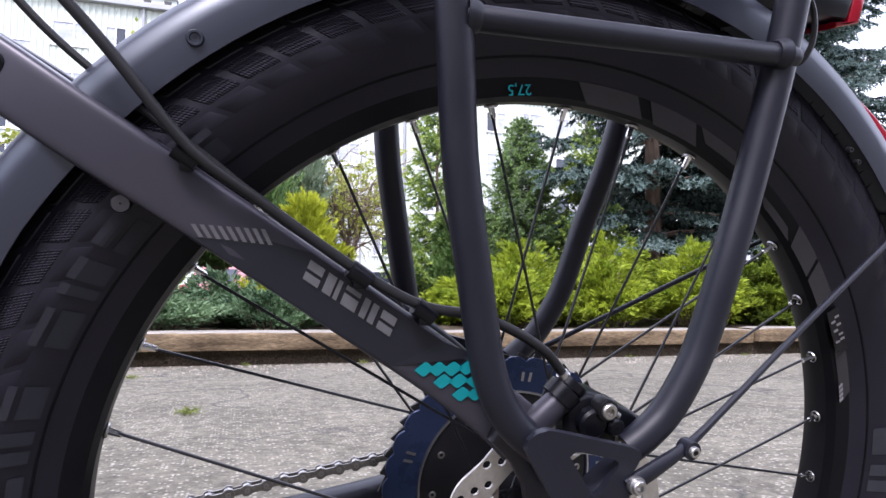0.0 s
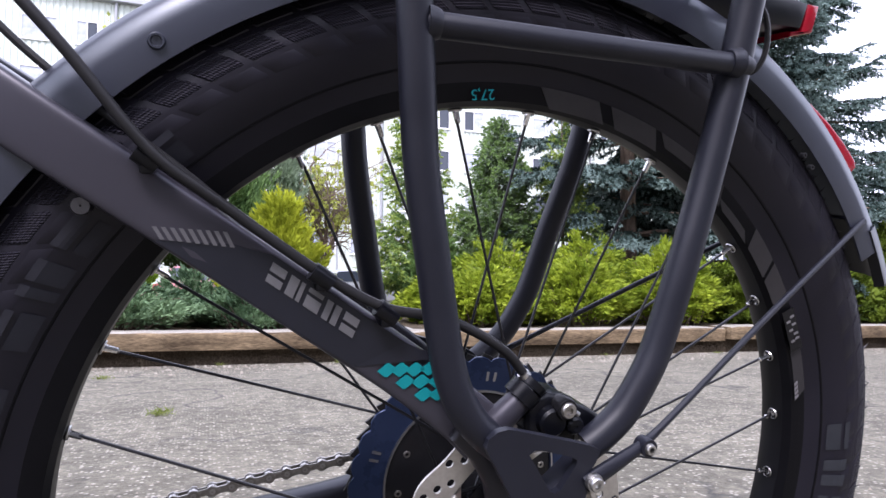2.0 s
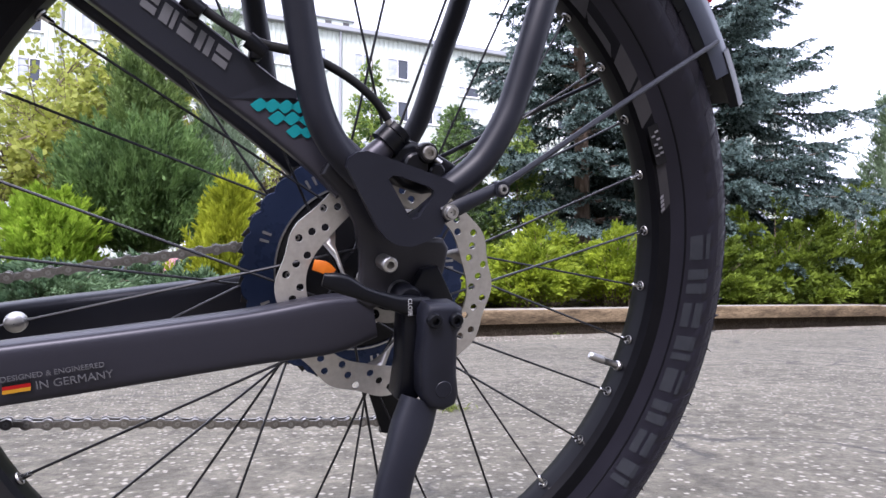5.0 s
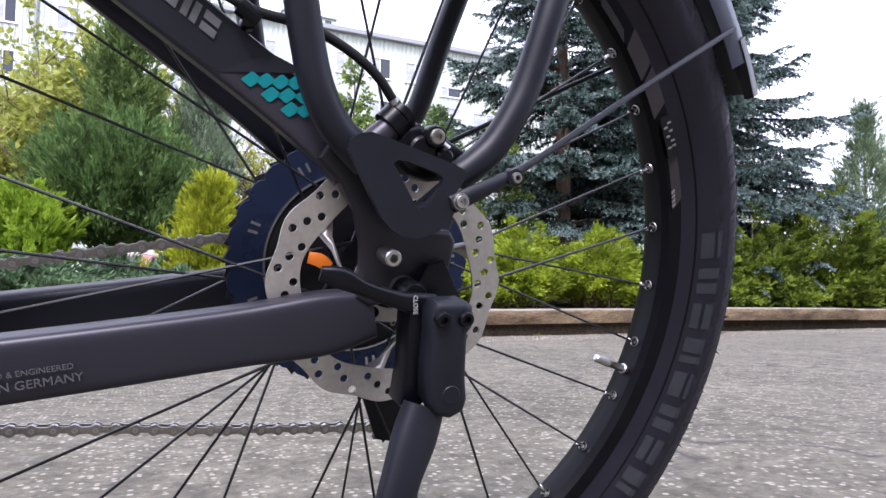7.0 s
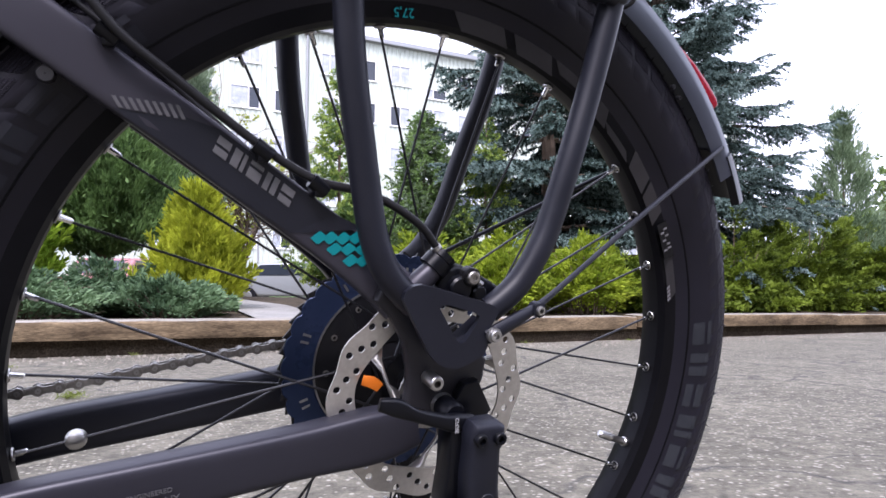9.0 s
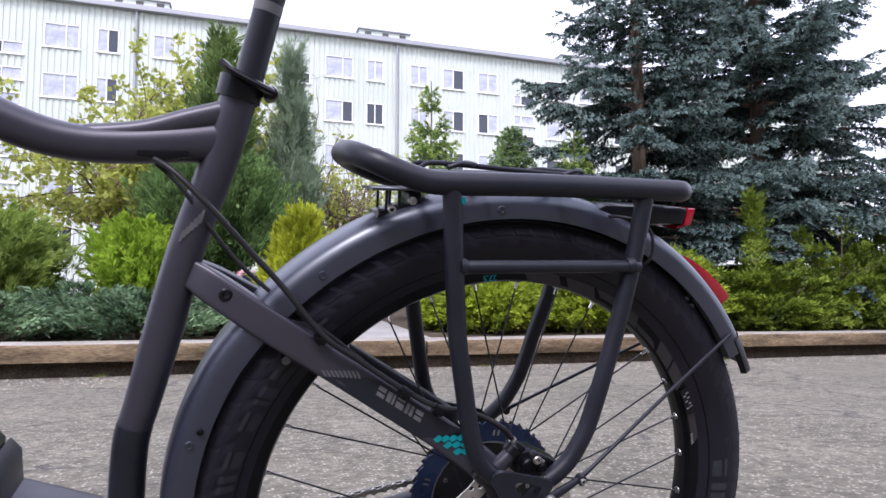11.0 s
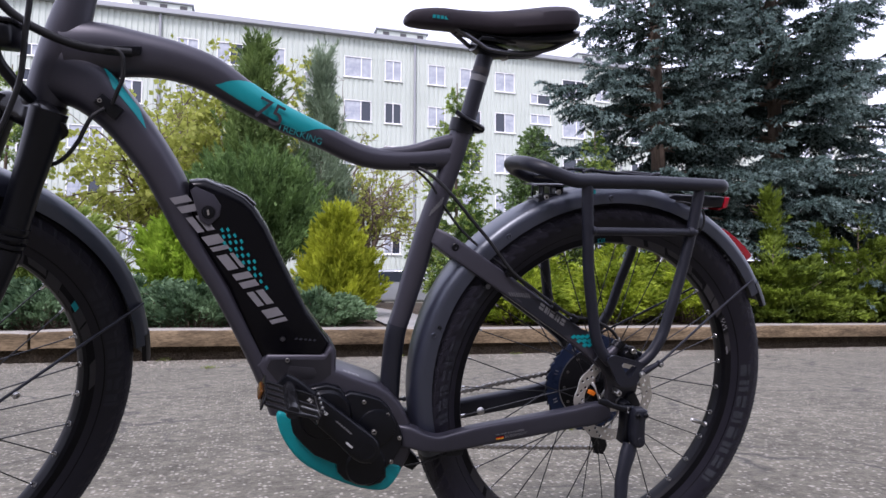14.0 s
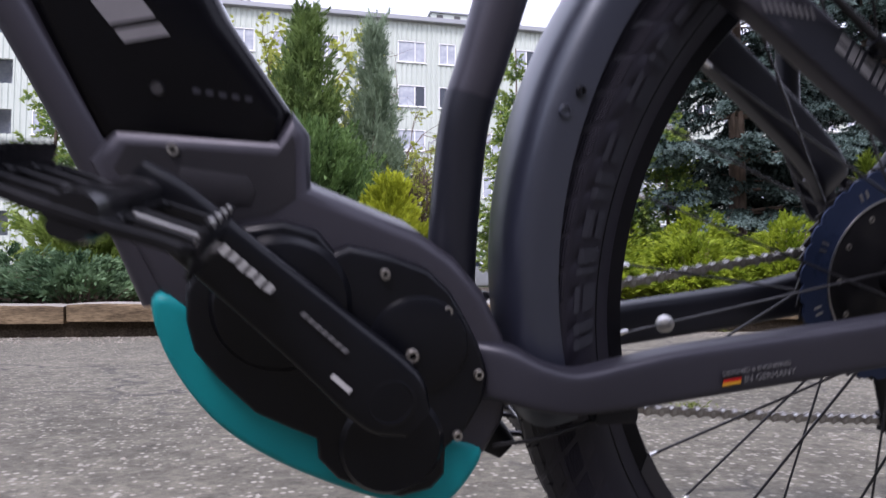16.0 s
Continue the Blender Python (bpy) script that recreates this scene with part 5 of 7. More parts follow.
bolt(0.0205, -0.11, 0.412, 0.0044, 0.012, B)
bolt(-0.0135, -0.095, 0.3755, 0.0052, 0.018, B)
bolt(0.0185, -0.0815, 0.364, 0.0052, 0.012, B)
part("stay_washer", lathe([(0.0005, -0.1075), (0.005, -0.1075), (0.0053, -0.1067), (0.0053, -0.104)], 0.0205, 0.412, 20), STEEL, B)

# prints on the seat stay


def stay_y(x):
    return float(np.interp(x, [-0.338, -0.318, -0.268, -0.2, -0.14, -0.085, -0.05], [-0.026, -0.035, -0.047, -0.0535, -0.058, -0.0635, -0.0695])) - 0.0006


def on_stay(px, pz):
    return (px, stay_y(px), pz)


def mark(place, material, parent, name, u0, u1, v0=0.0, v1=1.0):
    """One plain printed bar; place maps a unit square onto a surface."""
    bm = bmesh.new()
    vs = [[bm.verts.new(place(u0 + (u1 - u0) * p, v0 + (v1 - v0) * k / 4)) for p in (0, 1)] for k in range(5)]
    for k in range(4):
        bm.faces.new((vs[k][0], vs[k][1], vs[k + 1][1], vs[k + 1][0]))
    return part(name, bm, material, parent, smooth=False)


MARKS = (((0.0, 0.86, 0.0, 0.4), (0.0, 0.86, 0.56, 1.0)), ((0.0, 0.36, 0.0, 1.0), (0.5, 0.86, 0.0, 1.0)),
         ((0.0, 0.86, 0.0, 0.6), (0.0, 0.86, 0.76, 1.0)), ((0.0, 0.5, 0.0, 1.0), (0.62, 0.86, 0.0, 1.0)))


def stay_print(shapes, material, name, label=""):
    bm = bmesh.new()
    for s in shapes:
        bm.faces.new([bm.verts.new(on_stay(*p)) for p in s])
    return part(name, bm, material, stay_l, label, smooth=False)


stay_print([[(-0.2115, 0.5385), (-0.178, 0.5378), (-0.158, 0.5325), (-0.085, 0.4855), (-0.0635, 0.477), (-0.1125, 0.4715), (-0.155, 0.497), (-0.19, 0.5215), (-0.2165, 0.5385)]], DARKPAINT, "black_panel", "matt black painted panel")


def stay_shapes(shapes, material, name, label="", up=0.0007):
    bm = bmesh.new()
    for s in shapes:
        bm.faces.new([bm.verts.new((px, stay_y(px) - up, pz)) for px, pz in s])
    return part(name, bm, material, stay_l, label, smooth=False)


for i in range(9):
    sx, sz = -0.2175 + 0.0042 * i, 0.5445 - 0.00015 * i
    stay_shapes([[(sx, sz + 0.001), (sx + 0.0022, sz + 0.001), (sx + 0.0062, sz - 0.0055 - 0.0002 * i), (sx + 0.004, sz - 0.0055 - 0.0002 * i)]], DIMSTRIPE, "stripe")
lo, ld, ln_ = np.array([-0.1622, 0.5192]), np.array([0.835, -0.55]), np.array([0.35, 0.937])
for i in range(5):
    for bar in MARKS[(i * 3) % 4]:
        mark(lambda u, v: (lambda p: (p[0], stay_y(p[0]) - 0.0011, p[1]))(lo + ld * (0.0118 * i + 0.0108 * u) + ln_ * 0.0108 * v), GREYDECAL, stay_l, "maker_print", *bar)
for hx, hz in ((-0.0945, 0.4697), (-0.0869, 0.4699), (-0.0787, 0.4701), (-0.0704, 0.4709), (-0.0838, 0.4627), (-0.0749, 0.4631), (-0.0657, 0.4636), (-0.0728, 0.4555), (-0.0646, 0.4559)):
    stay_shapes([[(hx + p, hz + q) for p, q in ((-0.0056, -0.0006), (-0.0002, 0.0041), (0.0012, 0.0041), (0.0056, 0.0006), (0.0002, -0.0041), (-0.0012, -0.0041))]], TEAL, "honeycomb_cell")
bolt(-0.308, -0.0345, 0.6168, 0.0064, 0.006, B, PLASTIC, "rubber_plug")
part("bolt", lathe([(0.0005, -0.0445), (0.0042, -0.0445), (0.0048, -0.0435), (0.0048, -0.03), (0.0005, -0.03)], -0.2505, 0.5535, 18), RAILSTEEL, B, "plain grey bolt end")

# prints on the chainstay
words("DESIGNED & ENGINEERED", (-0.2285, -0.0712, 0.3035), (1, 0, 0.125), (-0.12, 0, 1), 0.0044, GREYDECAL, chainstay_l)
words("IN GERMANY", (-0.2115, -0.0712, 0.2985), (1, 0, 0.125), (-0.12, 0, 1), 0.0066, GREYDECAL, chainstay_l)
for i, m_ in enumerate((FLAGGOLD, FLAGRED, FLAGBLACK)):
    z = 0.2965 + 0.0022 * i
    bars([[(-0.2275, z), (-0.214, z + 0.0017), (-0.214, z + 0.0039), (-0.2275, z + 0.0022)]], -0.0708, m_, chainstay_l, "flag_band")

# prints on the battery and down tube
for i in range(7):
    for bar in MARKS[(i * 3 + 1) % 4]:
        mark(lambda u, v: (-0.7506 + 0.1488 * (0.144 * i + 0.13 * u) + 0.0315 * (0.13 + 0.74 * v), -0.039 if i > 2 else -0.0386, 0.6745 - 0.1897 * (0.144 * i + 0.13 * u) + 0.008 * (0.13 + 0.74 * v)), LOGOGREY, battery, "maker_print", *bar)
do = np.array([-0.675, 0.632])
for j, (shift, n) in enumerate(((0, 2), (0.002, 3), (0.0036, 4), (0.0119, 3), (0.0214, 3), (0.0304, 3), (0.0385, 2), (0.0475, 2), (0.056, 1), (0.0645, 1))):
    for i in range(n):
        q = do + np.array([shift + 0.0078 * i, -0.00945 * j + 0.001 * i])
        bars([[tuple(q + np.array(v)) for v in ((-0.0029, 0.0012), (0.0, 0.0036), (0.0029, -0.0012), (0.0, -0.0036))]], -0.0386, TEAL, battery, "teal_dot")

# teal prints on the tubes
part("teal_print", patch(TOP, 108, 202, 0.0006, 12, 8, power=0.85, s0=0.392, s1=0.58, slant=-0.07), TEAL, top_tube, "teal print with model number")
words("75", (-0.632, -0.0238, 0.8045), (1, 0, -0.42), (0.42, 0, 1), 0.045, PRINTGREY, top_tube, "model_number")
words("TREKKING", (-0.596, -0.0226, 0.7865), (1, 0, -0.3), (0.3, 0, 1), 0.0145, TEALDARK, top_tube, "model_name")
part("teal_print", patch(DOWN, 120, 150, 0.0006, 8, 8, power=0.72, s0=0.13, s1=0.27, slant=0.06), TEAL, down_tube, "teal print")
part("teal_edge", patch(DOWN, 262, 300, 0.0006, 6, 8, power=0.72, s0=0.5, s1=0.72), TEAL, down_tube, "teal edge")
bars([[(-0.352 + 0.0035 * i, 0.665 + 0.0035 * i), (-0.349 + 0.0035 * i, 0.666 + 0.0035 * i), (-0.3455 + 0.0035 * i, 0.676 + 0.004 * i), (-0.348 + 0.0035 * i, 0.676 + 0.004 * i)] for i in range(6)], -0.0178, GREYDECAL, seat_tube, "maker_mark", "small grey mark of slanting strokes")
socket = part("cable_port", plate([(-0.8371, 0.803), (-0.8261, 0.8168), (-0.7989, 0.796), (-0.8101, 0.7813)], -0.0365, -0.03, bevel=0.002), PLASTIC, down_tube, "black cable port")
bolt(-0.8287, -0.038, 0.806, 0.003, 0.003, down_tube)
part("cable_port", plate([(-0.8139, 0.8812), (-0.7787, 0.8839), (-0.7793, 0.8725), (-0.8047, 0.8696)], -0.029, -0.022, bevel=0.0015), PLASTIC, top_tube, "black cable port")
part("cable_guide", plate([(-0.388, 0.7485), (-0.345, 0.7505), (-0.342, 0.745), (-0.36, 0.7415), (-0.388, 0.7425)], -0.0185, -0.009, bevel=0.0015), PLASTIC, top_tube, "black cable guide")

# seat post, clamp and saddle
post = part("seatpost", tube([(-0.2965, 0, 0.80), (-0.2655, 0, 0.935)], 0.0138, 24, 1), DARKPAINT, B, "black seatpost with a grey scale")
for i in range(2):
    part("scale_band", tube([(-0.2765 + 0.003 * i, 0, 0.887 + 0.013 * i), (-0.2743 + 0.003 * i, 0, 0.8965 + 0.013 * i)], 0.0141, 24, 1), DIMDECAL if i else GREYDECAL, post)
clamp = part("seat_clamp", tube([(-0.301, 0, 0.803), (-0.2965, 0, 0.823)], 0.0212, 24, 1), PLASTIC, B, "black quick-release seat clamp")
part("clamp_lever", tube([(-0.315, -0.018, 0.834, 0.006, 0.004), (-0.305, -0.026, 0.826, 0.006, 0.004), (-0.285, -0.027, 0.817, 0.005, 0.004), (-0.27, -0.018, 0.812, 0.005, 0.004)], 0, 10, 5), PLASTIC, clamp)
part("clamp_nut", lathe([(0.0005, -0.016), (0.006, -0.016), (0.0075, -0.012), (0.0075, 0.012), (0.0005, 0.012)], -0.2705, 0.811, 18), PLASTIC, clamp)


def saddle():
    top = [(-0.418, 0.982, 0.006), (-0.413, 0.99, 0.016), (-0.40, 0.9965, 0.021), (-0.362, 1.003, 0.0225), (-0.315, 1.004, 0.026), (-0.267, 1.0065, 0.036), (-0.23, 1.0115, 0.052), (-0.195, 1.018, 0.066), (-0.165, 1.0235, 0.074), (-0.138, 1.0255, 0.075), (-0.12, 1.02, 0.066), (-0.114, 1.01, 0.05)]
    low = [0.974, 0.972, 0.97, 0.97, 0.971, 0.97, 0.971, 0.974, 0.977, 0.981, 0.985, 0.99]
    top = [(-0.418 + (x + 0.418) * 0.912, z, w) for x, z, w in top]
    rows = curve([(*t, l) for t, l in zip(top, low)], 5)
    bm = bmesh.new()
    grid = []
    for x, zt, w, zl in rows:
        ring = []
        for k in range(22):
            a = 2 * math.pi * k / 22
            cy, sz = math.cos(a), math.sin(a)
            y = w * math.copysign(abs(cy) ** 0.7, cy)
            zc, hz = (zt + zl) / 2, (zt - zl) / 2
            z = zc + hz * math.copysign(abs(sz) ** 0.55, sz)
            z -= 0.25 * max(0.0, abs(y) - 0.02) ** 1.0 * (0.35 if sz > 0 else 0.12)
            if sz > 0:
                z -= 0.004 * math.exp(-(y / 0.008) ** 2)
            ring.append((x, y, z))
        grid.append(ring)
    skin(bm, grid, True)
    s = part("saddle", bm, SADDLE, B, "black saddle with small teal print")
    s.location = (0.012, 0, -0.009)
    part("saddle_base", tube([(-0.33, 0, 0.972, 0.02, 0.004), (-0.27, 0, 0.966, 0.03, 0.005), (-0.2, 0, 0.968, 0.058, 0.01), (-0.15, 0, 0.978, 0.062, 0.011), (-0.135, 0, 0.985, 0.05, 0.008)], 0, 20, 5), PLASTIC, s, "black plastic saddle base")
    for sy in (-1, 1):
        part("rail", tube([(-0.338, sy * 0.012, 0.976), (-0.30, sy * 0.02, 0.955), (-0.277, sy * 0.022, 0.9455), (-0.225, sy * 0.022, 0.946), (-0.18, sy * 0.034, 0.955), (-0.143, sy * 0.042, 0.976)], 0.0037, 10, 6), RAILSTEEL, s)
    bars([[(-0.378 + 0.0065 * i, 0.983), (-0.373 + 0.0065 * i, 0.983), (-0.3725 + 0.0065 * i, 0.988), (-0.3775 + 0.0065 * i, 0.988)] for i in range(7)], -0.0227, TEAL, s, "teal_print")
    head = part("post_head", tube([(-0.288, 0, 0.943, 0.02, 0.007), (-0.262, 0, 0.938, 0.021, 0.012), (-0.235, 0, 0.936, 0.02, 0.008)], 0, 16, 4, power=0.7), PLASTIC, B, "black post head clamp")
    part("clamp_plate", box(-0.285, -0.224, -0.027, 0.027, 0.949, 0.956, 0.002), PLASTIC, head)
    bolt(-0.232, -0.005, 0.93, 0.004, 0.012, head)


saddle()


# ---- wheels ----
def tread_blocks(bm, tp, cx, cz, count=84):
    """Slanting blocks that stand proud of the tread, in three rows a side; the outer rows are knurled."""
    half = [(0.3567, 0.0)] + [(r, -y) for r, y in tp[::-1]]
    arc = np.concatenate([[0], np.cumsum([math.dist(half[i], half[i + 1]) for i in range(len(half) - 1)])])
    rr, yy = np.array([h[0] for h in half]), np.array([h[1] for h in half])
    lay = bm.loops.layers.uv.verify()
    for side in (-1, 1):
        for a0, a1, lift, knurled, gap in ((0.005, 0.018, 0.0006, False, 0.06), (0.0205, 0.033, 0.0006, False, 0.06), (0.0355, 0.0495, 0.0006, True, 0.07), (0.0512, 0.0605, 0.00025, False, 0.05)):
            q = np.array([a0, a0 + 0.0011, (a0 + a1) / 2, a1 - 0.0011, a1])
            r, y = np.interp(q, arc, rr), np.interp(q, arc, yy)
            dr, dy = np.interp(q + 0.001, arc, rr) - r, np.interp(q + 0.001, arc, yy) - y
            ln = np.hypot(dr, dy)
            nr, ny = dy / ln, -dr / ln
            for k in range(count):
                vs = []
                for i in range(5):
                    row = []
                    for j in range(4):
                        edge = i in (0, 4) or j in (0, 3)
                        h = -0.0003 if edge else lift
                        u = (k + (0.5 if side > 0 else 0.0) + (gap, gap + 0.05, 0.95 - gap, 1 - gap)[j]) / count * 2 * math.pi
                        a = u + side * 0.85 * q[i] / 0.35
                        p = r[i] + nr[i] * h
                        row.append((bm.verts.new((cx + p * math.cos(a), side * (y[i] + ny[i] * h), cz + p * math.sin(a))), (u * 0.35, q[i])))
                    vs.append(row)
                for i in range(4):
                    for j in range(3):
                        quad = (vs[i][j], vs[i][j + 1], vs[i + 1][j + 1], vs[i + 1][j])
                        f = bm.faces.new([v for v, _ in quad])
                        f.material_index = int(knurled and 0 < i < 3 or knurled and j == 1)
                        for lp, (_, uv) in zip(f.loops, quad):
                            lp[lay].uv = uv
    return bm


def wheel(name, cx, cz, theta, rear, label):
    rim_r = 0.2895
    w = part(name, lathe([(0.2735, -0.009), (0.2765, -0.0155), (0.286, -0.0178), (rim_r, -0.0178), (rim_r, -0.0155), (0.284, -0.0145), (0.284, 0.0145), (rim_r, 0.0155), (rim_r, 0.0178), (0.286, 0.0178), (0.2765, 0.0155), (0.2735, 0.009), (0.2725, 0.0), (0.2735, -0.009)], cx, cz, 128), RIMBLACK, B, label)
    tp = [(0.2865, -0.0172), (0.2925, -0.0196), (0.3035, -0.0268), (0.3155, -0.0325), (0.3275, -0.0342), (0.338, -0.0322), (0.3465, -0.0262), (0.353, -0.0168), (0.3565, -0.006)]
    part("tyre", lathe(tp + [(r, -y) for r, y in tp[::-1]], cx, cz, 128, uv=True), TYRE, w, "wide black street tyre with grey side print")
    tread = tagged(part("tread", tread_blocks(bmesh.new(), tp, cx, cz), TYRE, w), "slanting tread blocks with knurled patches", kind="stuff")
    tread.data.materials.append(KNURL)
    rng = np.random.RandomState(5)
    hv, hf = [], []
    for k in range(420):
        a, sy = 2 * math.pi * (k + rng.rand()) / 420, -1 if k % 3 else 1
        r0, y0, ln = ((0.3465, 0.0262), (0.353, 0.0172), (0.3568, 0.006))[k % 7 % 3] + (rng.uniform(0.0025, 0.006),)
        tip = a + rng.uniform(-0.012, 0.012)
        q = len(hv)
        for da, dy in ((-0.0024, 0.0), (0.0024, 0.0), (0.0, 0.0014)):
            hv.append((cx + (r0 - 0.0006) * math.cos(a + da), sy * (y0 + dy), cz + (r0 - 0.0006) * math.sin(a + da)))
        hv.append((cx + (r0 + ln) * math.cos(tip), sy * (y0 + 0.3 * ln), cz + (r0 + ln) * math.sin(tip)))
        hf += [(q, q + 1, q + 3), (q + 1, q + 2, q + 3), (q + 2, q, q + 3)]
    tagged(data_part("tyre_hair", hv, hf, TYRE, w), "short moulding hairs on the tyre", kind="stuff")
    part("bead_line", lathe([(0.2985, -0.0229), (0.2992, -0.0245), (0.3002, -0.0248), (0.3009, -0.0247)], cx, cz, 128), RIMBLACK, w)
    hub_y = 0.034
    part("hub", lathe([(0.006, -0.064), (0.012, -0.064), (0.013, -0.05), (0.022, -0.046), (0.022, -0.04), (0.0305, -hub_y - 0.002), (0.0305, -hub_y + 0.002), (0.02, -0.026), (0.016, 0.0), (0.02, 0.026), (0.0305, hub_y - 0.002), (0.0305, hub_y + 0.002), (0.02, 0.044), (0.012, 0.064), (0.006, 0.064)], cx, cz, 40), GLOSSBLACK, w, "glossy black hub")
    nip = tube([(0.2705, 0, 0, 0.0023, 0.0023), (0.2725, 0, 0, 0.0026, 0.0026), (0.2695, 0, 0, 0.0021, 0.0021), (0.263, 0, 0, 0.0018, 0.0018), (0.262, 0, 0, 0.0012, 0.0012)], 0, 8, 1)
    nm = bpy.data.meshes.new("nipple")
    nip.to_mesh(nm)
    nip.free()
    nm.materials.append(CHROME)
    em = bpy.data.meshes.new("eyelet")
    eb = lathe([(0.0018, 0.0006), (0.0042, 0.0006), (0.0046, 0.0), (0.0042, -0.001)], 0, 0, 14)
    eb.to_mesh(em)
    eb.free()
    em.materials.append(STEEL)
    spoke_r = 0.00105
    unit = tube([(0, 0, 0), (1, 0, 0)], spoke_r, 6, 1)
    um = bpy.data.meshes.new("spoke")
    unit.to_mesh(um)
    unit.free()
    um.materials.append(SPOKEBLACK)
    for i in range(32):
        a = radians(theta + 11.25 * i)
        side = -1 if i % 2 == 0 else 1
        lead = 1 if (i % 4) in (0, 1) else -1
        h = a + lead * radians(66)
        p0 = Vector((cx + 0.266 * math.cos(a), side * 0.0015, cz + 0.266 * math.sin(a)))
        p1 = Vector((cx + 0.0285 * math.cos(h), side * hub_y, cz + 0.0285 * math.sin(h)))
        d = p1 - p0
        ob = new("spoke", um)
        ob.parent = w
        q = d.to_track_quat("X", "Z").to_matrix()
        ob.matrix_local = Matrix.Translation(p0) @ q.to_4x4() @ Matrix.Diagonal((d.length, 1, 1, 1))
        nb = new("nipple", nm)
        nb.parent = w
        aim = (Vector((cx + 0.274 * math.cos(a), 0, cz + 0.274 * math.sin(a))) - p1).to_track_quat("X", "Z").to_matrix().to_4x4()
        root = Vector((cx + 0.2725 * math.cos(a), 0, cz + 0.2725 * math.sin(a)))
        nb.matrix_local = Matrix.Translation(root) @ aim @ Matrix.Translation((-0.2715, 0, 0))
        eo = new("eyelet", em)
        eo.parent = w
        eo.matrix_local = Matrix.Translation((cx + 0.2722 * math.cos(a), 0, cz + 0.2722 * math.sin(a))) @ pose(0, 0, 0, 0, -math.degrees(a) + 90, 0) @ pose(0, 0, 0, 90, 0, 0)
    # prints on rim and tyre
    def arc(r0, r1, y0, y1, a0, a1, skew=0.0, n=5):
        g = []
        for k in range(n + 1):
            a = a0 + (a1 - a0) * k / n
            g.append([(cx + r0 * math.cos(radians(a)), y0, cz + r0 * math.sin(radians(a))), (cx + r1 * math.cos(radians(a + skew)), y1, cz + r1 * math.sin(radians(a + skew)))])
        return g

    for a0, a1, r0, r1 in ((12, 21.5, 0.279, 0.2878), (29, 35.5, 0.2748, 0.2878), (36.2, 42.5, 0.2748, 0.2878), (43.5, 51, 0.2748, 0.28), (52, 58, 0.2748, 0.2878), (59, 66, 0.28, 0.2878), (67, 75, 0.2748, 0.2878), (77, 86, 0.2748, 0.2878), (208, 217, 0.2748, 0.2878), (219, 226, 0.2748, 0.2878), (228, 236, 0.28, 0.2878)):
        if not rear:
            a0, a1 = a0 - 18, a1 - 18
        f = lambda r: -0.0155 - (r - 0.2765) / 0.0095 * 0.0023
        bm = bmesh.new()
        skin(bm, arc(r0, r1, f(r0) - 0.0005, f(r1) - 0.0005, a0, a1, 2.0), False, False)
        part("rim_print", bm, DIMDECAL, w, smooth=False)
    side = lambda r: -float(np.interp(r, [0.2925, 0.3035, 0.3155, 0.3275, 0.338], [0.0196, 0.0268, 0.0325, 0.0342, 0.0322])) - 0.0007
    for start, step, count, material in ((7.6, -5.95, 8, TYREPRINT), (131, 5.4, 5, TYREDIM), (160.5, 4.7, 6, TYREDIM)) if rear else ((30, -5.4, 8, TYREDIM),):
        for k in range(count):
            for bar in MARKS[(k * 3 + 2) % 4]:
                mark(lambda u, v: (cx + (0.303 + 0.0175 * v) * math.cos(radians(start + step * (k + 0.84 * u) + 0.4 * v)), side(0.303 + 0.0175 * v), cz + (0.303 + 0.0175 * v) * math.sin(radians(start + step * (k + 0.84 * u) + 0.4 * v))), material, w, "tyre_print", *bar)
    return w


rear = wheel("rear_wheel", AX, AZ, 31.27, True, "rear wheel with black rim and black spokes")
words("27,5", (-0.0225, -0.0186, 0.6365), (-1, 0, -0.12), (0.12, 0, -1), 0.0096, TEAL, rear, "rim_size")
# black label with pale marks on the rim
bars([[(0.2775 * math.cos(radians(a)), AZ + 0.2775 * math.sin(radians(a))) for a in (29.0, 21.6)] + [(0.2892 * math.cos(radians(a)), AZ + 0.2885 * math.sin(radians(a))) for a in (21.6, 29.0)]], -0.0194, GLOSSBLACK, rear, "rim_label", "small black label")
bars([[(r0 * math.cos(radians(a)), AZ + r0 * math.sin(radians(a))), (r0 * math.cos(radians(a + 0.35)), AZ + r0 * math.sin(radians(a + 0.35))), ((r0 + 0.004) * math.cos(radians(a + 0.35)), AZ + (r0 + 0.004) * math.sin(radians(a + 0.35))), ((r0 + 0.004) * math.cos(radians(a)), AZ + (r0 + 0.004) * math.sin(radians(a)))] for a, r0 in ((23.2, 0.2785), (24.3, 0.283), (25.2, 0.279), (26.0, 0.283), (26.8, 0.2785), (27.4, 0.283), (23.4, 0.2835))], -0.0199, LOGOGREY, rear, "label_print")
for i in range(4):
    a = 12.6 + 0.8 * i
    bars([[(r0 * math.cos(radians(q)), AZ + r0 * math.sin(radians(q))) for q, r0 in ((a, 0.2772), (a + 0.5, 0.2772), (a + 0.9, 0.2808), (a + 0.4, 0.2808))]], -0.0184, LOGOGREY, rear, "rim_mark")
va = radians(-19.4)
vx, vz = Vector((math.cos(va), 0, math.sin(va))), Vector((0, 0, AZ))
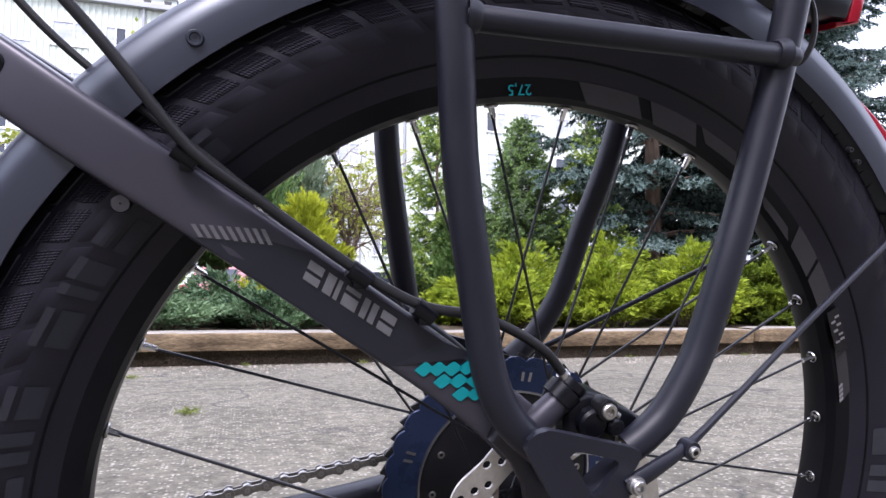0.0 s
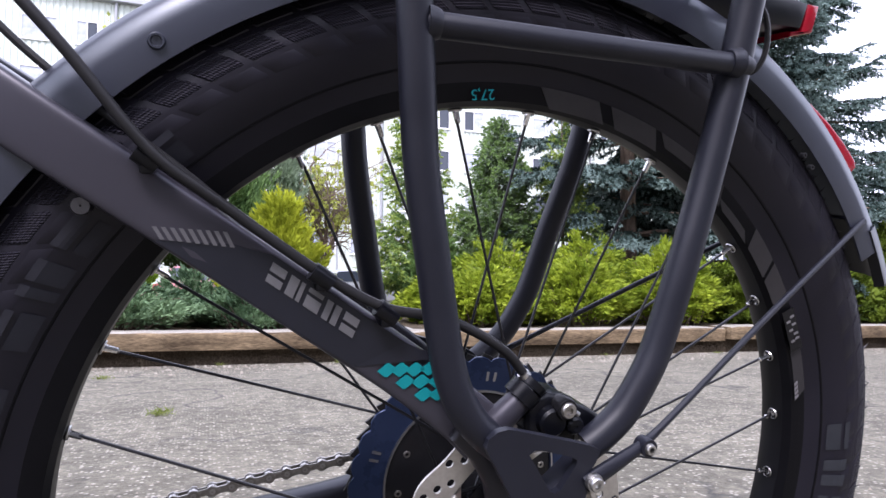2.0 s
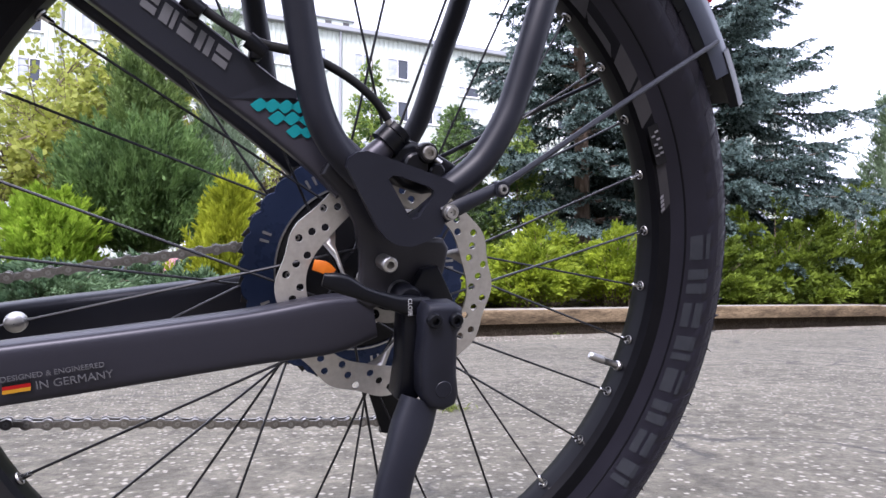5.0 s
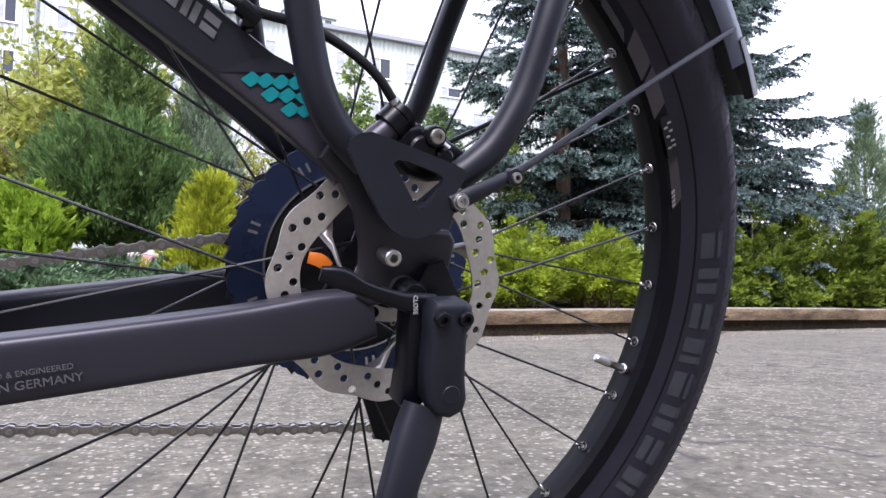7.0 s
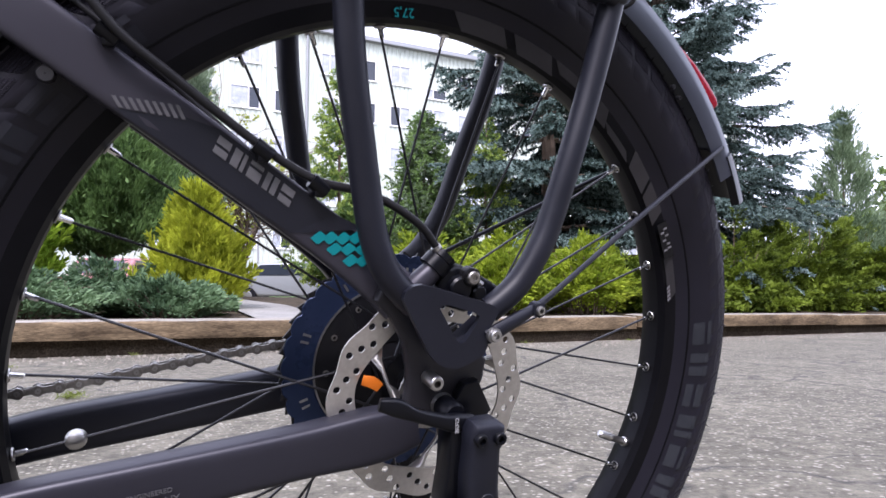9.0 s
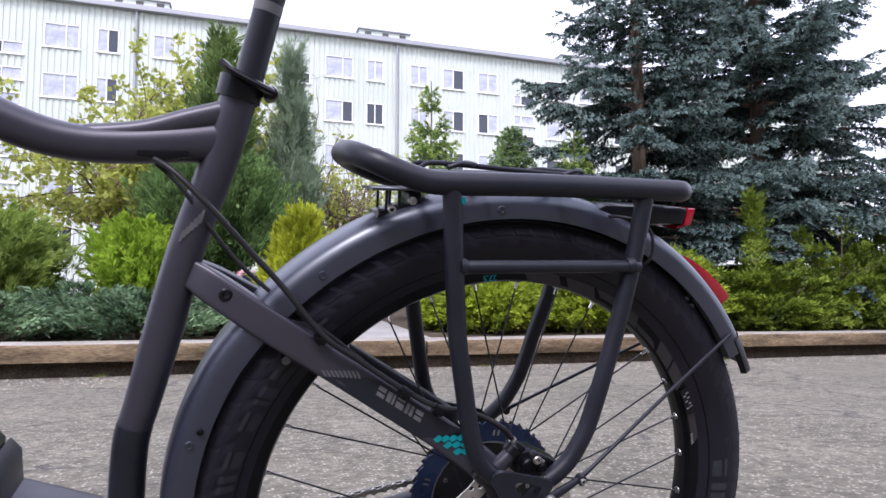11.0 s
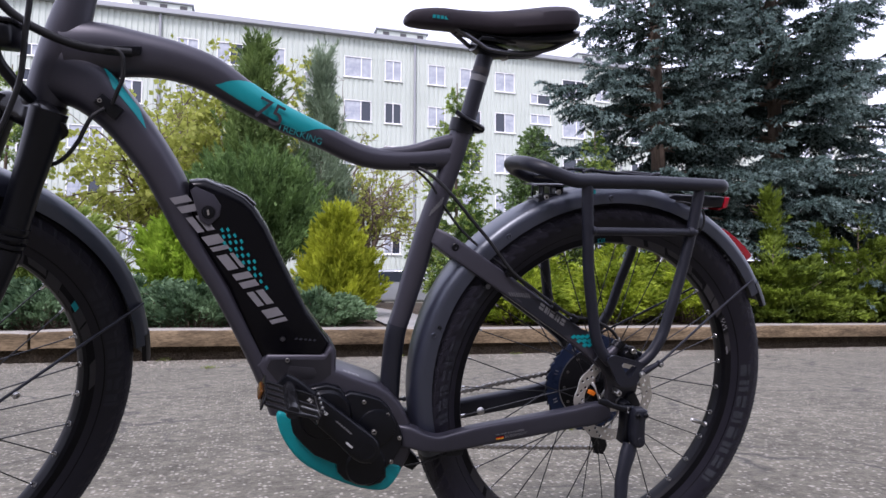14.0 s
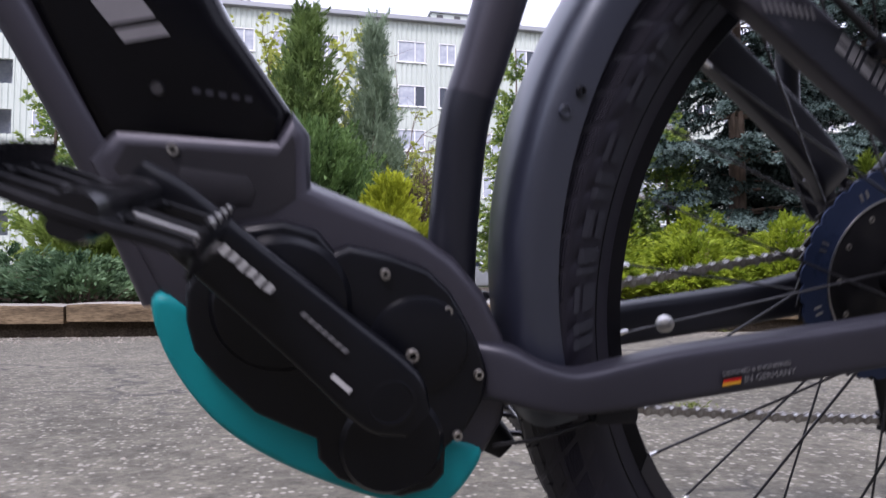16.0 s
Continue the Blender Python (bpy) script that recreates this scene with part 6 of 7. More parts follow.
part("valve", tube([(*(vx * 0.2725 + vz), 0.0048, 0.0048), (*(vx * 0.2695 + vz), 0.0048, 0.0048), (*(vx * 0.2685 + vz), 0.0036, 0.0036), (*(vx * 0.2655 + vz), 0.0033, 0.0033), (*(vx * 0.252 + vz), 0.0033, 0.0033), (*(vx * 0.251 + vz), 0.004, 0.004), (*(vx * 0.236 + vz), 0.0036, 0.0036), (*(vx * 0.2345 + vz), 0.002, 0.002)], 0, 14, 1), STEEL, rear, "metal tyre valve")


def rotor(cx, cz, y, parent):
    """A disc with a wavy rim, rows of holes and six slanting arms."""
    out = [((0.0785 + 0.0014 * math.cos(12 * a)) * math.cos(a) + cx, (0.0785 + 0.0014 * math.cos(12 * a)) * math.sin(a) + cz) for a in np.linspace(0, 2 * math.pi, 145)[:-1]]
    inn = [((0.0585 + 0.0016 * math.cos(6 * a + 1)) * math.cos(a) + cx, (0.0585 + 0.0016 * math.cos(6 * a + 1)) * math.sin(a) + cz) for a in np.linspace(0, 2 * math.pi, 97)[:-1]]
    holes = [inn]
    for k in range(54):
        a = 2 * math.pi * k / 54
        r = (0.0632, 0.0683, 0.0734)[k % 3]
        holes.append(circle(cx + r * math.cos(a), cz + r * math.sin(a), 0.0027, 10))
    d = part("brake_rotor", plate(out, y, y + 0.0018, holes), ROTORSTEEL, parent, "drilled steel brake disc", angle=20)
    arms = bmesh.new()
    for k in range(6):
        a = 2 * math.pi * k / 6 + 0.3
        b = a + 0.6
        q = [(0.0605, a - 0.06), (0.0605, a + 0.2), (0.045, a + 0.3), (0.03, b + 0.28), (0.024, b + 0.42), (0.024, b), (0.035, b - 0.14), (0.05, a + 0.14)]
        plate([(cx + r * math.cos(t), cz + r * math.sin(t)) for r, t in q], y + 0.0001, y + 0.0017, bm=arms)
    plate(circle(cx, cz, 0.026, 32), y - 0.0002, y + 0.0019, [circle(cx, cz, 0.017, 24)], bm=arms)
    part("rotor_spider", arms, ROTORSTEEL, d, "slanting steel arms")
    for k in range(6):
        a = 2 * math.pi * k / 6 + 1.05
        bolt(cx + 0.022 * math.cos(a), y - 0.003, cz + 0.022 * math.sin(a), 0.0035, 0.003, d, PLASTIC)
    return d


rotor(AX, AZ, -0.0585, rear)


def toothed(r, n, depth):
    return [((r - (depth if k % 2 else 0)) * math.cos(2 * math.pi * (k // 2 + 0.27 * (k % 2) + 0.18 * (k % 2 == 0)) / n), AZ + (r - (depth if k % 2 else 0)) * math.sin(2 * math.pi * (k // 2 + 0.27 * (k % 2) + 0.18 * (k % 2 == 0)) / n)) for k in range(2 * n)]


part("carrier", lathe([(0.02, 0.0175), (0.062, 0.0195), (0.067, 0.0212), (0.067, 0.0232), (0.02, 0.0232)], AX, AZ, 56), GLOSSBLACK, rear, "black sprocket carrier")
def scalloped(r, n, depth, steps=6):
    """A round outline with n shallow bites out of its rim."""
    out = []
    for k in range(n):
        for q in range(steps):
            a = 2 * math.pi * (k + q / steps) / n
            bite = max(0.0, math.cos(2 * math.pi * (q / steps - 0.5))) ** 1.5
            out.append(((r - depth * bite) * math.cos(a), AZ + (r - depth * bite) * math.sin(a)))
    return out


guard = part("spoke_guard", plate(scalloped(0.0942, 32, 0.003), 0.021, 0.0232, [circle(AX, AZ, 0.0675, 72)], bevel=0.0004, segs=1), BLUEDISC, rear, "blue-black ring behind the brake disc")
part("guard_ring", lathe([(0.0675, 0.0195), (0.0688, 0.0195), (0.069, 0.0215), (0.0675, 0.0215)], AX, AZ, 64), STEEL, guard)
for k in range(9):
    for a in (2 * math.pi * k / 9, 2 * math.pi * k / 9 + 0.075):
        bars([[(0.076 * math.cos(a), AZ + 0.076 * math.sin(a)), (0.083 * math.cos(a), AZ + 0.083 * math.sin(a)), (0.083 * math.cos(a + 0.025), AZ + 0.083 * math.sin(a + 0.025)), (0.076 * math.cos(a + 0.025), AZ + 0.076 * math.sin(a + 0.025))]], 0.0209, STEEL, guard, "slot")
for k in range(12):
    a = 2 * math.pi * k / 12 + 0.1
    bolt(0.058 * math.cos(a), 0.0185, AZ + 0.058 * math.sin(a), 0.0028, 0.003, guard, CHAINSTEEL, "rivet")
for k, (r, n) in enumerate(((0.0965, 46), (0.08, 40), (0.064, 32), (0.055, 28), (0.047, 24), (0.04, 20), (0.034, 18), (0.028, 15))):
    part("sprocket", plate(toothed(r, n, 0.0045), 0.0245 + 0.0045 * k, 0.0263 + 0.0045 * k, [circle(AX, AZ, min(0.02, r - 0.012), 24)]), COGSTEEL, rear)

part("axle", lathe([(0.0005, -0.082), (0.0085, -0.082), (0.009, -0.08), (0.009, 0.08), (0.0085, 0.082), (0.0005, 0.082)], AX, AZ, 20), STEEL, B)
lever = part("quick_release", tube([(0.0095, -0.106, 0.3512, 0.0045, 0.0058), (-0.004, -0.106, 0.3518, 0.0045, 0.0064), (-0.0135, -0.1055, 0.3535, 0.0042, 0.0052), (-0.033, -0.105, 0.3595, 0.004, 0.0046), (-0.047, -0.105, 0.3655, 0.004, 0.0062), (-0.0585, -0.103, 0.3678, 0.003, 0.0042)], 0, 16, 6, power=0.7), PLASTIC, B, "black quick-release lever")
words("CLOSE", (-0.0062, -0.1113, 0.3572), (0.09, 0, -1), (1, 0, 0.09), 0.0038, WHITEDECAL, lever)
part("lever_cap", lathe([(0.0005, -0.1), (0.007, -0.1), (0.0085, -0.097), (0.0085, -0.08)], 0.0, 0.354, 24), PLASTIC, lever)
tag = part("tag", tube([(-0.056, -0.062, 0.37, 0.001, 0.0035), (-0.049, -0.064, 0.3685, 0.001, 0.0042), (-0.0435, -0.064, 0.3645, 0.001, 0.0036)], 0, 10, 4, power=0.5), ORANGE, B, "small orange plastic tag on the brake")

# brake caliper and hoses
cal = part("brake_caliper", plate([(-0.012, 0.442), (-0.007, 0.452), (0.002, 0.456), (0.013, 0.4535), (0.022, 0.4485), (0.032, 0.444), (0.043, 0.4375), (0.04, 0.43), (0.03, 0.424), (0.012, 0.421), (-0.002, 0.425), (-0.011, 0.432)], -0.078, -0.05, bevel=0.004, segs=3), PLASTIC, B, "black hydraulic brake caliper")
part("piston_cap", lathe([(0.0005, -0.0845), (0.0075, -0.0845), (0.009, -0.083), (0.0095, -0.076)], 0.004, 0.4395, 24), PLASTIC, cal)
part("piston_cap", lathe([(0.0005, -0.0855), (0.0042, -0.0855), (0.0055, -0.084), (0.006, -0.076)], 0.0185, 0.437, 20), PLASTIC, cal)
banjo = part("banjo_fitting", lathe([(0.0005, -0.087), (0.0062, -0.087), (0.007, -0.0855), (0.007, -0.077)], 0.0105, 0.4485, 22), GLOSSBLACK, cal)
bolt(0.0105, -0.0895, 0.4485, 0.0048, 0.0035, banjo, CHAINSTEEL)
part("bleed_screw", tube([(0.0165, -0.079, 0.4465), (0.022, -0.081, 0.4425)], 0.0018, 10, 1), STEEL, cal)
part("pad_spring", tube([(0.0205, -0.078, 0.436), (0.0235, -0.0785, 0.43), (0.0235, -0.0785, 0.4235)], 0.0011, 8, 4), STEEL, cal)
part("caliper_arm", tube([(-0.038, -0.07, 0.4255, 0.009, 0.0095), (-0.027, -0.072, 0.4385, 0.0085, 0.009), (-0.0135, -0.073, 0.452, 0.0075, 0.008)], 0, 14, 4), PAINT, cal)
part("caliper_band", tube([(-0.0155, -0.072, 0.4515, 0.0105, 0.0105), (-0.0095, -0.072, 0.458, 0.0105, 0.0105)], 0, 20, 1), PLASTIC, cal)
part("caliper_band", tube([(-0.0085, -0.072, 0.459, 0.0095, 0.0095), (-0.0055, -0.072, 0.4625, 0.0095, 0.0095)], 0, 20, 1), PLASTIC, cal)
part("hose_collar", tube([(-0.0145, -0.0735, 0.468, 0.0036, 0.0036), (-0.0125, -0.0735, 0.4655, 0.004, 0.004)], 0, 14, 1), STEEL, cal)
part("brake_hose", tube([(-0.378, -0.012, 0.744), (-0.355, -0.03, 0.731), (-0.325, -0.045, 0.703), (-0.288, -0.05, 0.663), (-0.255, -0.056, 0.627), (-0.218, -0.062, 0.583), (-0.185, -0.062, 0.559), (-0.134, -0.064, 0.5245), (-0.1, -0.068, 0.507), (-0.07, -0.072, 0.502), (-0.046, -0.075, 0.493), (-0.026, -0.075, 0.4805), (-0.012, -0.073, 0.4655)], 0.0029, 12, 8), CABLE, B, "black brake hose along the stay")
part("gear_cable", tube([(-0.378, 0.0, 0.742), (-0.35, -0.012, 0.716), (-0.322, -0.014, 0.676), (-0.29, -0.02, 0.639), (-0.25, -0.03, 0.606), (-0.205, -0.036, 0.574), (-0.15, -0.042, 0.53), (-0.105, -0.05, 0.497), (-0.075, -0.052, 0.475), (-0.055, -0.035, 0.452)], 0.0022, 10, 8), CABLE, B, "black cable along the stay")
for px, pz, py in ((-0.2195, 0.579, -0.05), (-0.1335, 0.5225, -0.058), (-0.098, 0.5035, -0.062)):
    clip = part("cable_clip", tube([(px - 0.0052, py - 0.006, pz + 0.0035), (px + 0.0052, py - 0.006, pz - 0.0035)], 0.0052, 16, 1), PLASTIC, B, "small black cable clip")
    part("clip_foot", box(px - 0.0035, px + 0.0035, py - 0.009, py + 0.008, pz - 0.0075, pz - 0.001, 0.0014), PLASTIC, clip)
magnet_p = Vector((-0.233, 0.0, 0.3215))
part("spoke_magnet", lathe([(0.0005, -0.0115), (0.0032, -0.0112), (0.0058, -0.0095), (0.0068, -0.0065), (0.0068, -0.004), (0.0055, -0.0015), (0.0022, 0.001), (0.0005, 0.0015)], magnet_p.x, magnet_p.z, 20), STEEL, B, "round silver spoke magnet")
part("speed_sensor", box(-0.312, -0.28, -0.062, -0.046, 0.268, 0.281, 0.004), PLASTIC, B)
part("sensor_cable", tube([(-0.3, -0.056, 0.274), (-0.34, -0.05, 0.258), (-0.372, -0.035, 0.246)], 0.0016, 8, 6), CABLE, B)

# cranks, pedals and chain
BB = (-0.4505, 0.3025)


def crank(s, end):
    d = np.array([end[0] - BB[0], end[1] - BB[1]])
    L = np.linalg.norm(d)
    d /= L
    y = s * 0.083
    rows = [(BB[0] - d[0] * 0.022, s * 0.083, BB[1] - d[1] * 0.022, 0.006, 0.011), (BB[0], y, BB[1], 0.0085, 0.0225), (BB[0] + d[0] * 0.05, y, BB[1] + d[1] * 0.05, 0.0075, 0.0205), (BB[0] + d[0] * 0.11, s * 0.087, BB[1] + d[1] * 0.11, 0.007, 0.0175), (end[0] - d[0] * 0.01, s * 0.089, end[1] - d[1] * 0.01, 0.007, 0.0158), (end[0] + d[0] * 0.012, s * 0.089, end[1] + d[1] * 0.012, 0.005, 0.011)]
    c = part("crank_arm", tube(rows, 0, 22, 6, power=0.62), PLASTIC, B, "black crank arm with worn white print")
    part("crank_boss", lathe([(0.0005, s * 0.0845), (0.006, s * 0.0845), (0.006, s * 0.089), (0.0125, s * 0.0915), (0.0145, s * 0.0905), (0.0145, s * 0.055)], BB[0], BB[1], 28), PLASTIC, c)
    if s < 0:
        n = np.array([-d[1], d[0]])
        sh = []
        e = np.array(end)
        for i in range(7):
            p = e - d * (0.036 + 0.0058 * i) - n * 0.007
            sh.append([tuple(p), tuple(p - d * 0.0042), tuple(p - d * 0.0042 + n * (0.0042 + 0.0012 * (i % 2))), tuple(p + n * 0.0054)])
        bars(sh, -0.0963, WHITEDECAL, c, "crank_print")
        b = np.array(BB) + d * 0.072 - n * 0.004
        bars([[tuple(b - d * (0.0048 * i)), tuple(b - d * (0.0048 * i + 0.0036)), tuple(b - d * (0.0048 * i + 0.0048) - n * 0.0026), tuple(b - d * (0.0048 * i + 0.0012) - n * 0.0026)] for i in range(7)], -0.0922, GREYDECAL, c, "crank_print")
        b = np.array(BB) + d * 0.022 + n * 0.008
        bars([[tuple(b), tuple(b + d * 0.014), tuple(b + d * 0.014 + n * 0.003), tuple(b + n * 0.003)]], -0.0917, WHITEDECAL, c, "crank_print")
    # pedal
    m = Matrix.Translation((end[0], 0, end[1])) @ pose(0, 0, 0, 0, 19 if s < 0 else 8, 0)

    def bit(nm, bm, material, parent, label=""):
        bm.transform(m)
        return part(nm, bm, material, parent, label)

    y0, y1 = 0.105, 0.198
    lo, hi = (s * y1, s * y0) if s < 0 else (y0, y1)
    mid = (lo + hi) / 2
    ped = bit("pedal", tube([(0, s * 0.085, 0), (0, s * 0.19, 0)], 0.0065, 14, 1, hint=(0, 0, 1)), PLASTIC, B, "black cage pedal with amber reflectors")

    def slot(xa, xb, ya, yb, c=0.003):
        """A window with cut corners through the cage, from the inner end ya to yb."""
        return [(xa + c, ya), (xb - c, ya), (xb, ya + c), (xb, yb - c), (xb - c, yb), (xa + c, yb), (xa, yb - c), (xa, ya + c)]

    def flat(loop):
        return [(px, -s * (y0 + py)) for px, py in loop]

    w = y1 - y0
    outline = [(-0.038, 0.004), (-0.034, 0.0), (-0.012, 0.0), (-0.009, -0.004), (0.009, -0.004), (0.012, 0.0), (0.034, 0.0), (0.038, 0.004), (0.038, w - 0.004), (0.034, w), (0.026, w - 0.0015), (0.014, w + 0.002), (0.0, w + 0.003), (-0.014, w + 0.002), (-0.026, w - 0.0015), (-0.034, w), (-0.038, w - 0.004)]
    front = [slot(-0.0365, -0.0105, a, b) for a, b in ((0.005, 0.022), (0.0265, 0.0445), (0.049, 0.0665), (0.071, 0.088))]
    back = [slot(0.0105, 0.0365, a, b) for a, b in ((0.005, 0.0445), (0.049, 0.0665), (0.0715, 0.088))]
    cage = plate(flat(outline), -0.0022, 0.0022, [flat(h) for h in front + back], bevel=0.0008, segs=1)
    bmesh.ops.rotate(cage, verts=cage.verts, cent=(0, 0, 0), matrix=Matrix.Rotation(radians(90), 3, "X"))
    bit("cage", cage, GLOSSBLACK, ped, "flat die-cast cage with open windows")
    for sx in (-1, 1):
        bit("cage_side", box(sx * 0.0392 - 0.0014, sx * 0.0392 + 0.0014, lo + 0.005, hi - 0.005, -0.0092, 0.0092, 0.0012), GLOSSBLACK, ped)
        for k in range(9):
            yy = lo + 0.01 + (hi - lo - 0.02) * k / 8
            for zz in (-0.0095, 0.0095):
                bit("tooth", box(sx * 0.0392 - 0.0013, sx * 0.0392 + 0.0013, yy - 0.0022, yy + 0.0022, zz - 0.0018, zz + 0.0018, 0.0005), STEEL if sx > 0 and zz > 0 and k % 2 else GLOSSBLACK, ped)
    # bare metal along the rubbed edges of the windows
    for pa, pb in (((0.0125, 0.069), (0.0365, 0.069)), ((0.0375, 0.012), (0.0375, 0.085))):
        line = [(px, s * (y0 + py), 0.0023, 0.0011 if py > 0.05 else 0.0007, 0.0005) for px, py in (pa, ((pa[0] + pb[0]) / 2, (pa[1] + pb[1]) / 2), pb)]
        bit("worn_edge", tube(line, 0, 8, 1, hint=(0, 0, 1)), STEEL, ped, "bare worn metal edge")
    bit("reflector", box(-0.0456, -0.0408, lo + 0.03, hi - 0.024, -0.0065, 0.0065, 0.002), AMBER, ped, "amber reflector")
    bit("bearing_block", tube([(0, lo - 0.002, 0, 0.0085, 0.0075), (0, lo + 0.012, 0, 0.0098, 0.0082), (0, mid, 0, 0.0088, 0.0078), (0, hi - 0.018, 0, 0.0098, 0.0086), (0, hi + 0.003, 0, 0.0085, 0.008)], 0, 16, 5, power=0.7, hint=(0, 0, 1)), GLOSSBLACK, ped)
    for k in range(5):
        bit("rib", tube([(0, mid - 0.008 + 0.004 * k, 0), (0, mid - 0.0062 + 0.004 * k, 0)], 0.0094, 16, 1, hint=(0, 0, 1)), GLOSSBLACK, ped)


crank(-1, (-0.5725, 0.415))
crank(1, (2 * BB[0] + 0.5725, 2 * BB[1] - 0.415))
part("chainring", plate([(BB[0] + (0.033 - 0.004 * (k % 2)) * math.cos(math.pi * k / 16), BB[1] + (0.033 - 0.004 * (k % 2)) * math.sin(math.pi * k / 16)) for k in range(32)], 0.0435, 0.0465), CHAINSTEEL, B)


def chain():
    """Upper and lower runs, link by link."""
    y = 0.045
    runs = [[(-0.45, 0.328), (-0.279, 0.3375), (-0.17, 0.3545), (-0.088, 0.3675), (-0.02, 0.381)], [(-0.45, 0.262), (-0.262, 0.236), (-0.165, 0.2275), (-0.076, 0.2185), (0.047, 0.2095)]]
    outer = plate([(-0.0043, 0.0), (-0.003, 0.0034), (0.0, 0.0043), (0.0035, 0.0026), (0.0092, 0.0026), (0.0127, 0.0043), (0.0157, 0.0034), (0.017, 0.0), (0.0157, -0.0034), (0.0127, -0.0043), (0.0092, -0.0026), (0.0035, -0.0026), (0.0, -0.0043), (-0.003, -0.0034)], -0.0033, -0.0023)
    plate([(-0.0043, 0.0), (-0.003, 0.0034), (0.0, 0.0043), (0.0035, 0.0026), (0.0092, 0.0026), (0.0127, 0.0043), (0.0157, 0.0034), (0.017, 0.0), (0.0157, -0.0034), (0.0127, -0.0043), (0.0092, -0.0026), (0.0035, -0.0026), (0.0, -0.0043), (-0.003, -0.0034)], 0.0023, 0.0033, bm=outer)
    om = bpy.data.meshes.new("link")
    bmesh.ops.recalc_face_normals(outer, faces=outer.faces)
    outer.to_mesh(om)
    inner = bmesh.new()
    inner.from_mesh(om)
    bmesh.ops.scale(inner, vec=(1, 0.6, 0.94), verts=inner.verts)
    im = bpy.data.meshes.new("link")
    inner.to_mesh(im)
    for q in (outer, inner):
        q.free()
    for q in (om, im):
        q.materials.append(CHAINSTEEL)
    for pts in runs:
        k40 = curve(pts, 40)
        s = np.concatenate([[0], np.cumsum(np.linalg.norm(np.diff(k40, axis=0), axis=1))])
        k = np.arange(0, s[-1], 0.0127)
        xz = np.stack([np.interp(k, s, k40[:, i]) for i in range(2)], -1)
        pins = bmesh.new()
        for p in xz:
            lathe([(0.0005, y - 0.0037), (0.002, y - 0.0037), (0.002, y - 0.002), (0.0037, y - 0.002), (0.0037, y + 0.002), (0.002, y + 0.002), (0.002, y + 0.0037), (0.0005, y + 0.0037)], p[0], p[1], 8, pins)
        ch = tagged(part("chain", pins, STEEL, B), "oiled steel chain", kind="stuff")
        for j in range(len(xz) - 1):
            d = xz[j + 1] - xz[j]
            o = new("link", om if j % 2 else im)
            o.parent = ch
            o.matrix_local = Matrix.Translation((xz[j][0], y, xz[j][1])) @ pose(0, 0, 0, 0, -math.degrees(math.atan2(d[1], d[0])), 0)


chain()
mech = part("derailleur", plate([(0.0, 0.335), (0.018, 0.33), (0.03, 0.30), (0.026, 0.27), (0.008, 0.268), (-0.002, 0.30)], 0.055, 0.072, bevel=0.004), PLASTIC, B, "black rear derailleur")
part("mech_cage", plate([(0.02, 0.285), (0.038, 0.272), (0.06, 0.216), (0.052, 0.198), (0.034, 0.202), (0.01, 0.265)], 0.038, 0.042, bevel=0.001), PLASTIC, mech)
part("jockey_wheel", plate([(0.045 + (0.017 - 0.004 * (k % 2)) * math.cos(math.pi * k / 11), 0.213 + (0.017 - 0.004 * (k % 2)) * math.sin(math.pi * k / 11)) for k in range(22)], 0.0425, 0.0475), PLASTIC, mech)

# kickstand
stand = part("kickstand", plate([(0.0003, 0.3505), (0.003, 0.356), (0.0215, 0.3565), (0.0265, 0.3535), (0.0275, 0.341), (0.0245, 0.337), (0.0262, 0.31), (0.0285, 0.297), (0.0265, 0.29), (0.018, 0.2862), (0.0085, 0.289), (0.003, 0.297), (0.0015, 0.318), (0.002, 0.338)], -0.125, -0.104, bevel=0.0045, segs=3), RACKPAINT, B, "black kickstand, folded out")
part("stand_plate", plate([(-0.0065, 0.349), (0.0085, 0.351), (0.0115, 0.345), (0.009, 0.315), (0.0095, 0.292), (0.002, 0.285), (-0.0075, 0.29), (-0.0055, 0.314), (-0.0065, 0.338)], -0.108, -0.086, bevel=0.003), PLASTIC, stand)
part("stand_tongue", plate([(0.002, 0.353), (0.0115, 0.3715), (0.0225, 0.374), (0.036, 0.351), (0.031, 0.345), (0.008, 0.345)], -0.089, -0.079, bevel=0.002), PLASTIC, stand)
bolt(0.0065, -0.1285, 0.3465, 0.0046, 0.006, stand, PLASTIC)
bolt(0.021, -0.1285, 0.3465, 0.0046, 0.006, stand, PLASTIC)
part("pivot_button", lathe([(0.0005, -0.1254), (0.0052, -0.1254), (0.0058, -0.1248), (0.0061, -0.124)], 0.0165, 0.3015, 24), RACKPAINT, stand)
leg = part("stand_leg", tube([(0.006, -0.112, 0.291, 0.009, 0.0125), (-0.0005, -0.116, 0.273, 0.0095, 0.0135), (-0.009, -0.122, 0.252, 0.009, 0.0115), (-0.0145, -0.127, 0.232, 0.0085, 0.0115), (-0.018, -0.135, 0.2, 0.0085, 0.0105), (-0.0225, -0.146, 0.15, 0.008, 0.0095), (-0.0285, -0.166, 0.085, 0.0075, 0.009), (-0.033, -0.186, 0.045, 0.0075, 0.0085)], 0, 18, 6, power=0.75), RACKPAINT, stand)
part("stand_foot", tube([(-0.0325, -0.184, 0.05, 0.0105, 0.013), (-0.0345, -0.19, 0.032, 0.012, 0.016)], 0, 16, 1), PLASTIC, stand)


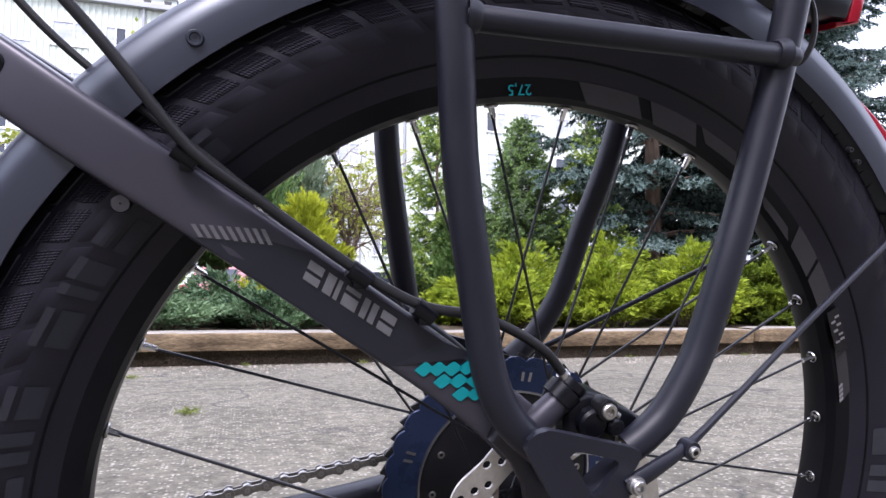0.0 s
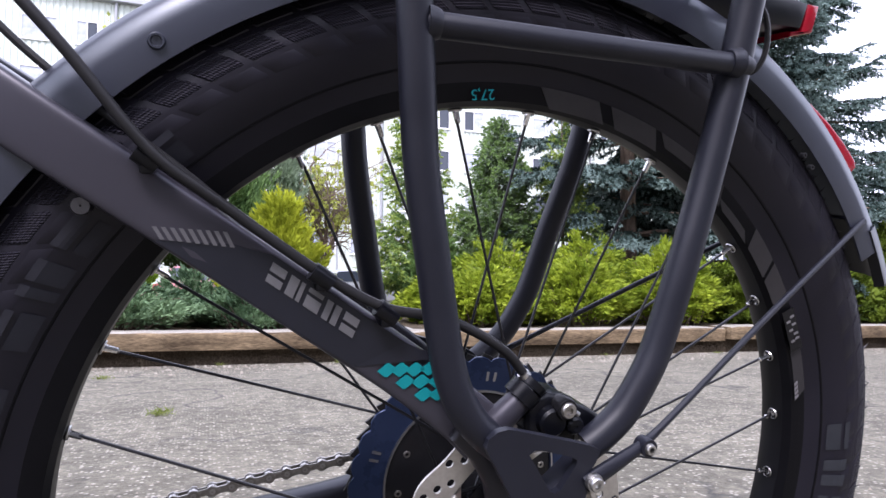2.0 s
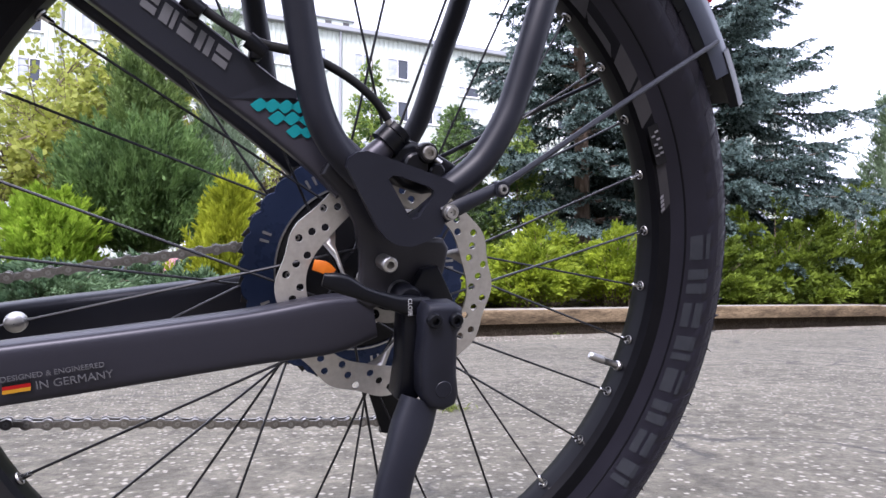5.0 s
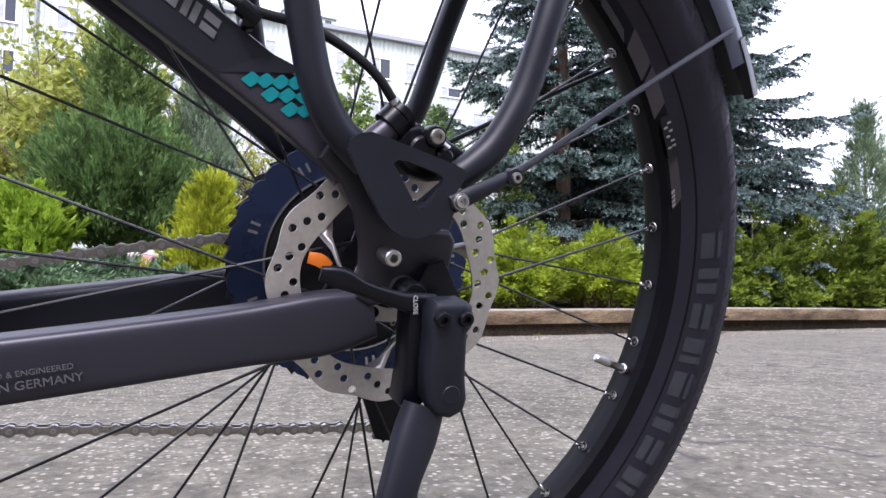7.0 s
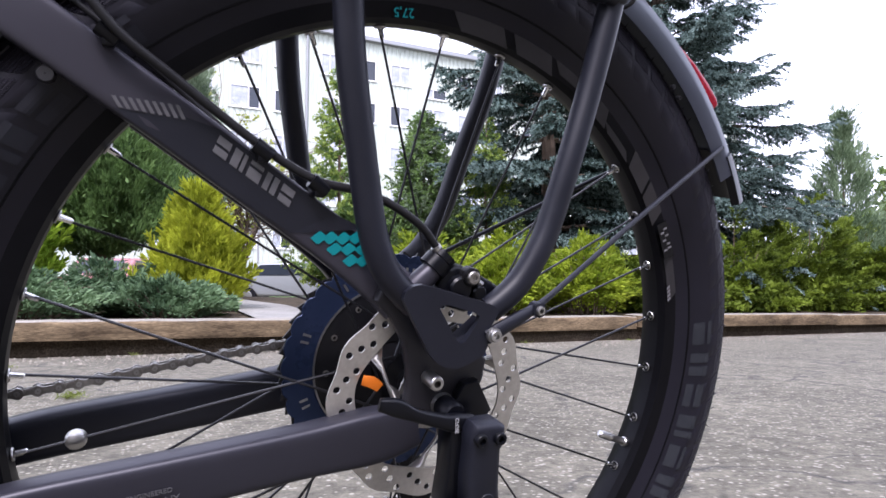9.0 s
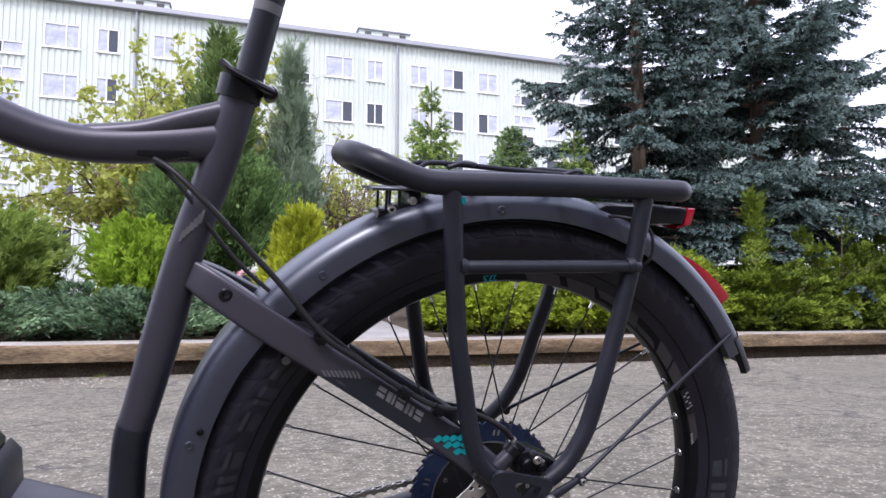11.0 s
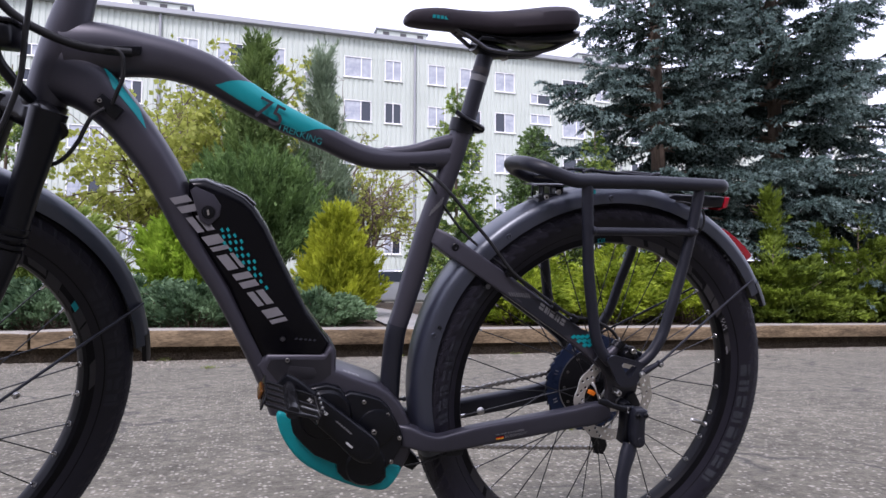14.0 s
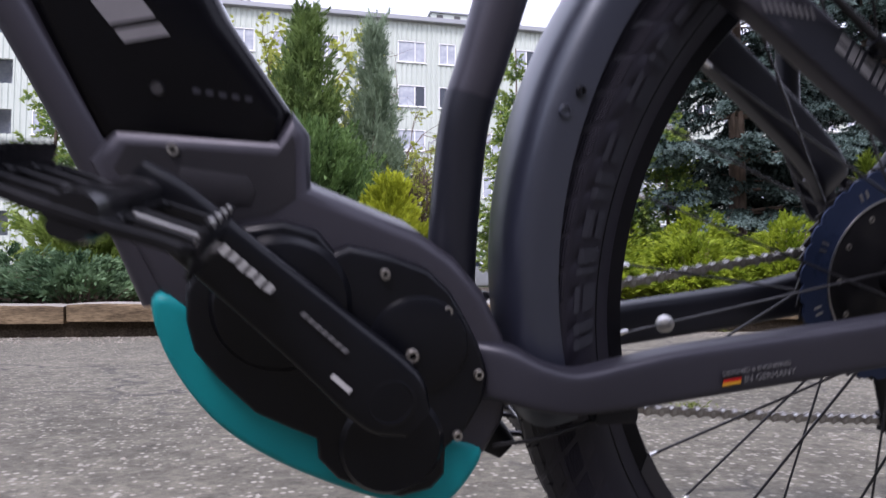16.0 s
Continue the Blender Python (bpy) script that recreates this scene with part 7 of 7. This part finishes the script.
# ---- mudguards ----
def mudguard(cx, cz, a0, a1, label, pull=0.0):
    prof = [(0.3475, -0.0385), (0.362, -0.0388), (0.371, -0.036), (0.3765, -0.029), (0.3795, -0.016), (0.3808, 0.0), (0.3795, 0.016), (0.3765, 0.029), (0.371, 0.036), (0.362, 0.0388), (0.3475, 0.0385), (0.3475, 0.037), (0.3615, 0.0372), (0.3695, 0.0348), (0.3748, 0.028), (0.3778, 0.0155), (0.379, 0.0), (0.3778, -0.0155), (0.3748, -0.028), (0.3695, -0.0348), (0.3615, -0.0372), (0.3475, -0.037), (0.3475, -0.0385)]
    bm = lathe(prof, cx, cz, 72, a0=a0, a1=a1)
    for v in bm.verts:
        d = Vector((v.co.x - cx, 0, v.co.z - cz))
        turn = math.degrees(math.atan2(d.z, d.x)) % 360
        if pull and 148 < turn < 250:
            v.co -= d.normalized() * pull * ((turn - 148) / 48) ** 1.2
    g = part("mudguard", bm, MUDGUARD, B, label)
    part("mudflap", lathe([(r + 0.0012, y * 1.02) for r, y in prof[1:10]] + [(r - 0.0025, y * 0.9) for r, y in prof[12:21]] + [(prof[1][0] + 0.0012, prof[1][1] * 1.02)], cx, cz, 12, a0=a0 - 5.0, a1=a0 + 3), PLASTIC, g, "black plastic flap")
    return g


MUDGUARD = noisy("matt_black_mudguard", (0.0125, 0.0138, 0.0235), (0.0155, 0.017, 0.028), 8, 0.33, 0.4, 0.0, (700, 0.06, 0.0004), spec=0.9)
MUDGUARD.node_tree.nodes["Principled BSDF"].inputs["Specular Tint"].default_value = (0.86, 0.93, 1.0, 1)
guard_r = mudguard(AX, AZ, 31.3, 196, "matt black rear mudguard", 0.022)
for a in (161, 127.5, 95):
    part("rivet", lathe([(0.0005, -0.0392), (0.0024, -0.0392), (0.0028, -0.0402), (0.0038, -0.0402), (0.0046, -0.0386)], AX + 0.3575 * math.cos(radians(a)), AZ + 0.3575 * math.sin(radians(a)), 20), MUDGUARD, guard_r)
bolt(-0.3285, -0.041, 0.4835, 0.0035, 0.004, guard_r, PLASTIC)
for bx, bz in ((0.2208, 0.6127), (0.2295, 0.6044)):
    bolt(bx, -0.0402, bz, 0.0021, 0.004, guard_r, RAILSTEEL)
RED = [(r * math.cos(radians(a)), AZ + r * math.sin(radians(a))) for r, a in ((0.3812, 39.8), (0.3812, 43), (0.3812, 47), (0.3812, 51), (0.3812, 54), (0.3845, 53.2), (0.389, 50.5), (0.3935, 47), (0.397, 43.5), (0.399, 40.8), (0.397, 39.9))]
part("reflector", plate(RED, -0.0165, 0.0165, bevel=0.003), REDLENS, guard_r, "long red reflector")
for s in (-1, 1):
    arm = part("mudguard_stay", tube([(0.017, s * 0.102, 0.4095, 0.0038, 0.0056), (0.03, s * 0.102, 0.4165, 0.0038, 0.0054), (0.05, s * 0.1005, 0.4262, 0.0034, 0.0042), (0.062, s * 0.098, 0.432, 0.0026, 0.0028), (0.09, s * 0.091, 0.4485, 0.0022, 0.0022), (0.18, s * 0.067, 0.502, 0.0022, 0.0022), (0.293, s * 0.038, 0.567, 0.0022, 0.0022)], 0, 10, 5), RACKPAINT, B, "thin black mudguard stay")
    part("stay_clamp", lathe([(0.0005, s * 0.096), (0.0054, s * 0.096), (0.0054, s * 0.1045), (0.0005, s * 0.1045)], 0.0575, 0.4285, 18), RACKPAINT, arm)
    bolt(0.0575, -0.107 if s < 0 else 0.104, 0.4285, 0.0034, 0.005, arm)
part("mudguard_bridge", box(-0.36, -0.33, -0.035, 0.035, 0.29, 0.3, 0.002), PLASTIC, B)

# ---- rear rack ----
RAIL = [(0.176, -0.06, 0.7415), (0.166, -0.0735, 0.7415), (0.14, -0.079, 0.7415), (0.0, -0.08, 0.7395), (-0.09, -0.08, 0.7365), (-0.125, -0.079, 0.7365), (-0.15, -0.0755, 0.7425), (-0.174, -0.067, 0.7515), (-0.189, -0.045, 0.758), (-0.194, -0.018, 0.7605), (-0.194, 0.018, 0.7605)]
loop = RAIL + [(p[0], -p[1], p[2]) for p in RAIL[:9][::-1]] + [(0.181, 0.045, 0.7415), (0.1835, 0.0, 0.7415), (0.181, -0.045, 0.7415), (0.176, -0.06, 0.7415)]
rack = part("rear_rack", tube(loop, 0.0118, 16, 6, hint=(0, 0, 1)), RACKPAINT, B, "black tubular luggage rack with a raised front hoop")
for s in (-1, 1):
    part("rack_leg", tube([(-0.1035, s * 0.08, 0.736), (-0.099, s * 0.081, 0.69), (-0.0945, s * 0.083, 0.64), (-0.0885, s * 0.084, 0.585), (-0.078, s * 0.0855, 0.53), (-0.0685, s * 0.087, 0.485), (-0.0615, s * 0.0885, 0.4635), (-0.053, s * 0.089, 0.449), (-0.043, s * 0.089, 0.4385), (-0.033, s * 0.0875, 0.43)], 0.0096, 16, 6), RACKPAINT, rack)
    part("rack_leg", tube([(0.1185, s * 0.078, 0.74), (0.1135, s * 0.0785, 0.69), (0.108, s * 0.079, 0.648), (0.097, s * 0.081, 0.592), (0.083, s * 0.0855, 0.54), (0.0705, s * 0.087, 0.492), (0.062, s * 0.088, 0.47), (0.049, s * 0.0885, 0.4475), (0.036, s * 0.0885, 0.434), (0.0255, s * 0.0875, 0.4255)], 0.0096, 16, 6), RACKPAINT, rack)
    part("rack_crossbar", tube([(-0.1015, s * 0.0845, 0.6549, 0.0025, 0.0025), (-0.1, s * 0.0845, 0.6549, 0.0055, 0.0055), (-0.0965, s * 0.0845, 0.655, 0.0068, 0.0068), (0.1115, s * 0.0845, 0.6585, 0.0068, 0.0068), (0.1155, s * 0.0845, 0.6586, 0.0055, 0.0055), (0.117, s * 0.0845, 0.6587, 0.0025, 0.0025)], 0, 16, 1, hint=(0, 0, 1)), RACKPAINT, rack)
    for bx, bz in ((-0.0945, 0.6555), (0.1095, 0.659)):
        part("weld", tube([(bx + (0.0105 if bx < 0 else -0.011), s * 0.0845, bz + 0.0, 0.0074, 0.0074), (bx + (0.0075 if bx < 0 else -0.008), s * 0.0845, bz, 0.0086, 0.0086), (bx + (0.0045 if bx < 0 else -0.005), s * 0.084, bz, 0.0098, 0.0098)], 0, 16, 4, hint=(0, 0, 1)), RACKPAINT, rack)
for x in (-0.13, -0.06, 0.03, 0.12):
    part("rack_rung", tube([(x, -0.078, 0.7405), (x, 0.078, 0.7405)], 0.0045, 10, 1, hint=(0, 0, 1)), RACKPAINT, rack)
for y in (-0.022, 0.022):
    part("spring_wire", tube([(-0.12, y, 0.749), (-0.1, y, 0.7555), (0.0, y, 0.753), (0.09, y * 1.3, 0.7505), (0.14, y * 1.3, 0.746)], 0.0027, 10, 5), RACKPAINT, rack, "spring clamp wire")
for x0, x1 in ((-0.1, -0.05), (0.03, 0.08)):
    part("spring_wire", tube([(x0, -0.055, 0.751), (x0 + 0.02, -0.05, 0.757), (x1, 0.0, 0.755), (x0 + 0.02, 0.05, 0.757), (x0, 0.055, 0.751)], 0.0025, 10, 5, hint=(0, 0, 1)), RACKPAINT, rack, "spring clamp wire")
mount = part("rack_mount", plate([(-0.163, 0.694), (-0.118, 0.7045), (-0.113, 0.7115), (-0.13, 0.711), (-0.161, 0.7015)], -0.024, 0.024, bevel=0.001), PLASTIC, rack, "open black bracket between rack and mudguard")
part("mount_plate", plate([(-0.17, 0.7235), (-0.106, 0.7255), (-0.106, 0.7285), (-0.17, 0.7265)], -0.03, 0.03, bevel=0.0008), RAILSTEEL, mount)
for x, y in ((-0.153, 0.022), (-0.1395, 0.022), (-0.153, -0.0205), (-0.1395, -0.0205)):
    part("mount_post", box(x - 0.0014, x + 0.0014, y - 0.0015, y + 0.0015, 0.7015, 0.7245, 0.0004), RACKPAINT, mount)
part("mount_block", box(-0.1305, -0.1165, -0.0245, 0.0245, 0.7075, 0.7245, 0.002), PLASTIC, mount)
bolt(-0.1265, -0.0285, 0.7145, 0.0045, 0.006, mount)
bolt(-0.1475, -0.0255, 0.7045, 0.0045, 0.006, mount)
part("rack_badge", box(-0.1005, -0.0895, -0.086, -0.08, 0.7165, 0.7235, 0.001), TEAL, rack, "small teal tab")
lamp = part("tail_light", plate([(0.085, 0.714), (0.098, 0.721), (0.2, 0.7225), (0.212, 0.721), (0.207, 0.702), (0.13, 0.699), (0.1, 0.704)], -0.035, 0.035, bevel=0.004), PLASTIC, rack, "black tail light under the rack")
part("lens", plate([(0.2135, 0.7215), (0.2245, 0.7215), (0.221, 0.7015), (0.2, 0.696), (0.2, 0.7005), (0.21, 0.702)], -0.032, 0.032, bevel=0.003), REDLENS, lamp, "red tail light lens")
part("light_cable", tube([(0.1, -0.03, 0.708), (0.112, -0.05, 0.7085), (0.1235, -0.066, 0.7045), (0.1335, -0.072, 0.6965), (0.1385, -0.073, 0.681), (0.1375, -0.072, 0.667), (0.132, -0.068, 0.6585), (0.122, -0.055, 0.66)], 0.0018, 8, 6), CABLE, B)


# ---- front end: fork and wheel, turned to the left ----
bpy.context.view_layer.update()
before = set(bpy.data.objects)
FX, FZ = -1.12, 0.366
front = wheel("front_wheel", FX, FZ, 3.0, False, "front wheel with black rim, partly in view")
guard_f = mudguard(FX, FZ, 6, 150, "matt black front mudguard")
rotor(FX, FZ, -0.0585, front)
bars([[(FX + r0 * math.cos(radians(a)), FZ + r0 * math.sin(radians(a))) for a, r0 in ((25.0, 0.279), (28.0, 0.279), (28.6, 0.287), (25.6, 0.287))]], -0.0184, TEAL, front, "teal_mark")
for s in (-1, 1):
    leg_line = [(-0.928, 0.8), (-0.939, 0.76), (-0.958, 0.695), (-0.973, 0.642), (-0.974, 0.637), (-0.981, 0.615), (-0.983, 0.61), (-1.035, 0.49), (-1.1, 0.367)]
    rad = [0.023, 0.021, 0.0185, 0.0185, 0.0145, 0.0145, 0.019, 0.018, 0.016]
    fl = part("fork_leg", tube([(x, s * 0.062, z, r, r) for (x, z), r in zip(leg_line, rad)], 0, 20, 5), PLASTIC, B, "thick black suspension fork leg")
    for q in range(3):
        part("seal_ring", tube([(-0.9715 - 0.003 * q, s * 0.062, 0.648 - 0.0105 * q), (-0.973 - 0.003 * q, s * 0.062, 0.643 - 0.0105 * q)], 0.0205, 20, 1), PLASTIC, fl)
part("fork_crown", tube([(-0.932, -0.075, 0.775, 0.018, 0.02), (-0.925, -0.05, 0.786, 0.02, 0.018), (-0.914, 0, 0.782, 0.024, 0.02), (-0.925, 0.05, 0.786, 0.02, 0.018), (-0.932, 0.075, 0.775, 0.018, 0.02)], 0, 20, 5, hint=(0, 0, 1)), GLOSSBLACK, B, "glossy black fork crown")
part("stay_rod", tube([(FX + 0.05, -0.085, FZ + 0.01), (FX + 0.14, -0.08, FZ + 0.05), (FX + 0.352, -0.04, FZ + 0.118)], 0.0024, 10, 4), RACKPAINT, guard_f, "thin black mudguard stay")
bolt(FX + 0.14, -0.087, FZ + 0.045, 0.005, 0.006, guard_f)
PIVOT, AXIS = Vector((-0.906, 0, 0.79)), Vector((0.06, 0, 0.21)).normalized()
TURN_F = Matrix.Translation(PIVOT) @ Matrix.Rotation(radians(42), 4, AXIS) @ Matrix.Translation(-PIVOT)
for ob in set(bpy.data.objects) - before:
    if ob.parent == B:
        ob.matrix_basis = TURN_F
lf = part("head_light", box(-1.0, -0.9075, -0.115, -0.055, 0.856, 0.8865, 0.008, segs=3), PLASTIC, B, "black head light beside the head tube")
part("light_shade", box(-1.0, -0.905, -0.117, -0.053, 0.8835, 0.89, 0.003), GLOSSBLACK, lf)
part("light_arm", tube([(-0.94, -0.075, 0.86), (-0.9345, -0.068, 0.84), (-0.92, -0.06, 0.818), (-0.908, -0.04, 0.8)], 0.0075, 12, 5), PLASTIC, lf)
part("brake_hose", tube([(-0.96, -0.06, 0.955), (-0.9374, -0.055, 0.9186), (-0.9159, -0.05, 0.8986), (-0.8842, -0.046, 0.8836), (-0.8516, -0.042, 0.8747), (-0.8182, -0.036, 0.8729), (-0.79, -0.03, 0.874)], 0.0058, 12, 7), CABLE, B, "thick black cable bundle into the top tube")
part("shift_cable", tube([(-0.83, -0.037, 0.8735), (-0.809, -0.045, 0.8745), (-0.7999, -0.047, 0.8677), (-0.7978, -0.047, 0.8568), (-0.799, -0.046, 0.8359), (-0.8052, -0.044, 0.8203), (-0.813, -0.038, 0.8025)], 0.0028, 10, 7), CABLE, B)
part("fork_cable", tube([(-0.8225, -0.038, 0.796), (-0.836, -0.045, 0.7838), (-0.8463, -0.046, 0.7643), (-0.8531, -0.047, 0.7487), (-0.872, -0.05, 0.7234), (-0.9, -0.05, 0.71)], 0.0028, 10, 7), CABLE, B)
part("front_hose", tube([(-0.884, -0.1, 0.99), (-0.8913, -0.1, 0.9138), (-0.8959, -0.1, 0.8801), (-0.9026, -0.1, 0.8238), (-0.9152, -0.1, 0.7839), (-0.9295, -0.1, 0.7486), (-0.955, -0.1, 0.69)], 0.0034, 10, 7), CABLE, B)
